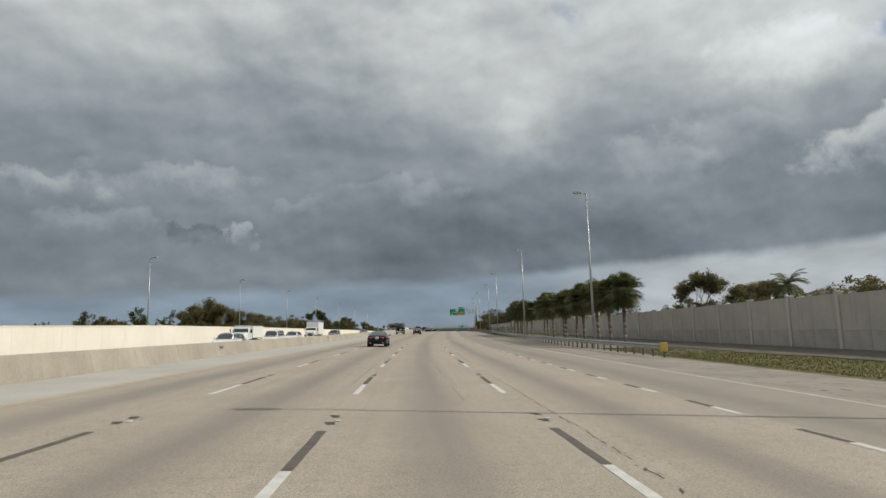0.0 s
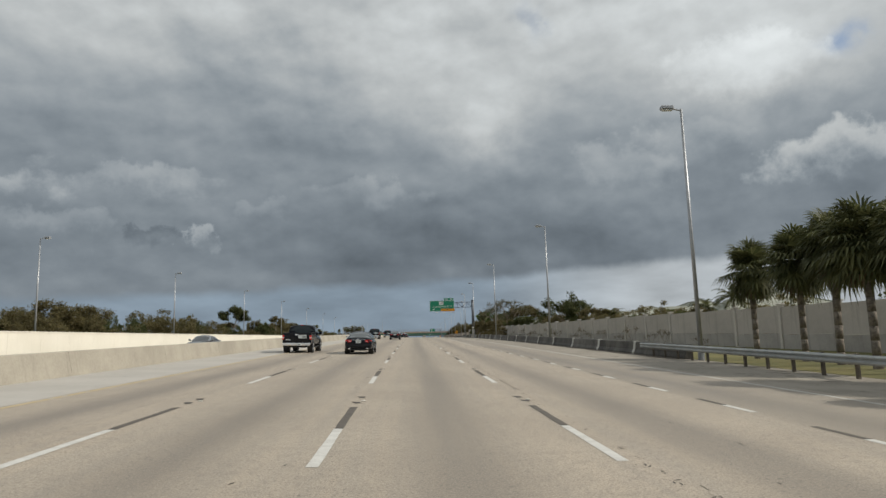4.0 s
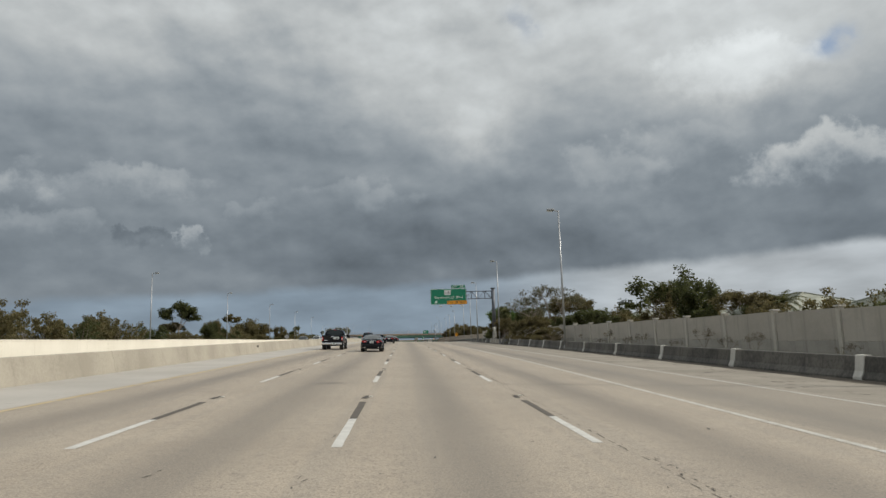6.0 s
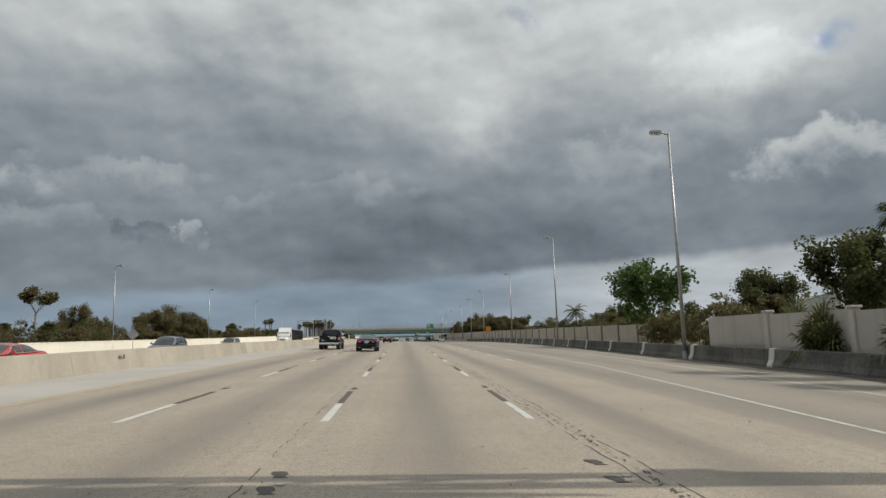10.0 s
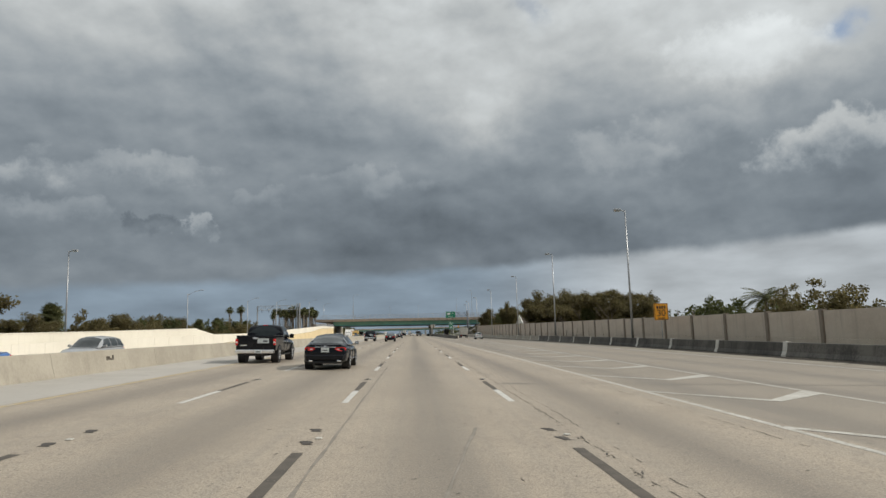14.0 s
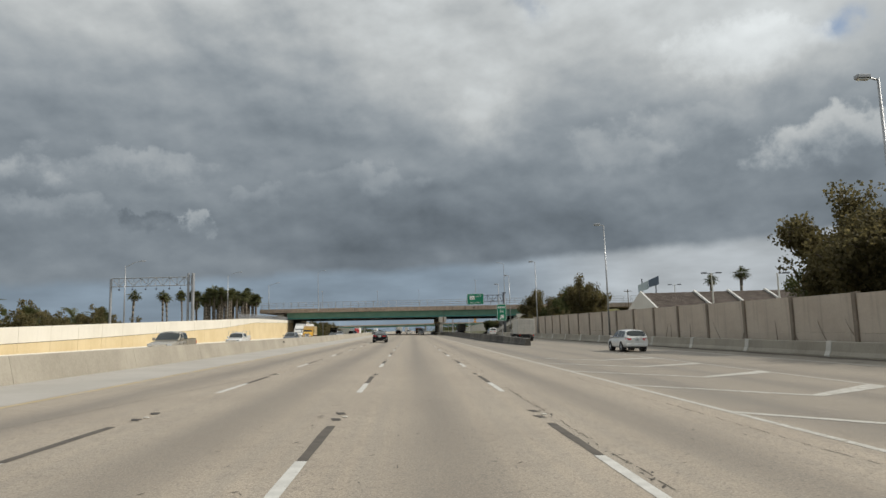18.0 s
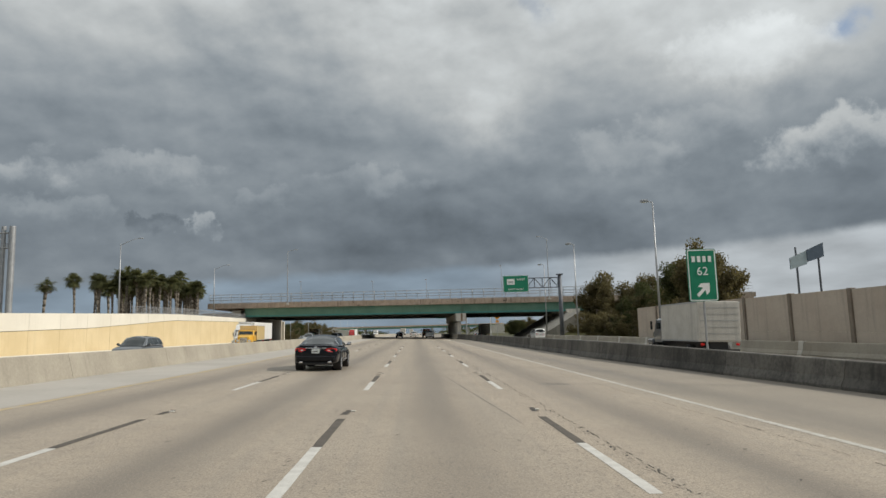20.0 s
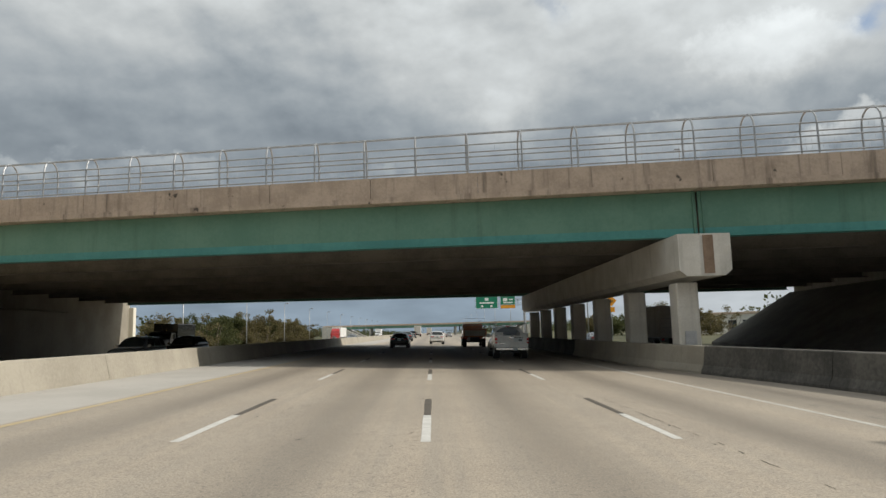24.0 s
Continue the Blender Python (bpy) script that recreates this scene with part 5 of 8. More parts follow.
def broadleaf(label, mat, seed, H=10.0, W=10.0, trunk=0.25, r=0.22, fork=3, depth=3, size=0.34, per=26, spread=(0.9, 0.9, 0.65), flat=0.3, bend=0.22, bark=None, extra=0, twig=None):
    """A tree about H high and W wide: trunk, limbs, and a crown of single leaves."""
    t = thing("tree", label, "tree")
    rng = random.Random(seed)
    bm, tips = bmesh.new(), []
    top = Vector((rng.uniform(-0.3, 0.3), rng.uniform(-0.3, 0.3), H * trunk))
    tube(bm, (0, 0, -0.3), (0, 0, 0.15), r * 1.5, r * 1.1, 10)
    tube(bm, (0, 0, 0.15), top, r * 1.1, r * 0.9, 10)
    part("trunk", bm, bark or BARK, t, smooth=True)
    bm = bmesh.new()
    for k in range(fork + 1):
        a = 2 * math.pi * (k + rng.uniform(-0.25, 0.25)) / (fork + 1)
        grow(bm, tips, top, Vector((math.cos(a) * 0.8, math.sin(a) * 0.8, 0.75)).normalized(), H * 0.3, r * 0.6, depth - 1, rng, bend, fork, flat)
    lo = min(v.z for v in tips)
    hi = max(v.z for v in tips)
    rad = max(max(abs(v.x), abs(v.y)) for v in tips)
    sx, sz = W / 2 / (rad + spread[0] * 0.5), (H - H * trunk) / (hi - top.z + spread[2])
    for v in bm.verts:
        v.co = Vector((v.co.x * sx, v.co.y * sx, top.z + (v.co.z - top.z) * sz))
    tips = [Vector((v.x * sx, v.y * sx, top.z + (v.z - top.z) * sz)) for v in tips]
    for _ in range(extra):
        v = rng.choice(tips)
        tips.append(v * rng.uniform(0.55, 0.95) + Vector((0, 0, rng.uniform(-1.2, 0.2))))
    part("branchwork", bm, twig or bark or BARK, t)
    me = leaf_mesh("crown", tips, mat, size, per, spread, seed)
    ob = new("crown", me)
    ob.parent = t
    return t


def shrub(label, mat, seed, H=5.0, W=8.0, n=90, size=0.32, per=34, name="bush"):
    """A bushy mass of leaves down to the ground, over several stems."""
    t = thing(name, label, "bush")
    rng = random.Random(seed)
    bm, tips = bmesh.new(), []
    for k in range(9):
        a = rng.uniform(0, 6.28)
        q = Vector((math.cos(a) * W * 0.3 * rng.random(), math.sin(a) * W * 0.3 * rng.random(), 0))
        e = q * 1.5 + Vector((0, 0, H * rng.uniform(0.35, 0.6)))
        tube(bm, q - Vector((0, 0, 0.2)), e, 0.07, 0.03, 5)
    part("stem", bm, BARK, t)
    lumps = [(rng.uniform(-0.36, 0.36) * W, rng.uniform(-0.36, 0.36) * W, rng.uniform(0.45, 0.9)) for _ in range(7)]
    for _ in range(n):
        x, y, h = rng.choice(lumps)
        a, b = rng.uniform(0, 6.28), rng.random() ** 0.6
        rr = W * 0.19 * b
        z = H * h * (0.12 + 0.88 * rng.random() ** 0.7) * (1 - 0.35 * b * b)
        tips.append(Vector((x + rr * math.cos(a), y + rr * math.sin(a), max(0.25, z))))
    ob = new("crown", leaf_mesh("crown", tips, mat, size, per, (0.65, 0.65, 0.45), seed))
    ob.parent = t
    return t


def fan(vs, fs, root, d, up, R, rng, blades=16, sag=0.25):
    """A palmate leaf: narrow blades spread from the end of its stalk."""
    side = d.cross(up).normalized()
    for k in range(blades):
        a = radians(-115 + 230 * k / (blades - 1))
        v = (d * math.cos(a) + side * math.sin(a)).normalized()
        L = R * (0.75 + 0.25 * math.cos(a)) * rng.uniform(0.9, 1.08)
        w = v.cross(up).normalized() * (R * 0.046)
        mid = root + v * L * 0.6 + up * 0.05
        tip = root + v * L - Vector((0, 0, sag * L * rng.uniform(0.5, 1.3)))
        o = len(vs)
        vs += [root - w * 0.2, root + w * 0.2, mid + w, mid - w, tip]
        fs += [(o, o + 1, o + 2, o + 3), (o + 3, o + 2, o + 4)]


def sabal(label, seed, H=7.0, R=0.95, leaves=40, trunk_r=0.17, skirt=10, name="palm_tree", ground=False, bow=0.3):
    """A cabbage palm: rough trunk, ball of fan leaves, a few dead ones hanging."""
    t = thing(name, label, "bush" if ground else "palm")
    rng = random.Random(seed)
    top = Vector((rng.uniform(-bow, bow), rng.uniform(-bow, bow), H))
    if not ground:
        bm = bmesh.new()
        p = Vector((0, 0, -0.3))
        for j in range(9):
            f = (j + 1) / 9
            q = Vector((top.x * f * f, top.y * f * f, H * f))
            girth = lambda g: trunk_r * float(np.interp(g, (0, 0.1, 0.5, 0.7, 0.85, 1), (1.35, 1.05, 1.0, 1.15, 1.55, 1.3)))
            tube(bm, p, q, girth(j / 9), girth(f), 9)
            p = q
        part("trunk", bm, PALM_T, t, smooth=True)
    vs, fs, stalks = [], [], bmesh.new()
    for k in range(leaves):
        a = rng.uniform(0, 2 * math.pi)
        e = radians(rng.uniform(-68, 85) if not ground else rng.uniform(5, 85))
        d = Vector((math.cos(a) * math.cos(e), math.sin(a) * math.cos(e), math.sin(e)))
        st = R * rng.uniform(0.30, 1.15)
        root = top + d * st - Vector((0, 0, 0.12 * st))
        if k % 2 == 0:
            tube(stalks, top, root, 0.02, 0.014, 3)
        up = (Vector((0, 0, 1)) - d * d.z * 0.9).normalized()
        fan(vs, fs, root, (d - Vector((0, 0, 0.25))).normalized(), up, R, rng)
    me = bpy.data.meshes.new("crown")
    me.from_pydata(vs, [], fs)
    me.materials.append(LEAF_PALM)
    new("crown", me).parent = t
    part("leaf_stalk", stalks, LEAF_PALM, t)
    if skirt and not ground:
        vs, fs = [], []
        for k in range(skirt):
            a = rng.uniform(0, 2 * math.pi)
            root = top + Vector((math.cos(a) * 0.35, math.sin(a) * 0.35, -0.5 - 0.5 * rng.random()))
            fan(vs, fs, root, Vector((math.cos(a) * 0.3, math.sin(a) * 0.3, -1)).normalized(), Vector((math.cos(a), math.sin(a), 0.2)).normalized(), R * 0.8, rng, 9)
        me = bpy.data.meshes.new("dead_skirt")
        me.from_pydata(vs, [], fs)
        me.materials.append(DEADFROND)
        tagged(new("dead_skirt", me), "hanging dry brown leaves").parent = t
    return t


def feather_palm(label, seed, H=8.0, L=2.8, fronds=20, r=0.14, mat=None, droop=1.0):
    """A coconut or date palm: arching feather fronds on a bare trunk."""
    t = thing("palm_tree", label, "palm")
    rng = random.Random(seed)
    top = Vector((rng.uniform(-0.5, 0.5), rng.uniform(-0.5, 0.5), H))
    bm = bmesh.new()
    p = Vector((0, 0, -0.3))
    for j in range(8):
        f = (j + 1) / 8
        q = Vector((top.x * f ** 1.7, top.y * f ** 1.7, H * f))
        tube(bm, p, q, r * (1.2 - 0.3 * f), r * (1.18 - 0.3 * f), 8)
        p = q
    part("trunk", bm, PALM_T, t, smooth=True)
    vs, fs, ribs = [], [], bmesh.new()
    for k in range(fronds):
        a, e = 2 * math.pi * k / fronds * 2.4 + rng.uniform(-0.3, 0.3), radians(rng.uniform(-15, 75))
        d = Vector((math.cos(a) * math.cos(e), math.sin(a) * math.cos(e), math.sin(e)))
        side = d.cross(Vector((0, 0, 1))).normalized()
        p, n = top.copy(), 13
        ln = L * rng.uniform(0.8, 1.1)
        for j in range(n):
            d = (d - Vector((0, 0, 0.085 * droop * (1 + j / n)))).normalized()
            q = p + d * ln / n
            tube(ribs, p, q, 0.02, 0.018, 3)
            ll = ln * 0.26 * math.sin(math.pi * (j + 1.2) / (n + 1.5)) + 0.06
            for sg in (-1, 1):
                v = (side * sg + d * 0.6 - Vector((0, 0, 0.35 * rng.uniform(0.5, 1.4)))).normalized()
                o = len(vs)
                w = d * 0.06
                vs += [p - w, p + w, p + v * ll]
                fs.append((o, o + 1, o + 2))
                m2 = (p + q) / 2
                o = len(vs)
                vs += [m2 - w, m2 + w, m2 + v * ll * 0.96]
                fs.append((o, o + 1, o + 2))
            p = q
    me = bpy.data.meshes.new("crown")
    me.from_pydata(vs, [], fs)
    me.materials.append(mat or LEAF_PALM)
    new("crown", me).parent = t
    part("frond_spine", ribs, LEAF_PALM, t)
    return t


# kinds, each built once at its own size and then copied
KIND = {
    "dense": [broadleaf("dark green leafy tree behind the wall", LEAF_DARK, 31 + k, 10, 10, 0.2, 0.24, 3, 3, 0.27, 58, (1.0, 1.0, 0.8), 0.2, 0.22, None, 130) for k in range(3)],
    "dome": [broadleaf("broad domed olive-green tree", LEAF_MID, 41 + k, 10, 12, 0.18, 0.28, 3, 3, 0.25, 76, (1.1, 1.1, 0.8), 0.4, 0.2, None, 160) for k in range(3)],
    "thin": [broadleaf("sparse young tree with clumped dark leaves", LEAF_DARK, 51 + k, 10, 8, 0.25, 0.14, 2, 3, 0.28, 36, (0.7, 0.7, 0.5), 0.2, 0.3) for k in range(3)],
    "airy": [broadleaf("spreading tree with thin grey-green leaves and visible limbs", LEAF_GREY, 61 + k, 10, 12, 0.26, 0.2, 3, 5, 0.15, 4, (0.38, 0.38, 0.28), 0.3, 0.30) for k in range(2)],
    "airyd": [broadleaf("half-bare twiggy tree with dry olive leaves", LEAF_MID, 71 + k, 10, 10, 0.2, 0.2, 3, 5, 0.24, 8, (0.6, 0.6, 0.5), 0.2, 0.28) for k in range(2)],
    "bright": [broadleaf("full fresh green tree behind the barrier", LEAF_BRIGHT, 81, 10, 10, 0.2, 0.22, 3, 3, 0.32, 38, (1.0, 1.0, 0.8), 0.15, 0.22, None, 40)],
    "umbrella": [broadleaf("tall thin tree with a flat spreading crown", LEAF_MID, 85, 10, 6, 0.62, 0.14, 3, 3, 0.3, 18, (0.6, 0.6, 0.3), 0.7, 0.25)],
    "tall": [broadleaf("tall dark tree with a rounded clumped crown on a bare trunk", LEAF_DARK, 89, 10, 7, 0.40, 0.17, 3, 3, 0.24, 54, (0.8, 0.8, 0.5), 0.3, 0.25)],
    "dead": [broadleaf("dry leafless shrub with brown twigs", LEAF_DRY, 87 + k, 5, 7, 0.12, 0.05, 3, 4, 0.13, 2, (0.4, 0.4, 0.35), 0.1, 0.3) for k in range(2)],
    "bush": [shrub("dense mixed green bushes behind the wall", (LEAF_MID, LEAF_DARK, LEAF_MID)[k], 91 + k, 6, 10, 120, 0.24, 50) for k in range(3)],
    "yellowg": [shrub("large olive-green leafy shrub mass", LEAF_MID, 97, 8, 10, 190, 0.21, 80)],
    "sabal": [sabal("cabbage palm with a round fan-leaf crown", 101 + k, 5.2, 1.14, 124, trunk_r=0.16, skirt=34) for k in range(3)],
    "grove": [sabal("tall cabbage palm with a pale straight trunk", 151 + k, 9.3, 1.12, 70, 0.19, 10) for k in range(3)],
    "bushp": [sabal("low palmetto bush of dark fan leaves", 111 + k, 0.5, 1.35, 60, ground=True, name="palmetto_bush") for k in range(2)],
    "coco": [feather_palm("slender coconut palm with drooping fronds", 121 + k, 7.0, 3.5, 24) for k in range(2)],
    "date": [feather_palm("date palm with a stiff full crown", 131, 7.5, 2.6, 44, 0.22, None, 0.6)],
    "wash": [sabal("tall thin fan palm far behind the wall", 141, 11.0, 0.8, 36, 0.14)],
}
SIZE = {"dense": (10, 10), "dome": (10, 12), "thin": (10, 8), "airy": (10, 12), "airyd": (10, 10), "bright": (10, 10), "umbrella": (10, 6), "tall": (10, 7), "dead": (5, 7), "bush": (6, 10),
        "yellowg": (8, 10), "sabal": (7.6, 4.3), "grove": (11.2, 3.8), "bushp": (2.9, 4.6), "coco": (8.2, 5.6), "date": (9.2, 5.0), "wash": (12.6, 3.0)}
_used = {}


def plant(s, u, h, w, kind, z=0.0):
    made = KIND[kind]
    k = _used.get(kind, 0)
    _used[kind] = k + 1
    H, W = SIZE[kind]
    fh, fw = h / H, w / W
    if kind in ("sabal", "coco", "date", "wash", "grove"):
        fw = 0.5 * (fw + fh) if kind != "sabal" else min(fh, fh ** 0.5)
    m = M(s, u, z - 0.05, (k * 67.0) % 360) @ Matrix.Diagonal((fw, fw, fh, 1))
    if k < len(made):
        made[k].matrix_world = m
        return made[k]
    return copy_thing(made[k % len(made)], m)


# the row of palms in front of the first wall
random.seed(5)
for s in (65, 70.5, 75, 78.5, 82.5, 86.5, 90.9, 92.6, 97.4, 103.7, 109.8, 125.4, 130.6, 133, 136.7, 139.7, 142, 146.4, 149, 152, 155, 158.6):
    plant(s, 18.3 + random.uniform(-0.3, 0.7), random.uniform(7.1, 7.8), 4.4, "sabal")
RIGHT_TREES = [(111, 45, 10.6, 10, "airyd"), (97, 48, 8.1, 11, "airyd"), (119, 44, 6.6, 10, "bush"), (105, 43, 6.4, 9, "bush"), (90, 45, 6.8, 9, "bush"), (80, 45, 6.8, 10, "bush"), (73, 44, 6.6, 9, "yellowg"), (103, 50, 7.0, 11, "bush"), (84, 45, 7.5, 6, "coco"), (92, 55, 7.6, 13, "bush"), (70, 50, 7.5, 12, "bush"), (125, 55, 7, 12, "bush"),
               (150, 42, 5.5, 12, "bush"), (170, 40, 5.0, 10, "bush"), (192, 34, 5.6, 5, "coco"), (197, 33, 4.9, 4, "coco"), (214, 36, 5.4, 5, "coco"), (205, 38, 4.4, 9, "bush"), (225, 38, 4.4, 9, "bush"), (248, 38, 5.4, 5, "coco"),
               (262, 32, 9.8, 11, "thin"), (257, 33, 8.4, 6.6, "dense"), (269, 34, 7.8, 8, "airyd"), (251, 35, 7.4, 8, "airyd"), (285, 36, 6.6, 10, "bush"), (296, 37, 6.6, 10, "bush"), (275, 36, 5.6, 9, "bush"), (267, 37, 5.4, 9, "bush"), (294, 24, 10.0, 16, "airy"), (313, 27, 8.0, 10, "airy"), (303, 31, 8.4, 12, "airyd"), (275, 27, 4.6, 4, "coco"), (301, 21, 4.4, 5, "dead"), (298, 20.3, 3.2, 4, "dead"), (289, 20.3, 3.2, 5, "dead"), (304, 22, 4.8, 6, "airyd"),
               (343, 30, 8.6, 9, "dense"), (327, 20.6, 8.0, 3.4, "grove"), (323.5, 21, 7.6, 3.2, "grove"), (320, 20.6, 7.2, 3.4, "grove"), (330.0, 17.9, 3.2, 3.2, "bushp"), (324.5, 18.0, 2.9, 3.2, "bushp"), (335, 20.2, 3.4, 3.6, "bushp"),
               (377, 28.5, 10.8, 12, "bright"), (371, 33, 6, 10, "bush"), (357, 31, 7.2, 7, "dense"), (352, 27, 4.6, 9, "bush"), (362, 25.5, 4.0, 8, "bush"), (416, 38, 8.5, 10, "dense"), (395, 36, 5.2, 10, "bush"), (405, 34, 4.8, 10, "bush"), (435, 40, 4.5, 8, "bush"), (449, 40, 5.8, 11, "bush"),
               (453, 40, 8.4, 6, "coco"), (446, 42, 7.6, 6, "coco"), (450, 46, 7.6, 9, "dense"), (485, 45, 6.2, 12, "bush"), (470, 42, 5.4, 10, "bush"), (520, 44, 7.2, 13, "bush"), (504, 45, 6.6, 10, "coco"), (498, 43, 6.4, 8, "bush"), (544, 42, 8.4, 10, "airyd"), (530, 38, 7.2, 9, "airyd"), (556, 45, 8.6, 13, "bush"),
               (582, 32.5, 11.2, 12.6, "dome"), (566, 34, 9.6, 11, "airyd"), (579, 38, 10.6, 13, "dome"), (592, 33, 9.8, 8, "dense"), (553, 34, 8.6, 8, "airyd"), (545, 32, 8.6, 6, "airyd"), (541, 32, 7.6, 5, "dense"), (586, 31.5, 9.8, 10, "dome"), (571, 40, 9.5, 12, "bush"),
               (748, 50, 10.0, 16, "bush"), (659, 45, 8.0, 7.5, "bushp"), (691, 70, 13.7, 5, "wash"), (681, 72, 13.3, 4, "wash"), (700, 31, 10.2, 11, "yellowg"), (697, 40, 14.4, 12, "dense"), (688, 40, 13.0, 11, "dome"), (707, 38, 13.4, 11, "dense"), (714, 33, 11.2, 11, "yellowg"), (706, 35, 9.4, 9, "dense"), (722, 36, 12.4, 12, "dome"), (716, 42, 12.4, 12, "dome"), (729, 41, 12.0, 11, "yellowg"), (693, 30.5, 5.6, 8, "yellowg"), (686, 32, 6.4, 9, "bush"), (699, 29.5, 5.0, 7, "bush")]
RIGHT_TREES += [(269, 18.4, 3.2, 4.4, "airyd"), (265, 18.6, 2.6, 4, "dead"), (277, 18.6, 3.8, 6, "yellowg"), (283, 18.4, 4.2, 6, "airyd"), (288, 18.2, 4.0, 6, "yellowg"), (292, 17.8, 4.8, 5.6, "airyd"), (297, 17.6, 4.0, 5, "dead"),
                (302, 17.8, 4.6, 5.4, "airyd"), (307, 17.8, 4.4, 5, "airyd"), (312, 17.9, 4.8, 5.2, "airyd"), (316, 18.0, 4.4, 4.6, "dense"), (285, 24.5, 6.4, 9, "dense"), (296, 25, 6.0, 9, "airyd"), (306, 24, 6.2, 8, "dense"), (272, 25, 6.0, 8, "dense"),
                (280, 18.9, 4.2, 6, "airyd"), (273, 19.0, 3.6, 6, "yellowg"), (318, 26, 7.4, 8, "dense"), (575, 33.5, 10.6, 14, "dome"), (563, 34, 9.6, 14, "airyd"), (551, 35, 7.8, 14, "dome"), (540, 36, 8.8, 13, "airyd"), (557, 33, 8.8, 11, "airyd"), (569, 33, 9.0, 12, "airyd"), (529, 37, 7.6, 12, "dome"), (586, 33, 11.2, 12, "dome")]
for s, h in ((186, 4.6), (196, 4.9), (204, 4.4), (212, 4.9), (220, 5.0), (227, 4.6), (233, 4.9), (241, 5.1), (252, 4.9), (262, 4.8)):
    RIGHT_TREES.append((s, 34.5, h, 9, "bush"))
for k, s in enumerate(range(176, 262, 5)):
    RIGHT_TREES.append((s + (k * 7 % 4), 0.5 * (15.4 + np.interp(s, (170, 250), (26.2, 22.2))) + 2.2 + 0.3 * (k % 3), 1.7 + 0.25 * (k * 5 % 4), 2.6, "dead"))
for r in RIGHT_TREES:
    plant(*r)
LEFT_TREES = [(214, -70, 12.2, 17, "dome"), (138, -60, 8.4, 8, "thin"), (119, -58, 7.0, 6, "thin"), (163, -62, 8.8, 6, "thin"), (279, -75, 11.3, 18, "dome"), (350, -82, 12.0, 20, "bush"), (106, -62, 5.6, 11, "bush"), (128, -66, 5.4, 10, "bush"), (189, -66, 11.6, 16, "dome"), (264, -78, 11, 17, "dome"),
              (153, -55, 7.6, 6, "thin"), (255, -60, 7.8, 10, "bush"), (268, -62, 8.2, 10, "bush"), (280, -60, 8.2, 11, "bush"), (292, -60, 8.4, 10, "bush"), (305, -60, 8.0, 11, "bush"), (318, -61, 7.6, 11, "bush"), (331, -62, 8.0, 11, "bush"), (342, -62, 7.4, 11, "bush"), (300, -72, 9.6, 15, "bush"),
              (421, -80, 17.6, 14, "tall"), (427, -84, 13, 11, "airyd"), (478, -85, 14.0, 14, "dome"), (413, -60, 11.6, 7, "umbrella"), (389, -60, 10.6, 10, "dense"), (398, -58, 6.4, 4, "sabal"), (404, -60, 6.0, 4, "sabal"), (413, -58, 6.4, 4, "sabal"), (418, -60, 6.0, 4, "sabal"), (455, -68, 9.6, 11, "bush"), (466, -72, 10.2, 12, "bush"),
              (539, -80, 14.8, 21, "dome"), (525, -82, 13.5, 18, "dome"), (487, -57, 10.5, 10, "dome"), (529, -58, 9.2, 4.4, "sabal"), (533, -60, 9.0, 4.4, "sabal"), (513, -58, 6.4, 8, "sabal"), (518, -59, 6.0, 8, "bush"), (546, -60, 7.2, 11, "bush"), (559, -61, 8.2, 12, "bush"), (575, -62, 8.0, 11, "bush"), (590, -64, 9.6, 13, "bush"), (604, -66, 9.8, 14, "bush"),
              (609, -60, 10.0, 4.4, "sabal"), (633, -62, 11.2, 4.4, "sabal"), (668, -64, 12.8, 7, "coco"), (646, -60, 10.0, 4.4, "sabal"), (640, -63, 10.4, 5, "coco"), (655, -62, 8.6, 9, "bush"), (628, -60, 8.4, 9, "bush"), (618, -60, 8.2, 9, "bush"), (664, -60, 8.4, 8, "bush"), (683, -66, 11.4, 4.2, "sabal"), (678, -64, 8.4, 9, "bush"),
              (777, -98, 18.0, 5, "wash"), (811, -100, 20.0, 5, "wash"), (830, -105, 20.0, 5, "wash")]
random.seed(13)
for k, s in enumerate(range(112, 700, 8)):
    h = np.interp(s, (112, 250, 345, 440, 545, 600, 700), (5.4, 5.8, 5.6, 5.6, 6.8, 8.0, 8.4)) * random.uniform(0.85, 1.15)
    if not 258 < s < 340:
        LEFT_TREES.append((s + random.uniform(-2, 2), -56 - random.uniform(0, 8), h, random.uniform(9, 12), ("bush", "yellowg", "bush", "dome")[k % 4]))
for r in LEFT_TREES:
    low = 0.84 if 600 < r[0] < 700 and r[4] != "bush" else 1.0
    plant(r[0], r[1], r[2] * low, r[3], r[4])
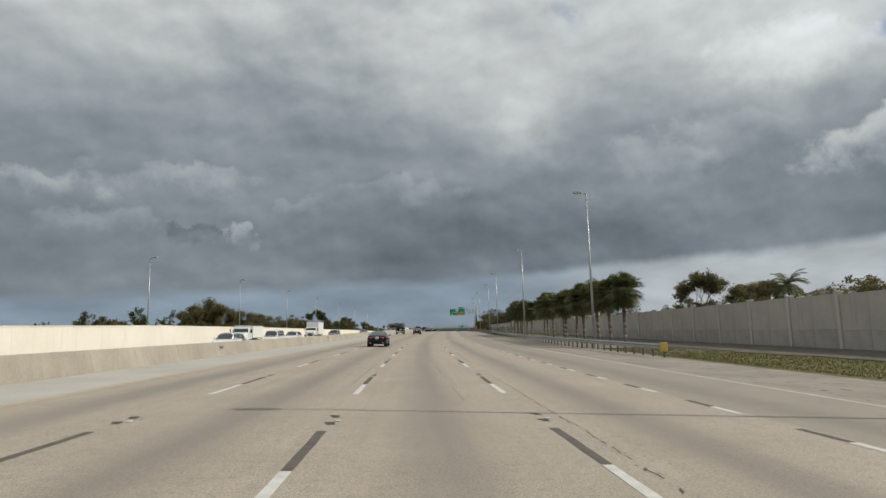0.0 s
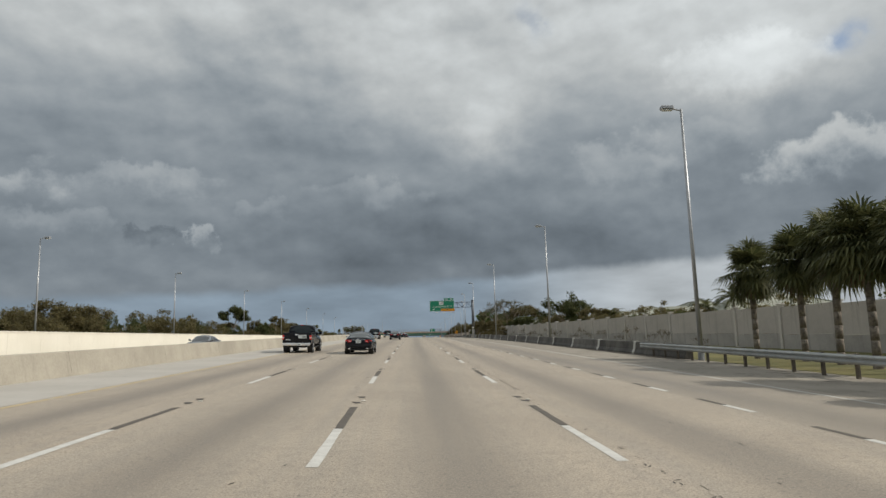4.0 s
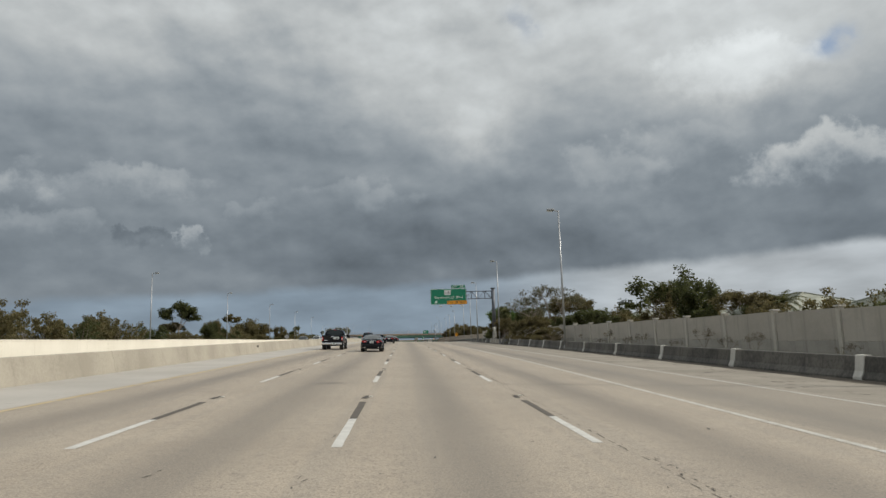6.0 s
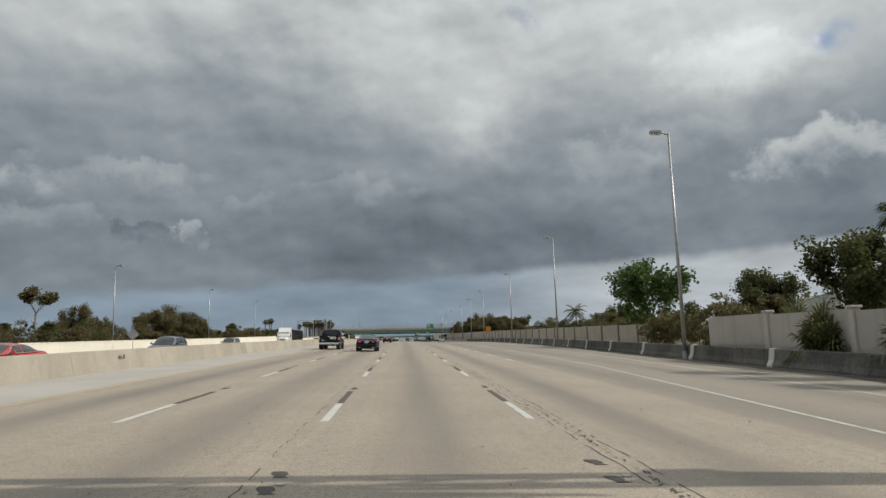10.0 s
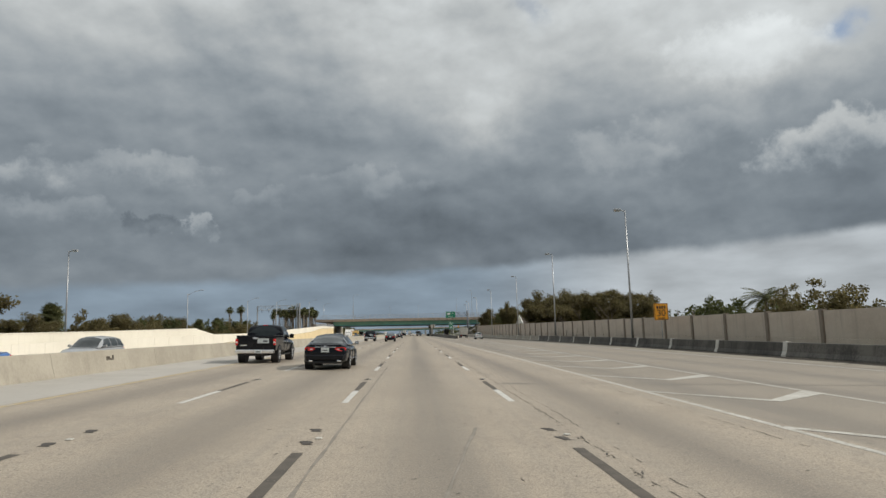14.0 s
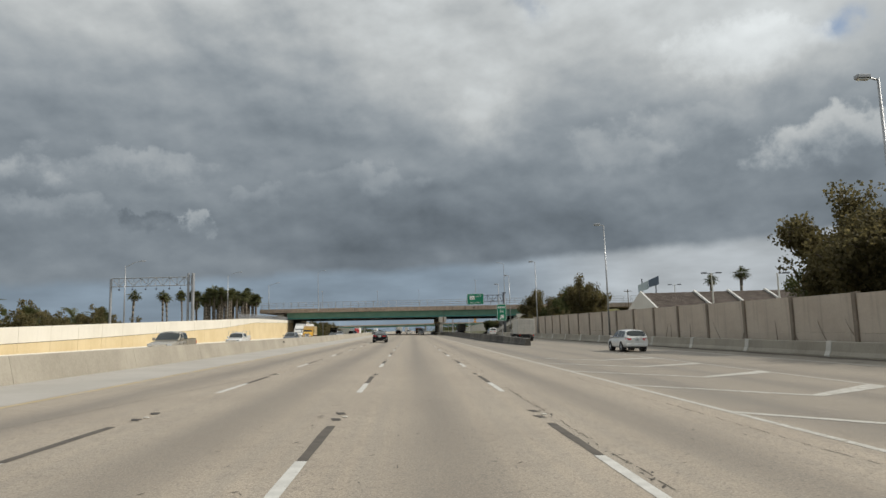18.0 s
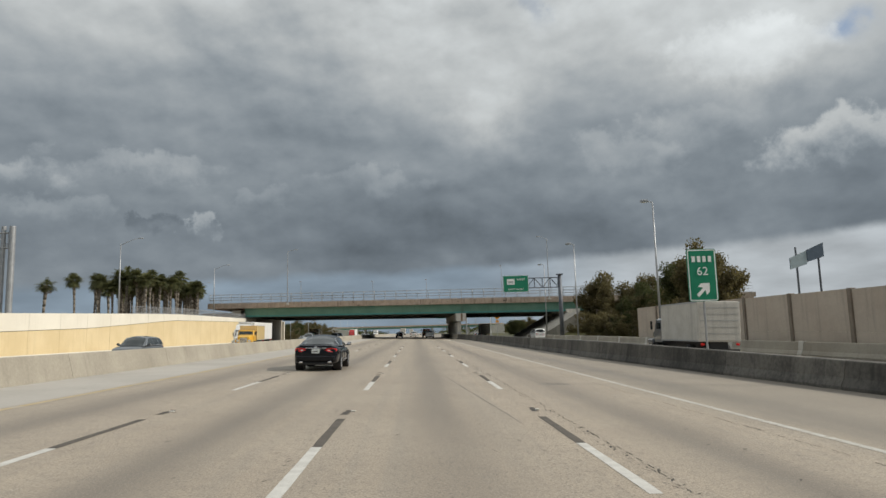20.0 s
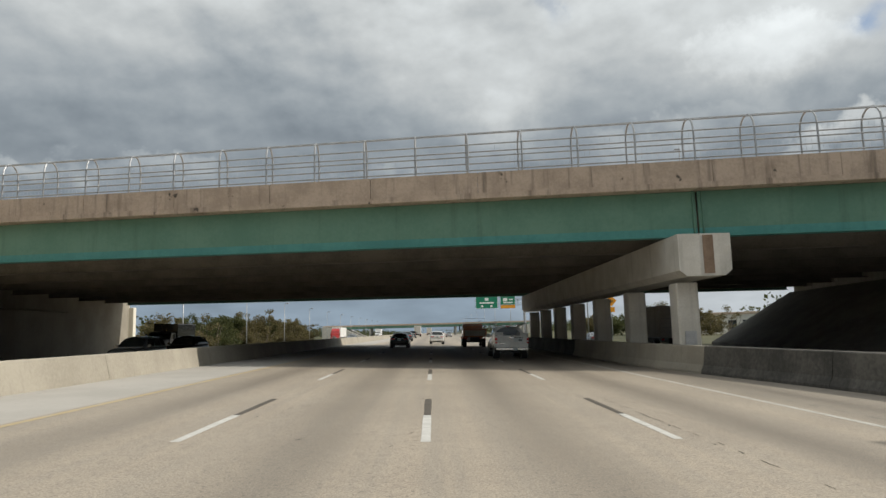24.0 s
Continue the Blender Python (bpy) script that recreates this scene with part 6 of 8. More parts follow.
# the grove of palms on the ramp's bank
random.seed(9)
for k in range(78):
    s = 722 + random.uniform(0, 44)
    u = -47 - max(0.0, s - 745) * 0.45 - random.uniform(0, 16)
    plant(s, u, random.uniform(13.0, 15.0), 5.0, "grove", 5.2)
plant(727, -55, 10.6, 6.0, "date", 5.0)
for s, u, h, w, kd in ((845, -50, 8.5, 14, "bush"), (862, -51, 9, 15, "bush"), (880, -52, 9.4, 15, "dense"), (900, -51, 9.6, 16, "bush"), (922, -52, 10.5, 17, "dense"), (945, -53, 10, 17, "bush"), (970, -55, 10, 16, "dense"), (832, -47, 7.6, 11, "yellowg"), (851, -47, 8.2, 12, "bush"), (873, -48, 8.6, 12, "yellowg"), (893, -48, 8.8, 13, "bush"), (915, -48, 9.4, 13, "yellowg"), (938, -49, 9.6, 14, "bush"), (962, -50, 10, 14, "yellowg"),
                       (826, 34, 7, 8, "dense"), (842, 40, 6.5, 10, "dome"), (866, 38, 6, 9, "dense"), (885, 44, 6.5, 12, "bush"), (910, 46, 6.5, 12, "dome"), (940, 50, 7, 14, "bush"), (850, 55, 7, 12, "bush")):
    plant(s, u, h, w, kd, -0.3)

# far woods on both sides, and at the end of the road
rng = np.random.default_rng(8)
spots = []
for side, u0, u1, n in ((-1, 95, 150, 1500), (1, 78, 125, 1200)):
    for _ in range(n):
        s = -60 + 2900 * rng.random() ** 1.25
        u = side * rng.uniform(u0, u1)
        h = rng.uniform(4.5, 7.5) + 1.6 * math.sin(s * 0.03 + side) + 1.2 * math.sin(s * 0.11)
        for j in range(3):
            spots.append(P(s + rng.uniform(-3, 3), u + rng.uniform(-3, 3), h * rng.uniform(0.25, 1.0)))
for _ in range(500):
    u = rng.uniform(-160, 130)
    if -42 < u < 30:
        continue
    spots.append(P(rng.uniform(1200, 1400), u, rng.uniform(1.0, 9.0)))
for _ in range(700):
    spots.append(P(rng.uniform(2700, 2900), rng.uniform(-420, 420), rng.uniform(0.5, 11.0)))
me = leaf_mesh("far_woods", spots, LEAF_DARK, 1.1, 12, (2.4, 2.4, 1.6), 77)
tagged(new("far_woods", me), "distant dark green line of trees", "trees", kind="stuff")


# ---- vehicles ----
GLASS_D = gloss("dark_car_glass", (0.020, 0.026, 0.026), 0.04, 0.0, 0.6)
TYRE_M = surface("tyre_rubber", (0.012, 0.012, 0.012), (0.03, 0.03, 0.03), 3.0, 0.8, 0.1)
ALLOY = gloss("alloy_rim", (0.55, 0.56, 0.58), 0.25, 0.9, 0.3)
CHROME = gloss("chrome_trim", (0.72, 0.73, 0.75), 0.12, 1.0, 0.0)
TRIM_K = gloss("black_trim", (0.015, 0.015, 0.015), 0.5, 0.0, 0.0)
TAIL = gloss("red_tail_lamp", (0.62, 0.012, 0.010), 0.15, 0.0, 1.0)
HEAD = gloss("clear_head_lamp", (0.70, 0.72, 0.74), 0.08, 0.3, 1.0)
AMBER = gloss("amber_lamp", (0.85, 0.30, 0.01), 0.2, 0.0, 1.0)
PLATE = gloss("pale_number_plate", (0.62, 0.66, 0.66), 0.5, 0.0, 0.0)
PAINT = {"black": gloss("black_car_paint", (0.005, 0.006, 0.009), 0.16, 0.0, 0.32), "white": gloss("white_car_paint", (0.74, 0.74, 0.72), 0.3), "silver": gloss("silver_car_paint", (0.42, 0.43, 0.44), 0.3, 0.5),
         "grey": gloss("grey_car_paint", (0.10, 0.11, 0.12), 0.28, 0.3), "red": gloss("red_car_paint", (0.42, 0.015, 0.012), 0.25), "blue": gloss("blue_car_paint", (0.02, 0.12, 0.38), 0.25, 0.2),
         "tan": gloss("tan_car_paint", (0.40, 0.36, 0.29), 0.3, 0.4), "yellow": gloss("yellow_truck_paint", (0.72, 0.40, 0.02), 0.35), "cream": gloss("cream_truck_paint", (0.70, 0.52, 0.24), 0.4),
         "orange": gloss("orange_truck_paint", (0.50, 0.13, 0.04), 0.35)}
PAINT["black"].node_tree.nodes["Principled BSDF"].inputs["Specular IOR Level"].default_value = 0.12
BOXW = surface("white_trailer_side", (0.70, 0.70, 0.68), (0.80, 0.80, 0.78), 0.4, 0.5, 0.0, 6.0, streak=0.15)


def loft(bm, rings, closed=True):
    vr = [[bm.verts.new(p) for p in r] for r in rings]
    n = len(vr[0])
    for a, b in zip(vr, vr[1:]):
        for k in range(n if closed else n - 1):
            bm.faces.new((a[k], a[(k + 1) % n], b[(k + 1) % n], b[k]))
    bm.faces.new(vr[0][::-1])
    bm.faces.new(vr[-1])
    bmesh.ops.recalc_face_normals(bm, faces=bm.faces)
    return bm


def hull(bm, stations):
    """A car's lower body: (y, half width, bottom, top) at each station, with soft shoulders and tucked sills."""
    rings = []
    for y, w, zb, zt in stations:
        h = zt - zb
        half = [(w * 0.86, zb), (w * 0.97, zb + h * 0.16), (w, zb + h * 0.42), (w * 0.985, zb + h * 0.72), (w * 0.93, zb + h * 0.93), (w * 0.80, zt), (w * 0.35, zt + 0.015)]
        rings.append([(x, y, z) for x, z in half] + [(-x, y, z) for x, z in half[::-1]])
    return loft(bm, rings)


class Greenhouse:
    """The upper body of a car as one smooth skin over (y, belt height, belt half width, roof height, roof half width) from the tail to the cowl."""

    def __init__(self, keys):
        self.k = np.array(keys)

    def at(self, y, a, off=0.0):
        """A point of the skin; a runs from the belt on one side (-1) over the roof (0) to the other (1)."""
        zb, wb, zr, wr = (float(np.interp(y, self.k[:, 0], self.k[:, c])) for c in range(1, 5))
        sg, b = (1 if a > 0 else -1), 1 - abs(a)
        d = min(0.085, 0.4 * (zr - zb))
        if b < 0.6:
            f = b / 0.6
            return Vector((sg * (wb + (wr - wb) * f + 0.035 * math.sin(math.pi * f) + off), y, zb + (zr - d - zb) * f))
        f = (b - 0.6) / 0.4
        return Vector((sg * wr * (1 - f) ** 0.85, y, zr - d + d * math.sin(f * math.pi / 2) + off))

    def skin(self, ys, rows, off=0.0, shut=False):
        """A bmesh grid; ys(a) gives the range in y at a, rows the values of a."""
        bm, n, vr = bmesh.new(), 40 if shut else 12, []
        for a in rows:
            y0, y1 = ys(a)
            if shut:
                at = sorted(set([y0 + (y1 - y0) * i / n for i in range(n + 1)]) | set(float(v) for v in self.k[:, 0]))
            else:
                at = [y0 + (y1 - y0) * i / n for i in range(n + 1)]
            vr.append([bm.verts.new(self.at(y, a, off)) for y in at])
        for p, q in zip(vr, vr[1:]):
            for i in range(len(p) - 1):
                bm.faces.new((p[i], p[i + 1], q[i + 1], q[i]))
        return bm


def upper_body(t, mat, keys, side, rear, front, rails=True):
    """Painted skin with side windows as (rear edge, front edge) at the belt and at the roof, rear window and windscreen as ranges of y."""
    g = Greenhouse(keys)
    y0, y1 = keys[0][0], keys[-1][0]
    part("upper_body", g.skin(lambda a: (y0, y1), [-1 + i / 14 for i in range(29)], shut=True), mat, t, smooth=True)
    ends = [-0.41 + 0.82 * i / 16 for i in range(17)]
    bow = lambda a: 0.10 * (abs(a) / 0.41) ** 2.5
    part("rear_window", g.skin(lambda a: (rear[0] + bow(a) * 0.3, rear[1] - bow(a) * 0.5), ends, 0.008), GLASS_D, t, "tinted rear window", True)
    part("windscreen", g.skin(lambda a: (front[0] + bow(a) * 0.5, front[1] - bow(a) * 0.3), ends, 0.008), GLASS_D, t, "tinted windscreen", True)
    for sg in (-1, 1):
        for b0, b1, t0, t1 in side:
            rows = [sg * (0.95 - 0.50 * i / 8) for i in range(9)]
            rng = lambda a: (b0 + (t0 - b0) * (0.95 - abs(a)) / 0.5, b1 + (t1 - b1) * (0.95 - abs(a)) / 0.5)
            part("side_window", g.skin(rng, rows, 0.008), GLASS_D, t, "tinted side window", True)
        if rails:
            bm = bmesh.new()
            b0, b1, t0, t1 = side[0][0], side[-1][1], side[0][2], side[-1][3]
            loop = [(b0 - 0.05, 0.955), (b1 + 0.05, 0.955)], [(b0 - 0.05, 0.955), (t0 - 0.03, 0.43)], [(t0 - 0.03, 0.43), (t1 + 0.02, 0.43)], [(t1 + 0.02, 0.43), (b1 + 0.05, 0.955)]
            for (ya, aa), (yb, ab) in loop:
                pts = [g.at(ya + (yb - ya) * i / 8, sg * (aa + (ab - aa) * i / 8), 0.008) for i in range(9)]
                for p, q in zip(pts, pts[1:]):
                    tube(bm, p, q, 0.013, 0.013, 5)
            part("window_trim", bm, CHROME, t, "thin chrome window trim")
    return g


WHEELS = {}


def wheel_meshes(r, w, style):
    key = (r, w, style)
    if key not in WHEELS:
        bm = bmesh.new()
        prof = [(-w / 2, r * 0.66), (-w / 2, r * 0.93), (-w * 0.36, r), (w * 0.36, r), (w / 2, r * 0.93), (w / 2, r * 0.66)]
        n = 24
        rings = [[bm.verts.new((x, q * math.cos(2 * math.pi * k / n), q * math.sin(2 * math.pi * k / n))) for x, q in prof] for k in range(n)]
        for k in range(n):
            for j in range(len(prof) - 1):
                bm.faces.new((rings[k][j], rings[k][j + 1], rings[(k + 1) % n][j + 1], rings[(k + 1) % n][j]))
        bmesh.ops.recalc_face_normals(bm, faces=bm.faces)
        ty = as_mesh("tyre", bm, TYRE_M, True)
        bm = bmesh.new()
        tube(bm, (-w * 0.30, 0, 0), (w * 0.30, 0, 0), r * 0.15, r * 0.15, 10)
        for k in range(style):
            a = 2 * math.pi * k / style
            for d in (-0.09, 0.09):
                tube(bm, (w * 0.28, 0, 0), (w * 0.36, r * 0.62 * math.cos(a + d), r * 0.62 * math.sin(a + d)), r * 0.12, r * 0.11, 6)
                tube(bm, (-w * 0.28, 0, 0), (-w * 0.36, r * 0.62 * math.cos(a + d), r * 0.62 * math.sin(a + d)), r * 0.12, r * 0.11, 6)
        for x in (-w * 0.42, w * 0.42):
            for k in range(24):
                a, b = 2 * math.pi * k / 24, 2 * math.pi * (k + 1) / 24
                tube(bm, (x, r * 0.66 * math.cos(a), r * 0.66 * math.sin(a)), (x, r * 0.66 * math.cos(b), r * 0.66 * math.sin(b)), r * 0.035, r * 0.035, 4)
        rim = as_mesh("rim", bm, ALLOY)
        bm = bmesh.new()
        tube(bm, (-w * 0.2, 0, 0), (w * 0.2, 0, 0), r * 0.66, r * 0.66, 20)
        hub = as_mesh("brake_disc", bm, STEEL_D)
        WHEELS[key] = (ty, rim, hub)
    return WHEELS[key]


def add_wheels(t, places, r, w, style=5, arch=True, lip=None):
    ty, rim, hub = wheel_meshes(r, w, style)
    for x, y in places:
        wl = piece("wheel", hub, t, Matrix.Translation((x, y, r)))
        piece("tyre", ty, wl, Matrix())
        piece("rim", rim, wl, Matrix())
        if arch:
            bm = bmesh.new()
            s = 1 if x > 0 else -1
            # solid black disc; its colour stands in for the shade inside the wheel opening
            tube(bm, (x - s * 0.22, y, r + 0.02), (x + s * (w / 2 - 0.012), y, r + 0.02), r * 1.15, r * 1.15, 28)
            part("wheel_arch", bm, TRIM_K, t, "black disc painted as the shaded wheel opening")
            if lip is not None:
                bm = bmesh.new()
                for k in range(24):
                    a, b = math.pi * (k / 24 * 1.1 - 0.05), math.pi * ((k + 1) / 24 * 1.1 - 0.05)
                    q = r * 1.17
                    tube(bm, (x + s * (w / 2 - 0.02), y + q * math.cos(a), r + 0.02 + q * math.sin(a)), (x + s * (w / 2 - 0.02), y + q * math.cos(b), r + 0.02 + q * math.sin(b)), 0.02, 0.02, 6)
                part("arch_lip", bm, lip, t, smooth=True)


def slab(t, name, mat, x0, x1, y0, y1, z0, z1, bevel=0.02, label=""):
    bm = bmesh.new()
    box(bm, x0, x1, y0, y1, z0, z1, bevel)
    return part(name, bm, mat, t, label)


def pair(t, name, mat, x0, x1, y0, y1, z0, z1, bevel=0.02, label=""):
    for s in (-1, 1):
        a, b = sorted((s * x0, s * x1))
        slab(t, name, mat, a, b, y0, y1, z0, z1, bevel, label)


def soften(ob):
    md = ob.modifiers.new("rounded", "SUBSURF")
    md.levels = md.render_levels = 2
    return ob


def car(name, label, colour, kind, group="traffic", near=False):
    t = thing(name, label, "car", group)
    p = PAINT[colour]
    if kind == "sedan":
        st = [(-2.54, 0.70, 0.44, 0.78), (-2.52, 0.80, 0.36, 0.97), (-2.42, 0.88, 0.29, 1.045), (-2.1, 0.925, 0.23, 1.06), (-1.5, 0.945, 0.20, 1.035), (-0.8, 0.95, 0.19, 1.01), (0.7, 0.95, 0.19, 0.99), (1.3, 0.94, 0.20, 0.965),
              (1.9, 0.925, 0.22, 0.90), (2.3, 0.88, 0.25, 0.80), (2.46, 0.80, 0.29, 0.72), (2.52, 0.68, 0.34, 0.62)]
        keys = [(-2.08, 1.03, 0.80, 1.045, 0.68), (-1.75, 1.03, 0.83, 1.17, 0.63), (-1.4, 1.02, 0.85, 1.315, 0.605), (-1.0, 1.0, 0.86, 1.43, 0.60), (-0.6, 0.99, 0.87, 1.478, 0.605), (-0.2, 0.985, 0.87, 1.49, 0.61), (0.25, 0.98, 0.87, 1.47, 0.61),
                (0.55, 0.98, 0.87, 1.405, 0.62), (0.9, 0.975, 0.86, 1.25, 0.65), (1.2, 0.97, 0.85, 1.09, 0.69), (1.42, 0.96, 0.82, 0.975, 0.72)]
        side = [(-1.62, -1.34, -1.14, -1.06), (-1.28, -0.28, -0.98, -0.26), (-0.17, 1.02, -0.17, 0.36)]
        rear, front = (-1.98, -1.06), (0.40, 1.36)
        r, w, ys, xs = 0.345, 0.235, (-1.42, 1.42), 0.835
    elif kind == "suv":
        st = [(-2.34, 0.78, 0.46, 0.90), (-2.30, 0.87, 0.38, 1.06), (-2.2, 0.91, 0.32, 1.10), (-1.7, 0.94, 0.26, 1.10), (-0.8, 0.95, 0.25, 1.08), (0.8, 0.95, 0.25, 1.06), (1.3, 0.94, 0.26, 1.04), (1.9, 0.92, 0.28, 0.98), (2.22, 0.87, 0.32, 0.88), (2.34, 0.78, 0.38, 0.78), (2.38, 0.68, 0.44, 0.68)]
        keys = [(-2.27, 1.07, 0.84, 1.10, 0.76), (-2.15, 1.07, 0.86, 1.40, 0.70), (-2.0, 1.07, 0.87, 1.60, 0.665), (-1.7, 1.07, 0.875, 1.67, 0.66), (-0.8, 1.065, 0.88, 1.71, 0.665), (0.0, 1.06, 0.88, 1.705, 0.665), (0.4, 1.05, 0.88, 1.65, 0.665),
                (0.75, 1.045, 0.88, 1.46, 0.69), (1.05, 1.035, 0.87, 1.24, 0.73), (1.32, 1.03, 0.84, 1.045, 0.78)]
        side = [(-2.0, -1.35, -1.85, -1.25), (-1.27, -0.38, -1.17, -0.36), (-0.28, 0.92, -0.28, 0.34)]
        rear, front = (-2.24, -1.96), (0.42, 1.26)
        r, w, ys, xs = 0.36, 0.235, (-1.36, 1.36), 0.835
    else:
        st = [(-2.76, 0.84, 0.42, 1.08), (-2.72, 0.91, 0.36, 1.14), (-2.5, 0.95, 0.31, 1.16), (-1.8, 0.96, 0.28, 1.16), (1.4, 0.96, 0.28, 1.14), (2.0, 0.94, 0.3, 1.07), (2.45, 0.88, 0.33, 0.95), (2.65, 0.80, 0.38, 0.82), (2.7, 0.70, 0.44, 0.72)]
        keys = [(-2.74, 1.12, 0.90, 1.16, 0.86), (-2.69, 1.12, 0.91, 1.55, 0.83), (-2.62, 1.12, 0.915, 1.88, 0.80), (-2.45, 1.12, 0.92, 2.0, 0.78), (-1.0, 1.12, 0.92, 2.05, 0.78), (0.8, 1.12, 0.92, 2.03, 0.78), (1.15, 1.12, 0.92, 1.94, 0.79),
                (1.6, 1.1, 0.91, 1.58, 0.82), (2.1, 1.06, 0.88, 1.10, 0.84)]
        side = [(-2.4, -1.25, -2.3, -1.22), (-1.1, 0.1, -1.1, 0.1), (0.25, 1.62, 0.25, 1.12)]
        rear, front = (-2.715, -2.62), (1.22, 2.0)
        r, w, ys, xs = 0.35, 0.23, (-1.75, 1.75), 0.845
    c = (keys[0][0], keys[-1][0], keys[len(keys) // 2][1])
    bm = bmesh.new()
    hull(bm, st)
    soften(part("body", bm, p, t, smooth=True))
    upper_body(t, p, keys, side, rear, front)
    add_wheels(t, [(s * xs, y) for s in (-1, 1) for y in ys], r, w, 5, lip=p if near else None)
    yb, yf = st[0][0], st[-1][0]
    zl = st[1][3] - 0.11
    for sg in (-1, 1):
        bm = bmesh.new()
        prism(bm, [(sg * x, z) for x, z in ((0.40, zl + 0.005), (0.48, zl + 0.065), (0.68, zl + 0.08), (0.845, zl + 0.06), (0.865, zl + 0.0), (0.82, zl - 0.06), (0.66, zl - 0.075), (0.54, zl - 0.07))], yb - 0.022, yb + 0.30)
        for v in bm.verts:
            if v.co.y < yb + 0.1:
                v.co.y += max(0.0, abs(v.co.x) - 0.62) * 0.5
        lamp = part("tail_lamp", bm, TAIL, t, "red wedge-shaped tail lamp")
        if near:
            bm = bmesh.new()
            prism(bm, [(sg * x, z) for x, z in ((0.50, zl - 0.025), (0.52, zl + 0.015), (0.60, zl + 0.015), (0.60, zl - 0.025))], yb - 0.027, yb - 0.021)
            part("reversing_lens", bm, HEAD, lamp, "clear inner lens")
    slab(t, "boot_lip", p, -0.66, 0.66, yb + 0.07, yb + 0.16, st[2][3] - 0.035, st[2][3] + 0.002, 0.015)
    slab(t, "rear_skirt", TRIM_K, -0.70, 0.70, yb - 0.01, yb + 0.2, 0.26, 0.36, 0.03, "black lower skirt")
    slab(t, "number_plate", PLATE, -0.16, 0.16, yb - 0.012, yb + 0.05, zl - 0.13, zl + 0.04, 0.005, "pale number plate")
    slab(t, "plate_bar", TRIM_K, -0.11, 0.11, yb - 0.016, yb - 0.011, zl - 0.065, zl - 0.03, 0.0)
    slab(t, "trim_strip", CHROME, -0.45, 0.45, yb + 0.005, yb + 0.06, zl + 0.065, zl + 0.09, 0.005, "chrome strip")
    slab(t, "badge", CHROME, -0.06, 0.06, yb + 0.0, yb + 0.05, zl + 0.10, zl + 0.14, 0.01, "small chrome badge")
    slab(t, "rear_bumper", p, -0.80, 0.80, yb - 0.04, yb + 0.12, 0.40, 0.64, 0.05)
    if near:
        pair(t, "tailpipe", CHROME, 0.50, 0.66, yb - 0.05, yb + 0.05, 0.34, 0.41, 0.02, "chrome exhaust tip")
    zh = st[-2][3] - 0.10
    pair(t, "head_lamp", HEAD, 0.44, 0.80, yf - 0.14, yf - 0.02, zh - 0.08, zh + 0.06, 0.03, "clear head lamp")
    slab(t, "grille", TRIM_K, -0.42, 0.42, yf - 0.06, yf + 0.02, zh - 0.16, zh + 0.05, 0.02, "black grille")
    slab(t, "front_bumper", p, -0.76, 0.76, yf - 0.1, yf + 0.05, 0.34, 0.54, 0.05)
    ym, zm = side[-1][1] - 0.16, c[2] + 0.02
    for sg in (-1, 1):
        bm = bmesh.new()
        prism(bm, [(sg * x, zm + z) for x, z in ((0.93, 0.0), (0.93, 0.07), (0.97, 0.135), (1.08, 0.145), (1.12, 0.10), (1.11, 0.02), (1.04, -0.01))], ym - 0.05, ym + 0.07)
        box(bm, *sorted((sg * 0.80, sg * 0.96)), ym - 0.01, ym + 0.06, zm - 0.01, zm + 0.03)
        mr = part("mirror", bm, p, t)
        if near:
            bm = bmesh.new()
            box(bm, *sorted((sg * 0.955, sg * 1.10)), ym - 0.056, ym - 0.05, zm + 0.025, zm + 0.125)
            part("mirror_glass", bm, CHROME, mr, "mirror glass")
    if near:
        for s in (-1, 1):
            for y in (0.15, -0.75):
                slab(t, "door_handle", CHROME, *sorted((s * 0.915, s * 0.962)), y - 0.1, y + 0.1, c[2] - 0.17, c[2] - 0.135, 0.01)
            slab(t, "sill_trim", CHROME, *sorted((s * 0.935, s * 0.965)), -0.95, 0.75, 0.40, 0.435, 0.01, "chrome sill strip")
            for y in (0.62, -0.30, -1.12):
                slab(t, "door_seam", TRIM_K, *sorted((s * 0.93, s * 0.953)), y - 0.005, y + 0.005, 0.36, c[2] - 0.22, 0.0)
    return t


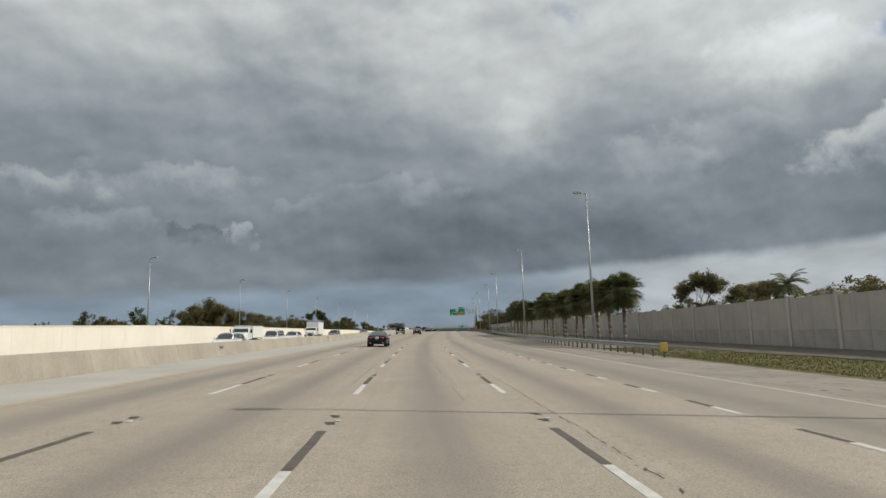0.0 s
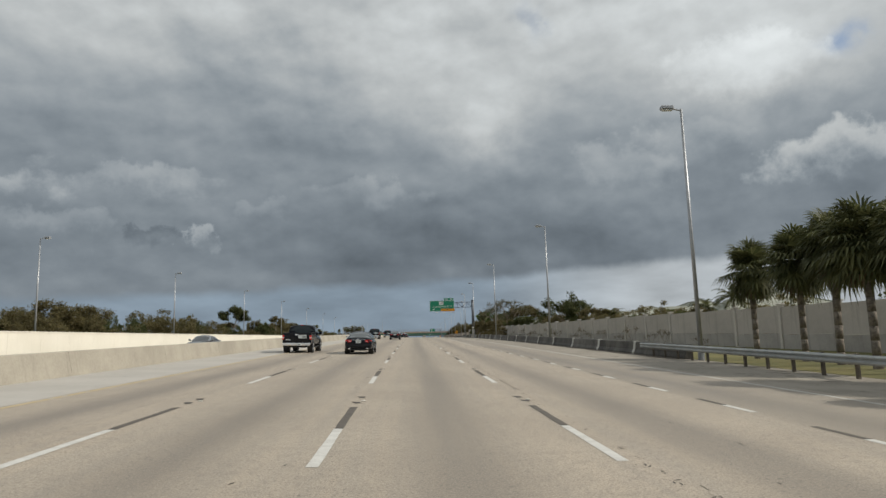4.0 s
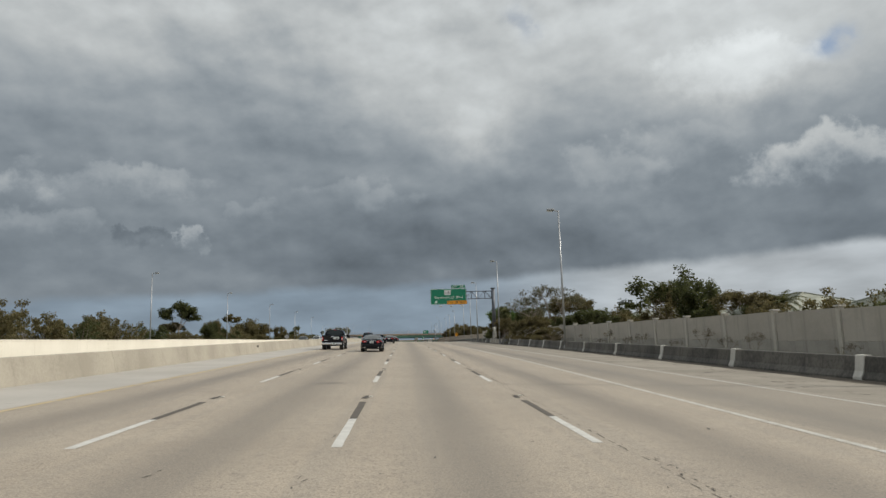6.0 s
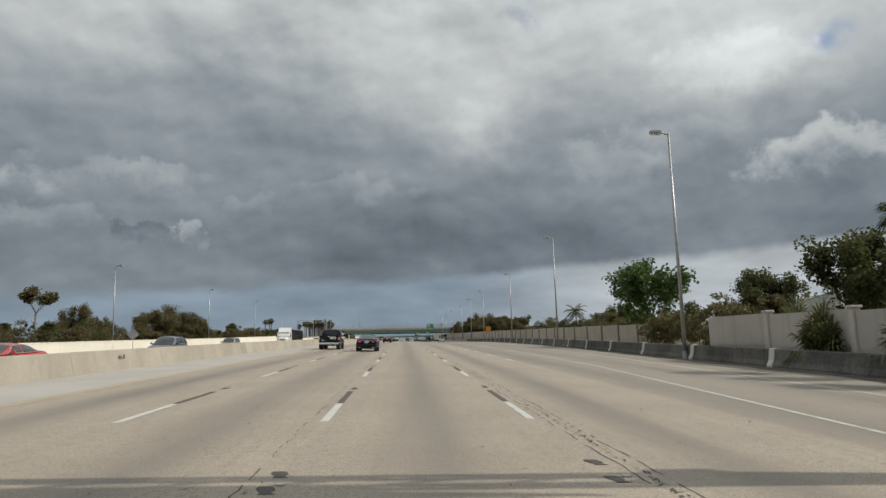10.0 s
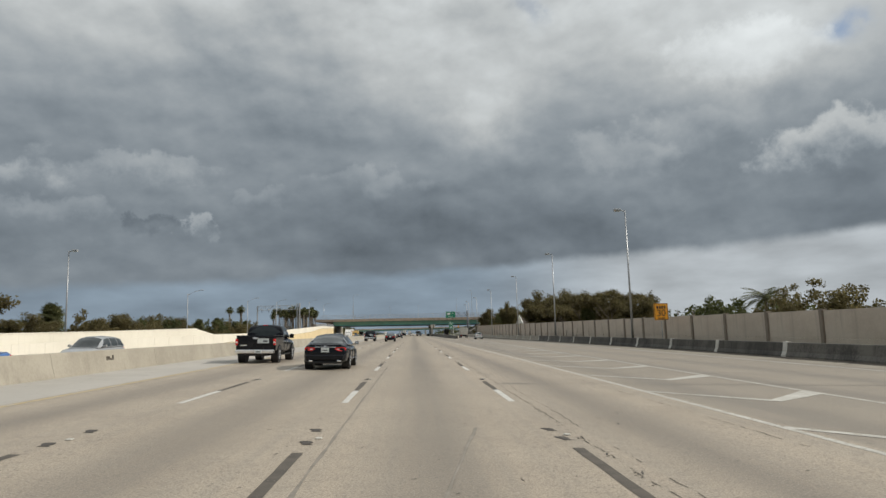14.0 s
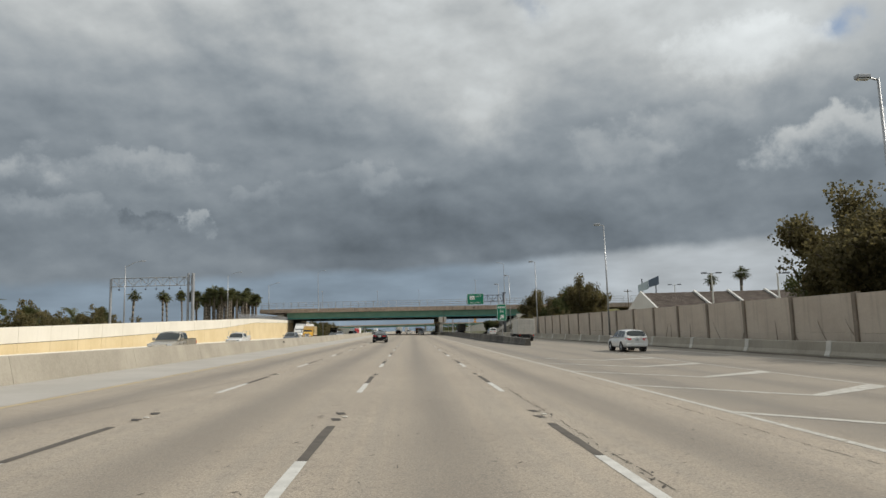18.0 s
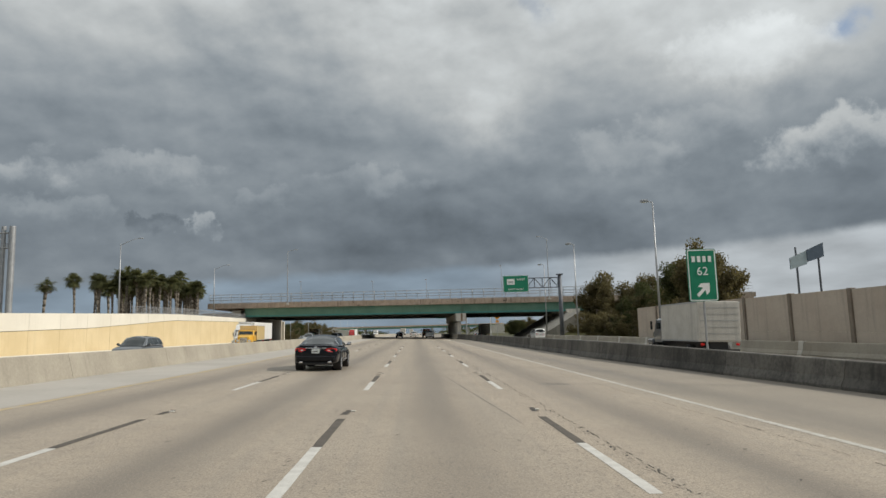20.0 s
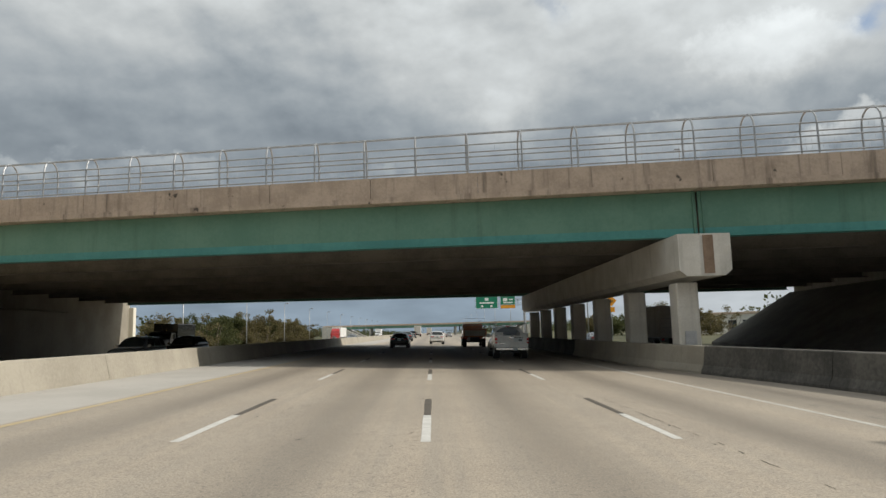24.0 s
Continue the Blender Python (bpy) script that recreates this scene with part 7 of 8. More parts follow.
def pickup(name, label, colour, body_rack=False, group="traffic"):
    t = thing(name, label, "pickup", group)
    p = PAINT[colour]
    bm = bmesh.new()
    hull(bm, [(-0.62, 0.97, 0.45, 1.30), (-0.55, 0.98, 0.45, 1.30), (0.6, 0.98, 0.44, 1.28), (1.35, 0.98, 0.44, 1.24), (2.3, 0.96, 0.46, 1.14), (2.75, 0.92, 0.48, 1.04), (2.85, 0.84, 0.5, 0.92)])
    soften(part("body", bm, p, t, smooth=True))
    for s in (-1, 1):
        slab(t, "bed_side", p, *sorted((s * 0.86, s * 0.985)), -2.72, -0.58, 0.58, 1.33, 0.06)
        slab(t, "bed_rail", TRIM_K, *sorted((s * 0.84, s * 0.99)), -2.70, -0.6, 1.35, 1.38, 0.01)
    slab(t, "bed_floor", TRIM_K, -0.86, 0.86, -2.65, -0.6, 0.62, 0.72, 0.0)
    slab(t, "tailgate", p, -0.95, 0.95, -2.80, -2.70, 0.64, 1.36, 0.03)
    slab(t, "tailgate_handle", CHROME, -0.12, 0.12, -2.825, -2.79, 1.2, 1.28, 0.01)
    dc = slab(t, "decal", PLATE, 0.10, 0.66, -2.808, -2.798, 1.00, 1.26, 0.0, "pale rectangular decal")
    slab(dc, "decal_border", TRIM_K, 0.10, 0.66, -2.811, -2.808, 1.235, 1.26, 0.0)
    slab(dc, "decal_mark", PAINT["grey"], 0.38, 0.60, -2.811, -2.808, 1.05, 1.14, 0.0)
    slab(t, "badge", CHROME, -0.75, -0.42, -2.812, -2.80, 0.86, 0.92, 0.005)
    slab(t, "rear_bumper", CHROME, -0.96, 0.96, -2.98, -2.78, 0.50, 0.68, 0.03, "chrome step bumper")
    slab(t, "number_plate", PLATE, 0.02, 0.34, -2.99, -2.975, 0.51, 0.66, 0.004, "pale number plate")
    slab(t, "plate_bar", TRIM_K, 0.08, 0.28, -2.994, -2.99, 0.565, 0.60, 0.0)
    pair(t, "tail_lamp", TAIL, 0.86, 0.99, -2.81, -2.66, 0.90, 1.22, 0.02, "red and white tail lamp")
    pair(t, "reversing_lens", PLATE, 0.875, 0.98, -2.815, -2.80, 1.00, 1.08, 0.005, "pale reversing lens")
    keys = [(-0.72, 1.26, 0.94, 1.30, 0.90), (-0.69, 1.27, 0.945, 1.60, 0.86), (-0.65, 1.28, 0.95, 1.87, 0.82), (-0.55, 1.28, 0.95, 1.93, 0.80), (0.2, 1.27, 0.955, 1.95, 0.80), (0.62, 1.26, 0.955, 1.90, 0.80), (0.95, 1.25, 0.95, 1.68, 0.82), (1.2, 1.24, 0.94, 1.46, 0.85), (1.42, 1.22, 0.91, 1.24, 0.86)]
    upper_body(t, p, keys, [(-0.56, 0.30, -0.5, 0.28), (0.39, 1.22, 0.39, 0.74)], (-0.715, -0.652), (0.68, 1.38), False)
    slab(t, "roof_lamp", TAIL, -0.12, 0.12, -0.63, -0.56, 1.89, 1.93, 0.01, "high brake lamp")
    pair(t, "mirror", p, 0.97, 1.2, 0.98, 1.10, 1.22, 1.46, 0.04)
    slab(t, "chassis", TRIM_K, -0.55, 0.55, -2.6, 2.5, 0.36, 0.60, 0.0)
    pair(t, "running_board", TRIM_K, 0.84, 1.0, -0.5, 1.2, 0.36, 0.42, 0.01)
    add_wheels(t, [(s * 0.875, y) for s in (-1, 1) for y in (-1.75, 1.9)], 0.40, 0.28, 6, lip=p)
    pair(t, "head_lamp", HEAD, 0.56, 0.90, 2.72, 2.84, 0.80, 1.02, 0.03, "clear head lamp")
    slab(t, "grille", CHROME, -0.55, 0.55, 2.80, 2.90, 0.72, 1.02, 0.03, "bright grille")
    slab(t, "front_bumper", CHROME, -0.95, 0.95, 2.80, 2.98, 0.46, 0.66, 0.03)
    for s in (-1, 1):
        for y in (-0.35, 0.35):
            slab(t, "door_handle", CHROME, *sorted((s * 0.97, s * 1.0)), y - 0.1, y + 0.1, 1.02, 1.07, 0.01)
        for y in (-0.42, 0.42, 1.2):
            slab(t, "door_seam", TRIM_K, *sorted((s * 0.975, s * 0.985)), y - 0.006, y + 0.006, 0.55, 1.1, 0.0)
    if body_rack:
        pair(t, "tool_box", PAINT["white"], 0.5, 1.0, -2.6, -0.7, 0.9, 1.55, 0.02, "white side tool box")
        for s in (-1, 1):
            bm = bmesh.new()
            for y in (-2.5, -0.7, 1.4):
                tube(bm, (s * 0.9, y, 1.5), (s * 0.9, y, 2.1), 0.025, 0.025, 5)
            tube(bm, (s * 0.9, -2.5, 2.1), (s * 0.9, 1.4, 2.1), 0.025, 0.025, 5)
            part("ladder_rack", bm, STEEL, t)
    return t


def truck_cab(t, colour, y0, H=2.6, nose=1.3, W=1.2, sleeper=False):
    """A conventional truck cab with a bonnet; y0 is the back of the cab."""
    p = PAINT[colour]
    L = 2.3 if sleeper else 1.4
    z0 = 0.95
    bm = bmesh.new()
    loft(bm, [[(W, y, z0), (W, y, H * f), (W * 0.86, y, H * f + 0.12), (-W * 0.86, y, H * f + 0.12), (-W, y, H * f), (-W, y, z0)] for y, f in ((y0, 1.0), (y0 + L - 0.35, 1.0), (y0 + L, 0.70))])
    part("cab", bm, p, t)
    bm = bmesh.new()
    yb = y0 + L
    loft(bm, [[(w, y, 0.75), (w, y, z), (w * 0.8, y, z + 0.1), (-w * 0.8, y, z + 0.1), (-w, y, z), (-w, y, 0.75)] for y, w, z in ((yb, 1.0, 1.75), (yb + nose * 0.6, 0.92, 1.6), (yb + nose, 0.80, 1.42))])
    part("bonnet", bm, p, t)
    bm = bmesh.new()
    loft(bm, [[(W * 0.9, yb - 0.02, 1.82), (-W * 0.9, yb - 0.02, 1.82), (-W * 0.9, yb + 0.02, 1.80), (W * 0.9, yb + 0.02, 1.80)], [(W * 0.84, yb - 0.30, H - 0.03), (-W * 0.84, yb - 0.30, H - 0.03), (-W * 0.84, yb - 0.26, H - 0.05), (W * 0.84, yb - 0.26, H - 0.05)]])
    part("windscreen", bm, GLASS_D, t, "dark windscreen")
    pair(t, "side_window", GLASS_D, W - 0.01, W + 0.012, yb - 1.2, yb - 0.42, 1.8, H - 0.15, 0.0)
    slab(t, "grille", CHROME, -0.5, 0.5, yb + nose - 0.02, yb + nose + 0.05, 0.75, 1.4, 0.02, "chrome grille")
    for k in range(5):
        slab(t, "grille_bar", TRIM_K, -0.44, 0.44, yb + nose + 0.05, yb + nose + 0.056, 0.8 + k * 0.12, 0.86 + k * 0.12, 0.0)
    slab(t, "bumper", CHROME, -1.15, 1.15, yb + nose - 0.1, yb + nose + 0.16, 0.42, 0.75, 0.04)
    pair(t, "head_lamp", HEAD, 0.6, 0.95, yb + nose - 0.1, yb + nose + 0.02, 0.9, 1.15, 0.03)
    pair(t, "fender", p, 0.85, 1.2, yb + 0.15, yb + nose - 0.05, 0.8, 1.15, 0.08)
    pair(t, "mirror", TRIM_K, 1.32, 1.45, yb - 0.3, yb - 0.2, 1.75, 2.3, 0.02)
    if sleeper:
        bm = bmesh.new()
        loft(bm, [[(W * 0.95, y, H), (W * 0.9, y, z), (-W * 0.9, y, z), (-W * 0.95, y, H)] for y, z in ((y0, 3.75), (y0 + 1.2, 3.6), (y0 + L - 0.5, H + 0.15))])
        part("roof_fairing", bm, p, t)
        pair(t, "fuel_tank", CHROME, 0.7, 1.15, y0 - 0.4, y0 + 1.0, 0.5, 0.95, 0.1)
    add_wheels(t, [(s * 1.0, yb + nose * 0.55) for s in (-1, 1)], 0.5, 0.3, 8, False)


def box_truck(name, label, cab, body, L=6.0, H=3.4, flat_nose=False):
    t = thing(name, label, "truck", "traffic")
    slab(t, "cargo_box", body if not isinstance(body, str) else PAINT[body], -1.22, 1.22, -L / 2 - 1.0, L / 2 - 1.0, 1.05, H, 0.03)
    for s in (-1, 1):
        for z in (1.06, H - 0.08):
            slab(t, "edge_rail", STEEL, *sorted((s * 1.215, s * 1.24)), -L / 2 - 1.0, L / 2 - 1.0, z, z + 0.08, 0.0)
    slab(t, "rear_door", CONC_P, -1.08, 1.08, -L / 2 - 1.02, -L / 2 - 0.99, 1.15, H - 0.15, 0.0, "grey rear door")
    for k in range(5):
        slab(t, "door_rib", STEEL, -1.08, 1.08, -L / 2 - 1.03, -L / 2 - 1.02, 1.5 + k * 0.36, 1.52 + k * 0.36, 0.0)
    pair(t, "tail_lamp", TAIL, 0.9, 1.1, -L / 2 - 1.05, -L / 2 - 1.0, 0.85, 0.98, 0.01)
    slab(t, "rear_bumper", TRIM_K, -1.1, 1.1, -L / 2 - 1.04, -L / 2 - 0.9, 0.5, 0.65, 0.01)
    slab(t, "chassis", TRIM_K, -0.5, 0.5, -L / 2 - 0.9, L / 2 + 1.2, 0.65, 1.04, 0.0)
    truck_cab(t, cab, L / 2 - 0.85, 2.35, 0.55 if flat_nose else 1.1, 1.1)
    add_wheels(t, [(s * 1.0, -L / 2 + 0.6) for s in (-1, 1)], 0.46, 0.4, 8, False)
    return t


def semi(name, label, cab, trailer="box", stripe=None):
    t = thing(name, label, "truck", "traffic")
    truck_cab(t, cab, 5.6, 2.75, 1.5, 1.25, True)
    slab(t, "chassis", TRIM_K, -0.5, 0.5, -7.6, 8.0, 0.75, 1.1, 0.0)
    if trailer == "box":
        slab(t, "trailer", BOXW, -1.3, 1.3, -8.6, 5.0, 1.15, 4.05, 0.04, "white box trailer")
        for s in (-1, 1):
            for k in range(18):
                slab(t, "side_rib", BOXW, *sorted((s * 1.3, s * 1.31)), -8.4 + k * 0.77, -8.37 + k * 0.77, 1.25, 3.95, 0.0)
            slab(t, "skirt_rail", STEEL, *sorted((s * 1.28, s * 1.32)), -8.6, 5.0, 1.12, 1.22, 0.0)
            if stripe:
                for k in range(6):
                    slab(t, "sign_mark", PAINT[stripe], *sorted((s * 1.312, s * 1.318)), 1.8 + k * 0.42, 2.1 + k * 0.42, 3.0, 3.5, 0.0, "coloured lettering-size mark")
        slab(t, "rear_door", CONC_P, -1.22, 1.22, -8.63, -8.6, 1.25, 3.95, 0.0)
        slab(t, "reefer_unit", CONC_P, -0.9, 0.9, 5.0, 5.35, 2.2, 3.9, 0.05)
    elif trailer == "bin":
        slab(t, "open_bin", TRIM_K, -1.25, 1.25, -8.4, 4.8, 1.2, 3.3, 0.04, "black open-top bin")
        for s in (-1, 1):
            for k in range(14):
                slab(t, "bin_rib", TRIM_K, *sorted((s * 1.25, s * 1.33)), -8.2 + k * 0.98, -8.08 + k * 0.98, 1.2, 3.3, 0.0)
            slab(t, "top_rail", STEEL_D, *sorted((s * 1.2, s * 1.36)), -8.4, 4.8, 3.22, 3.36, 0.01)
    add_wheels(t, [(s * 1.0, y) for s in (-1, 1) for y in (-7.2, -5.9, 4.6, 5.9)], 0.5, 0.45, 8, False)
    pair(t, "tail_lamp", TAIL, 0.9, 1.2, -8.66, -8.6, 0.95, 1.1, 0.01)
    slab(t, "under_ride_bar", TRIM_K, -1.1, 1.1, -8.5, -8.4, 0.45, 0.55, 0.0)
    return t


def park(t, s, u, away=True):
    t.matrix_world = M(s, u, 0.0, 0.0 if away else 180.0) @ Matrix.Rotation(float(np.interp(s, LINE_S, LINE_G)) * (1 if away else -1), 4, "X") @ Matrix.Rotation(math.atan(CROSS) * (1 if away else -0.9) * (1 if u > -12 else -0.9 if away else 1), 4, "Y")
    return t


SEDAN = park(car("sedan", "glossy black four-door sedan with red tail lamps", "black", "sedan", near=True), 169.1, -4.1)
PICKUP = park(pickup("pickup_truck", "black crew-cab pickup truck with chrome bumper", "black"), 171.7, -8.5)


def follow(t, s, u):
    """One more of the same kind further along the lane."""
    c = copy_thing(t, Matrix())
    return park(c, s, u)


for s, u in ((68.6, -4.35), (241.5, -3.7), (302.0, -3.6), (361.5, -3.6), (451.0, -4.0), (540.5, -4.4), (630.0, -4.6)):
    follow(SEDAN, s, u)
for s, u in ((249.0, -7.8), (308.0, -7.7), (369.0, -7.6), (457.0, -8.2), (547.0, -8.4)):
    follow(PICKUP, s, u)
VEHICLES = [
    (lambda: box_truck('utility_truck', 'white utility truck with boxed body', 'white', BOXW, 5.0, 2.7), 93.5, -24, False),
    (lambda: car('suv', 'white SUV in the opposing lanes', 'white', 'suv'), 101.0, -19.5, False),
    (lambda: car('suv', 'white SUV in the opposing lanes', 'white', 'suv'), 70.6, -19.5, False),
    (lambda: car('suv', 'dark SUV in the opposing lanes', 'grey', 'suv'), 88.9, -24, False),
    (lambda: car('van', 'white passenger van in the opposing lanes', 'white', 'van'), 102.0, -22.5, False),
    (lambda: box_truck('box_truck', 'white box truck with refrigeration unit', 'white', BOXW, 5.5, 3.5, True), 140.2, -24, False),
    (lambda: car('suv', 'dark SUV in the opposing lanes', 'grey', 'suv'), 138.1, -19.5, False),
    (lambda: car('sedan', 'grey sedan in the opposing lanes', 'grey', 'sedan'), 184.3, -19.5, False),
    (lambda: car('suv', 'white SUV in the opposing lanes', 'white', 'suv'), 324.5, -19.5, False),
    (lambda: pickup('pickup_truck', 'dark pickup truck in the opposing lanes', 'grey'), 335.9, -24, False),
    (lambda: car('sedan', 'red sedan in the opposing lanes', 'red', 'sedan'), 334.5, -19.5, False),
    (lambda: car('suv', 'dark SUV in the opposing lanes', 'grey', 'suv'), 356.8, -19.5, False),
    (lambda: car('suv', 'tan SUV in the opposing lanes', 'tan', 'suv'), 393.7, -24, False),
    (lambda: semi('semi_truck', 'white semi truck hauling a black open bin', 'white', 'bin'), 441.8, -24, False),
    (lambda: car('sedan', 'bright blue sedan in the opposing lanes', 'blue', 'sedan'), 449.5, -19.5, False),
    (lambda: car('suv', 'silver SUV in the opposing lanes', 'silver', 'suv'), 461.5, -19.5, False),
    (lambda: car('suv', 'dark SUV in the opposing lanes', 'grey', 'suv'), 513.3, -19.5, False),
    (lambda: car('suv', 'white SUV in the opposing lanes', 'white', 'suv'), 533.6, -24, False),
    (lambda: pickup('pickup_truck', 'tan pickup truck in the opposing lanes', 'tan'), 594.1, -19.5, False),
    (lambda: pickup('pickup_truck', 'white work pickup with tool boxes and ladder rack', 'white', True), 629.8, -23.5, False),
    (lambda: car('suv', 'dark grey SUV in the opposing lanes', 'grey', 'suv'), 646.4, -19.5, False),
    (lambda: box_truck('box_truck', 'yellow box truck with a pale orange cargo body', 'yellow', 'cream', 4.6, 3.1), 695.5, -24, False),
    (lambda: semi('semi_truck', 'white semi truck with a long white box trailer', 'white', 'box', 'orange'), 715.7, -28.5, False),
    (lambda: car('suv', 'silver SUV near the overpass', 'silver', 'suv'), 719.2, -19.5, False),
    (lambda: car('sedan', 'dark sedan under the overpass', 'grey', 'sedan'), 740.8, -24, False),
    (lambda: car('suv', 'black SUV beyond the overpass', 'black', 'suv'), 768.1, -20, False),
    (lambda: car('van', 'white van on the exit ramp', 'white', 'van'), 719.1, 21.5, True),
    (lambda: car('suv', 'white SUV in the exit lane', 'white', 'suv'), 592.0, 16.6, True),
    (lambda: box_truck('box_truck', 'grey box truck far ahead in the exit lane', 'grey', CONC_P, 5.5, 3.3), 640.0, 16.4, True),
    (lambda: car('sedan', 'black sedan driving on beyond the overpass', 'black', 'sedan'), 785, -5.0, True),
    (lambda: car('suv', 'white SUV in the middle lane far ahead', 'white', 'suv'), 806, -1.2, True),
    (lambda: pickup('service_truck', 'white service truck with amber roof lamps', 'white', True), 760.5, 2.9, True),
    (lambda: box_truck('service_truck', 'orange flatbed recovery truck ahead of the service truck', 'orange', 'orange', 4.0, 1.9), 790, 2.6, True),
    (lambda: car('suv', 'dark SUV far ahead', 'grey', 'suv'), 835, -6.2, True),
    (lambda: pickup('pickup_truck', 'dark pickup far ahead', 'black'), 905, -7.4, True),
    (lambda: box_truck('box_truck', 'white box truck far ahead', 'white', BOXW, 6.5, 3.8), 960, -7.2, True),
    (lambda: car('suv', 'silver SUV far ahead', 'silver', 'suv'), 940, 3.6, True),
    (lambda: car('sedan', 'white sedan far ahead', 'white', 'sedan'), 985, 0.2, True),
    (lambda: semi('semi_truck', 'red semi truck with a white trailer coming from afar', 'red', 'box'), 925, -31, False),
    (lambda: box_truck('box_truck', 'white box truck coming from afar', 'white', BOXW, 6.0, 3.6), 990, -24, False),
    (lambda: car('suv', 'white SUV coming from afar', 'white', 'suv'), 900, -24, False),
    (lambda: car('sedan', 'dark sedan coming from afar', 'grey', 'sedan'), 870, -20, False),
    (lambda: car('suv', 'silver SUV coming from afar', 'silver', 'suv'), 1060, -20, False),
    (lambda: box_truck('box_truck', 'grey box truck on the ramp under the overpass', 'grey', CONC_P, 6.0, 3.6), 775, 17.5, True),
    (lambda: car('sedan', 'grey sedan on the ramp', 'grey', 'sedan'), 800, 18, True),
    (lambda: box_truck('dark_truck', 'dark recovery truck under the overpass', 'grey', 'black', 5.0, 3.3), 788, -29, False),
    (lambda: car('suv', 'grey SUV under the overpass', 'grey', 'suv'), 760, -20, False),
    (lambda: car('suv', 'white SUV far ahead on the road', 'white', 'suv'), 1060, 3.6, True),
    (lambda: semi('semi_truck', 'white semi truck far ahead', 'white', 'box'), 1090, -3.7, True),
]
for make, s, u, away in VEHICLES:
    park(make(), s, u, away)


# ---- houses behind the first wall ----
ROOF_T = surface("grey_green_roof_tile", (0.20, 0.21, 0.17), (0.33, 0.335, 0.28), 0.8, 0.85, 0.5, 5.0, vary=0.12)
STUCCO = surface("cream_stucco", (0.52, 0.49, 0.41), (0.62, 0.585, 0.50), 0.5, 0.9, 0.3, 9.0)
ROOF_BR = surface("brown_shingle_roof", (0.075, 0.058, 0.048), (0.13, 0.105, 0.088), 0.9, 0.9, 0.5, 6.0, vary=0.15)
WHITE_W = surface("white_painted_wall", (0.62, 0.61, 0.57), (0.72, 0.71, 0.67), 0.5, 0.85, 0.2, 8.0)
DARK_GL = gloss("dark_window_glass", (0.02, 0.025, 0.03), 0.08)


def hip_roof(bm, w, d, z0, rise, over=0.6, ridge=None):
    """A hipped roof with thick eaves over a plan w by d."""
    x, y = w / 2 + over, d / 2 + over
    rl = max(0.2, (w - d) / 2 if w > d else 0.2) if ridge is None else ridge
    lo = [bm.verts.new(c) for c in ((-x, -y, z0), (x, -y, z0), (x, y, z0), (-x, y, z0))]
    ed = [bm.verts.new(c) for c in ((-x, -y, z0 + 0.18), (x, -y, z0 + 0.18), (x, y, z0 + 0.18), (-x, y, z0 + 0.18))]
    r0, r1 = bm.verts.new((-rl, 0, z0 + rise)), bm.verts.new((rl, 0, z0 + rise))
    bm.faces.new(lo[::-1])
    for i in range(4):
        bm.faces.new((lo[i], lo[(i + 1) % 4], ed[(i + 1) % 4], ed[i]))
    bm.faces.new((ed[0], ed[1], r1, r0))
    bm.faces.new((ed[1], ed[2], r1))
    bm.faces.new((ed[2], ed[3], r0, r1))
    bm.faces.new((ed[3], ed[0], r0))
    return x, y, rl


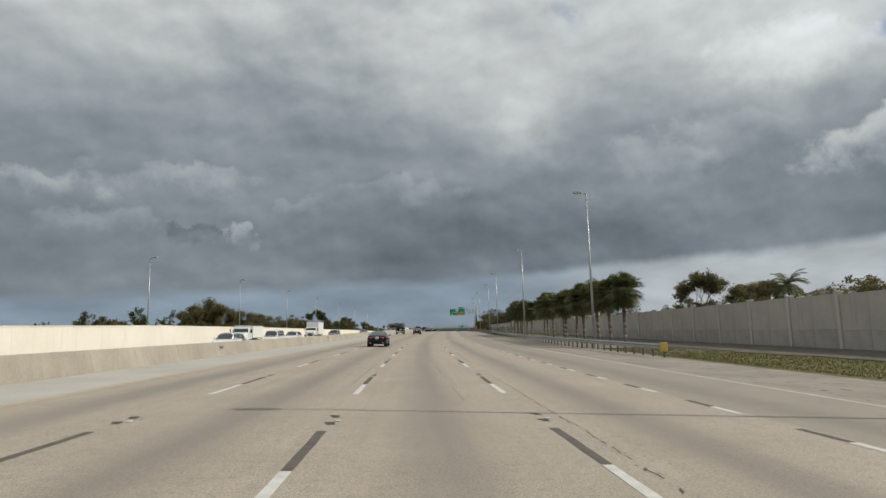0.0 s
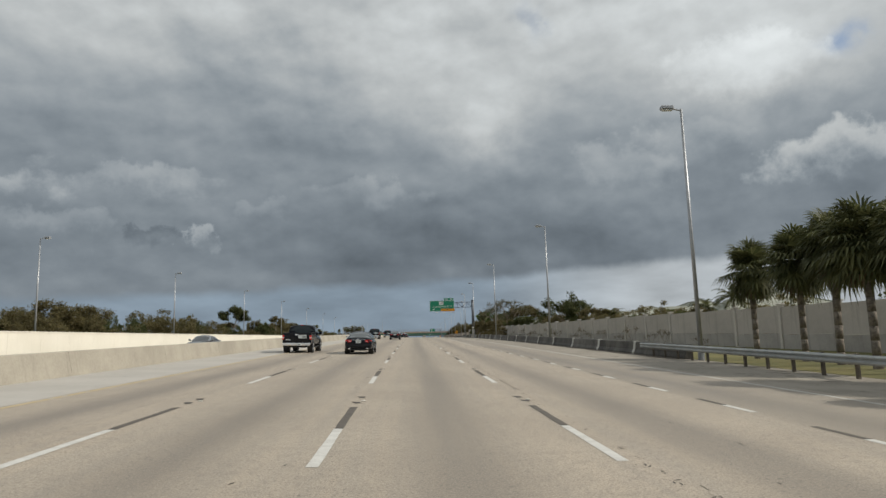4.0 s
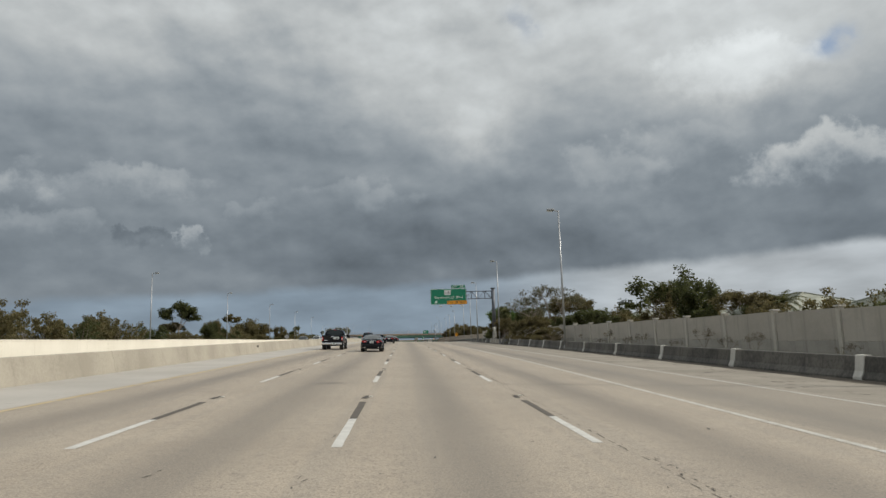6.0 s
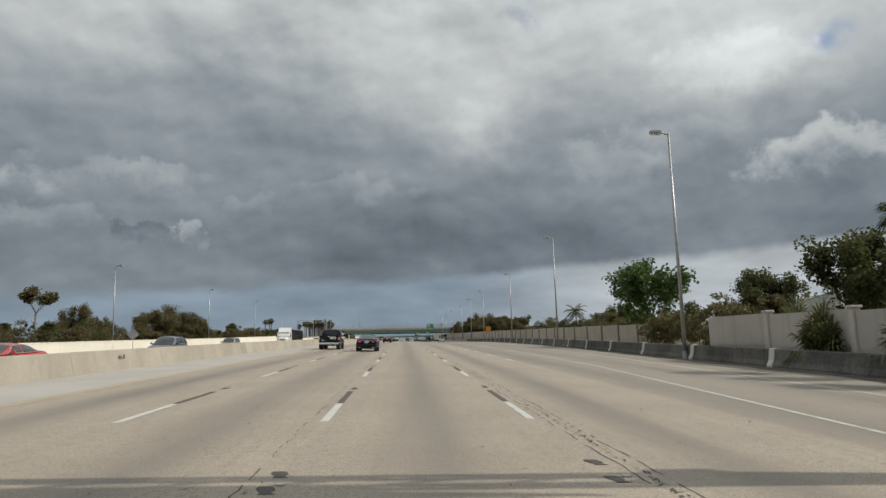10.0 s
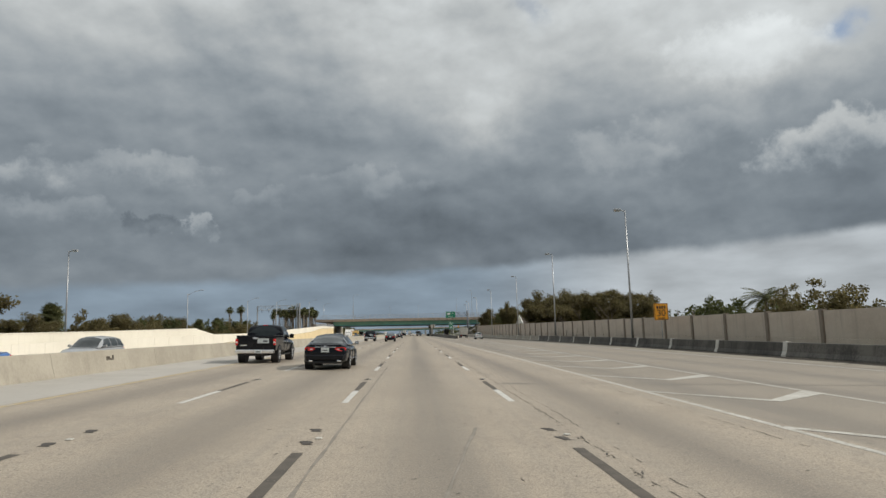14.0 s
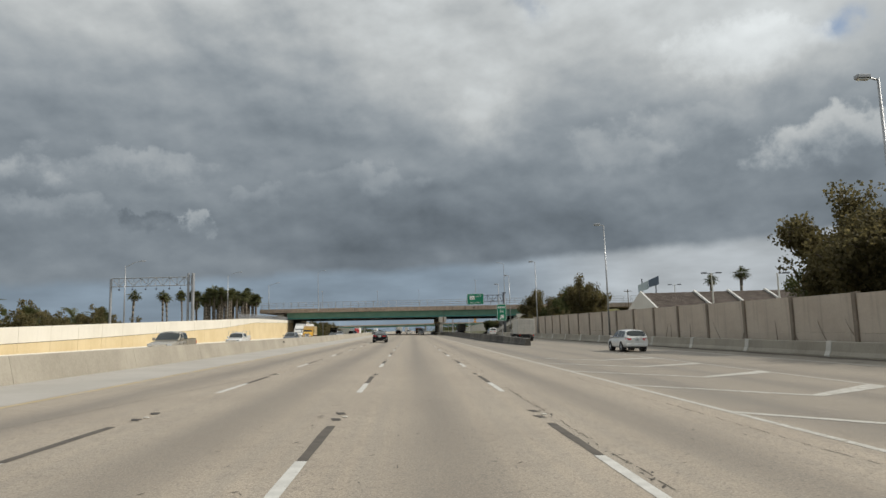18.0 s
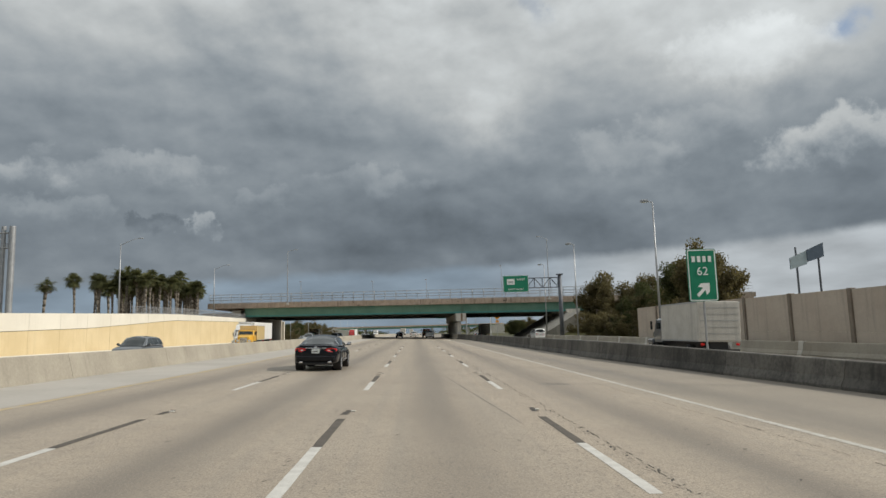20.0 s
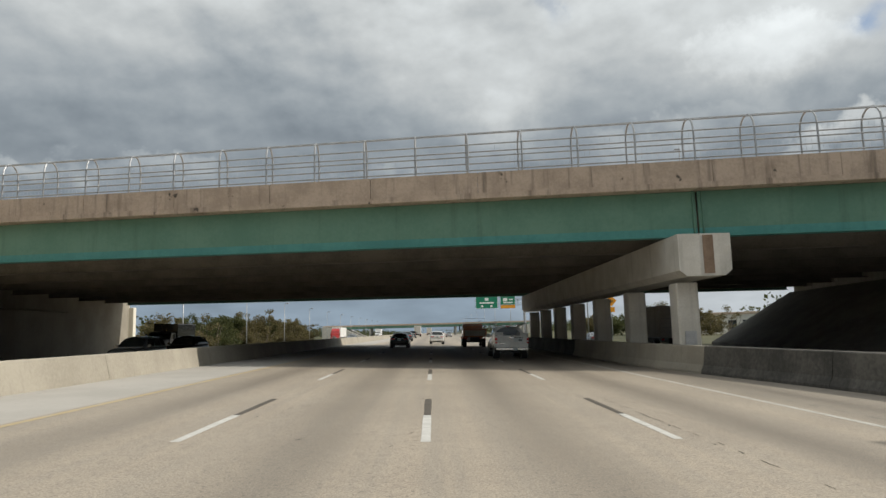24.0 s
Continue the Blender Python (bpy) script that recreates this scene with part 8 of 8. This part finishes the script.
def house(s, u, w, d, wall_h, rise, label, z=0.0, turn=90.0, annex=True):
    t = thing("house", label, "house", "houses behind the wall", m=M(s, u, z, turn))
    bm = bmesh.new()
    box(bm, -w / 2, w / 2, -d / 2, d / 2, -0.4, wall_h)
    part("wall", bm, STUCCO, t)
    bm = bmesh.new()
    x, y, rl = hip_roof(bm, w, d, wall_h, rise)
    roof = part("roof", bm, ROOF_T, t, "grey-green tiled hip roof")
    # rounded ridge and hip tiles, tile courses
    for a, b in (((-rl, 0, rise), (rl, 0, rise)), ((-rl, 0, rise), (-x, -y, 0.18)), ((-rl, 0, rise), (-x, y, 0.18)), ((rl, 0, rise), (x, -y, 0.18)), ((rl, 0, rise), (x, y, 0.18))):
        bm = bmesh.new()
        tube(bm, Vector(a) + Vector((0, 0, wall_h)), Vector(b) + Vector((0, 0, wall_h)), 0.13, 0.13, 8)
        part("ridge_tile", bm, ROOF_T, roof)
    bm = bmesh.new()
    for sg in (-1, 1):
        for k in range(1, 14):
            f = k / 14
            yy, zz = sg * y * (1 - f), wall_h + 0.18 + (rise - 0.18) * f
            xx = x + (rl - x) * f
            box(bm, -xx, xx, yy - 0.03, yy + 0.03, zz - 0.02, zz + 0.045)
    part("tile_course", bm, ROOF_T, roof)
    bm = bmesh.new()
    for a, b in (((-x, -y), (x, -y)), ((x, -y), (x, y)), ((x, y), (-x, y)), ((-x, y), (-x, -y))):
        tube(bm, (*a, wall_h + 0.1), (*b, wall_h + 0.1), 0.075, 0.075, 6)
    part("gutter", bm, WHITE_W, roof, "white gutter")
    n = max(2, int(w / 4))
    for sg in (-1, 1):
        for k in range(n):
            xc = -w / 2 + w * (k + 0.5) / n
            bm = bmesh.new()
            box(bm, xc - 0.65, xc + 0.65, sg * d / 2 - 0.05, sg * d / 2 + 0.05, 0.9, 2.3, 0.01)
            wn = part("window", bm, WHITE_W, t, "white window surround")
            for j in (-1, 1):
                bm = bmesh.new()
                box(bm, xc + (-0.57 if j < 0 else 0.03), xc + (-0.03 if j < 0 else 0.57), sg * (d / 2 + 0.045), sg * (d / 2 + 0.06), 0.98, 2.22)
                part("pane", bm, DARK_GL, wn)
    if annex:
        bm = bmesh.new()
        box(bm, -w * 0.42, -w * 0.1, d / 2 - 0.5, d / 2 + 3.2, -0.4, wall_h - 0.25)
        part("annex_wall", bm, STUCCO, t)
        bm = bmesh.new()
        x0, x1, y1 = -w * 0.46, -w * 0.06, d / 2 + 3.8
        xm, zz = (x0 + x1) / 2, wall_h - 0.25
        v = [bm.verts.new(c) for c in ((x0, 0, zz), (x1, 0, zz), (x1, y1, zz), (x0, y1, zz), (xm, 0, zz + rise * 0.72), (xm, y1 - 2.2, zz + rise * 0.72))]
        for f in ((0, 3, 5, 4), (1, 4, 5, 2), (3, 2, 5), (0, 4, 1), (0, 1, 2, 3)):
            bm.faces.new([v[i] for i in f])
        part("annex_roof", bm, ROOF_T, roof)
    return t


for s, u, w, d, rz in ((66, 52, 18, 12, 2.9), (92, 54, 17, 12, 2.6), (217, 51, 19, 13, 2.9), (243, 52, 18, 12, 2.8), (269, 52, 18, 13, 2.8), (298, 50.5, 17, 12, 2.7), (326, 52, 18, 12, 2.7), (361, 45, 17, 12, 2.5)):
    house(s, u, w, d, 3.2, rz, "cream stucco house with a grey-green tiled hip roof", annex=s != 66)


# ---- long low building with a brown roof behind the far wall ----
hall = thing("row_building", "long low building with a brown shingle roof and white fire walls", "building", m=M(641, 35.4, 0, -90))
bm = bmesh.new()
box(bm, -5.6, 5.6, 0.3, 32, -0.4, 4.0)
part("wall", bm, STUCCO, hall)
bm = bmesh.new()
prism(bm, [(-6.2, 3.9), (-6.2, 4.1), (0, 6.8), (6.2, 4.1), (6.2, 3.9)], 0, 32.4)
hr = part("roof", bm, ROOF_BR, hall, "brown shingle gable roof")
for k in range(1, 14):
    f = k / 14
    bm = bmesh.new()
    box(bm, 6.2 - 6.2 * f - 0.05, 6.2 - 6.2 * f + 0.02, 0, 32.4, 4.08 + 2.7 * f, 4.14 + 2.7 * f)
    part("shingle_course", bm, ROOF_BR, hr)
for y in (0.1, 8.6, 14.0, 20.0, 26.0, 32.3):
    bm = bmesh.new()
    prism(bm, [(-6.5, 3.8), (-6.5, 4.3), (0, 7.1), (6.5, 4.3), (6.5, 3.8)], y - 0.14, y + 0.14)
    part("fire_wall", bm, WHITE_W, hall, "white parapet strip")
for k in range(6):
    bm = bmesh.new()
    box(bm, 5.55, 5.66, 2.0 + k * 5.0, 3.8 + k * 5.0, 1.0, 2.5, 0.01)
    part("window", bm, DARK_GL, hall)

# tall sign on poles behind the building: two tilted panels
fs = thing("pole_sign", "tall pole sign with two tilted blue-grey panels", "sign", m=M(690, 55))
for x in (-1.6, 1.6):
    bm = bmesh.new()
    tube(bm, (x, 0, -0.2), (x, 0, 12.4), 0.16, 0.13, 10)
    part("pole", bm, STEEL_D, fs)
bm = bmesh.new()
prism(bm, [(-2.6, 9.3), (-0.2, 10.0), (-0.2, 11.9), (-2.6, 10.9)], -0.2, 0.05)
part("sign_panel", bm, gloss("pale_blue_sheet", (0.35, 0.42, 0.45), 0.5), fs, "pale blue panel")
bm = bmesh.new()
prism(bm, [(-0.1, 10.3), (2.3, 11.0), (2.3, 13.0), (-0.1, 12.0)], -0.25, 0.0)
part("sign_panel", bm, gloss("dark_blue_sheet", (0.05, 0.08, 0.12), 0.4), fs, "dark blue panel")


def lot_light(s, u, h, z=0.0, twin=True):
    t = thing("lot_light", "pale pole with a flat lamp in a car park", "street lamp", "car park lamps", m=M(s, u, z))
    bm = bmesh.new()
    tube(bm, (0, 0, -0.2), (0, 0, h), 0.11, 0.08, 10)
    part("pole", bm, WHITE_W, t)
    for sg in ((-1, 1) if twin else (1,)):
        bm = bmesh.new()
        tube(bm, (0, 0, h - 0.1), (sg * 0.7, 0, h - 0.02), 0.035, 0.035, 6)
        box(bm, sg * 0.95 - 0.32, sg * 0.95 + 0.32, -0.22, 0.22, h - 0.08, h + 0.08, 0.03)
        part("lamp_head", bm, STEEL_D, t)


lot_light(607, 38, 7.0, twin=False)
lot_light(622, 38, 8.3, twin=True)
lot_light(668, 52, 9.6)
# timber utility pole
for s, u, h in ((604, 44, 7.6), (726, 62, 12.0)):
    t = thing("utility_pole", "weathered timber utility pole with a cross-arm", "pole", "utility poles", m=M(s, u))
    bm = bmesh.new()
    tube(bm, (0, 0, -0.3), (0, 0, h), 0.15, 0.10, 9)
    part("pole", bm, BARK, t)
    bm = bmesh.new()
    box(bm, -1.1, 1.1, -0.06, 0.06, h - 0.75, h - 0.6)
    part("cross_arm", bm, BARK, t)
    for x in (-0.95, -0.4, 0.4, 0.95):
        bm = bmesh.new()
        tube(bm, (x, 0, h - 0.6), (x, 0, h - 0.42), 0.05, 0.04, 7)
        part("insulator", bm, STEEL_D, t)

# ---- beyond the overpass ----
g4 = thing("sign_gantry", "distant steel gantry with two green guide signs", "sign", m=M(884, 21.5))
bm = bmesh.new()
tube(bm, (0, 0.3, -0.2), (0, 0.3, 10.6), 0.33, 0.28, 14)
part("column", bm, STEEL, g4)
truss(g4, -12.5, -0.2, 0.1, 8.3, 9.8, 9, STEEL)
panel(g4, "sign_panel", -12.2, -6.7, 7.6, 10.7, -0.1, SIGN_G, SIGN_W, 0.2, "green guide sign panel")
panel(g4, "sign_panel", -6.0, -2.3, 8.4, 10.7, -0.1, SIGN_G, SIGN_W, 0.2, "green guide sign panel")
panel(g4, "exit_only_panel", -6.0, -2.3, 7.5, 8.36, -0.1, SIGN_Y, SIGN_K, 0.12, "orange-yellow exit panel")
bm = bmesh.new()
for x, z, w, h in ((-9.45, 9.9, 0.9, 0.7), (-9.45, 9.0, 3.6, 0.36), (-10.6, 8.2, 0.5, 0.5), (-8.3, 8.2, 0.5, 0.5), (-4.8, 9.7, 1.1, 0.8), (-3.3, 9.7, 1.0, 0.3), (-4.1, 8.95, 2.4, 0.32)):
    box(bm, x - w / 2, x + w / 2, -0.122, -0.114, z - h / 2, z + h / 2)
part("worn_letters", bm, SIGN_W, g4)
yd = thing("warning_sign", "yellow diamond warning sign with a black arrow", "sign", m=M(826, 27.6))
bm = bmesh.new()
tube(bm, (0, 0.05, -0.2), (0, 0.05, 6.9), 0.05, 0.05, 8)
part("post", bm, STEEL, yd)
bm = bmesh.new()
prism(bm, [(0, 5.4), (0.92, 6.32), (0, 7.24), (-0.92, 6.32)], -0.03, 0.0)
part("sign_panel", bm, SIGN_Y, yd)
arrow(yd, 0.0, 6.3, -0.034, 0.8, SIGN_K, -90)
bm = bmesh.new()
box(bm, -0.55, 0.55, -0.03, 0.0, 4.5, 5.3, 0.005)
part("speed_plate", bm, SIGN_Y, yd, "small yellow plate")
lot_light(815, 24.0, 9.0, -0.3, False)
lot_light(838, 36.0, 9.5, -0.3, False)
lot_light(850, 47.0, 9.5, -0.3, False)
low = thing("roadside_building", "low pale commercial building with a flat roof", "building", m=M(880, 62))
bm = bmesh.new()
box(bm, -12, 14, -14, 14, -0.4, 4.2)
part("wall", bm, WHITE_W, low)
bm = bmesh.new()
box(bm, -12.3, 14.3, -14.3, 14.3, 4.2, 4.7, 0.03)
part("roof", bm, CONC_B, low)
for k in range(7):
    bm = bmesh.new()
    box(bm, -10.5 + k * 3.3, -8.6 + k * 3.3, -14.06, -13.9, 0.8, 2.9, 0.01)
    part("window", bm, DARK_GL, low)
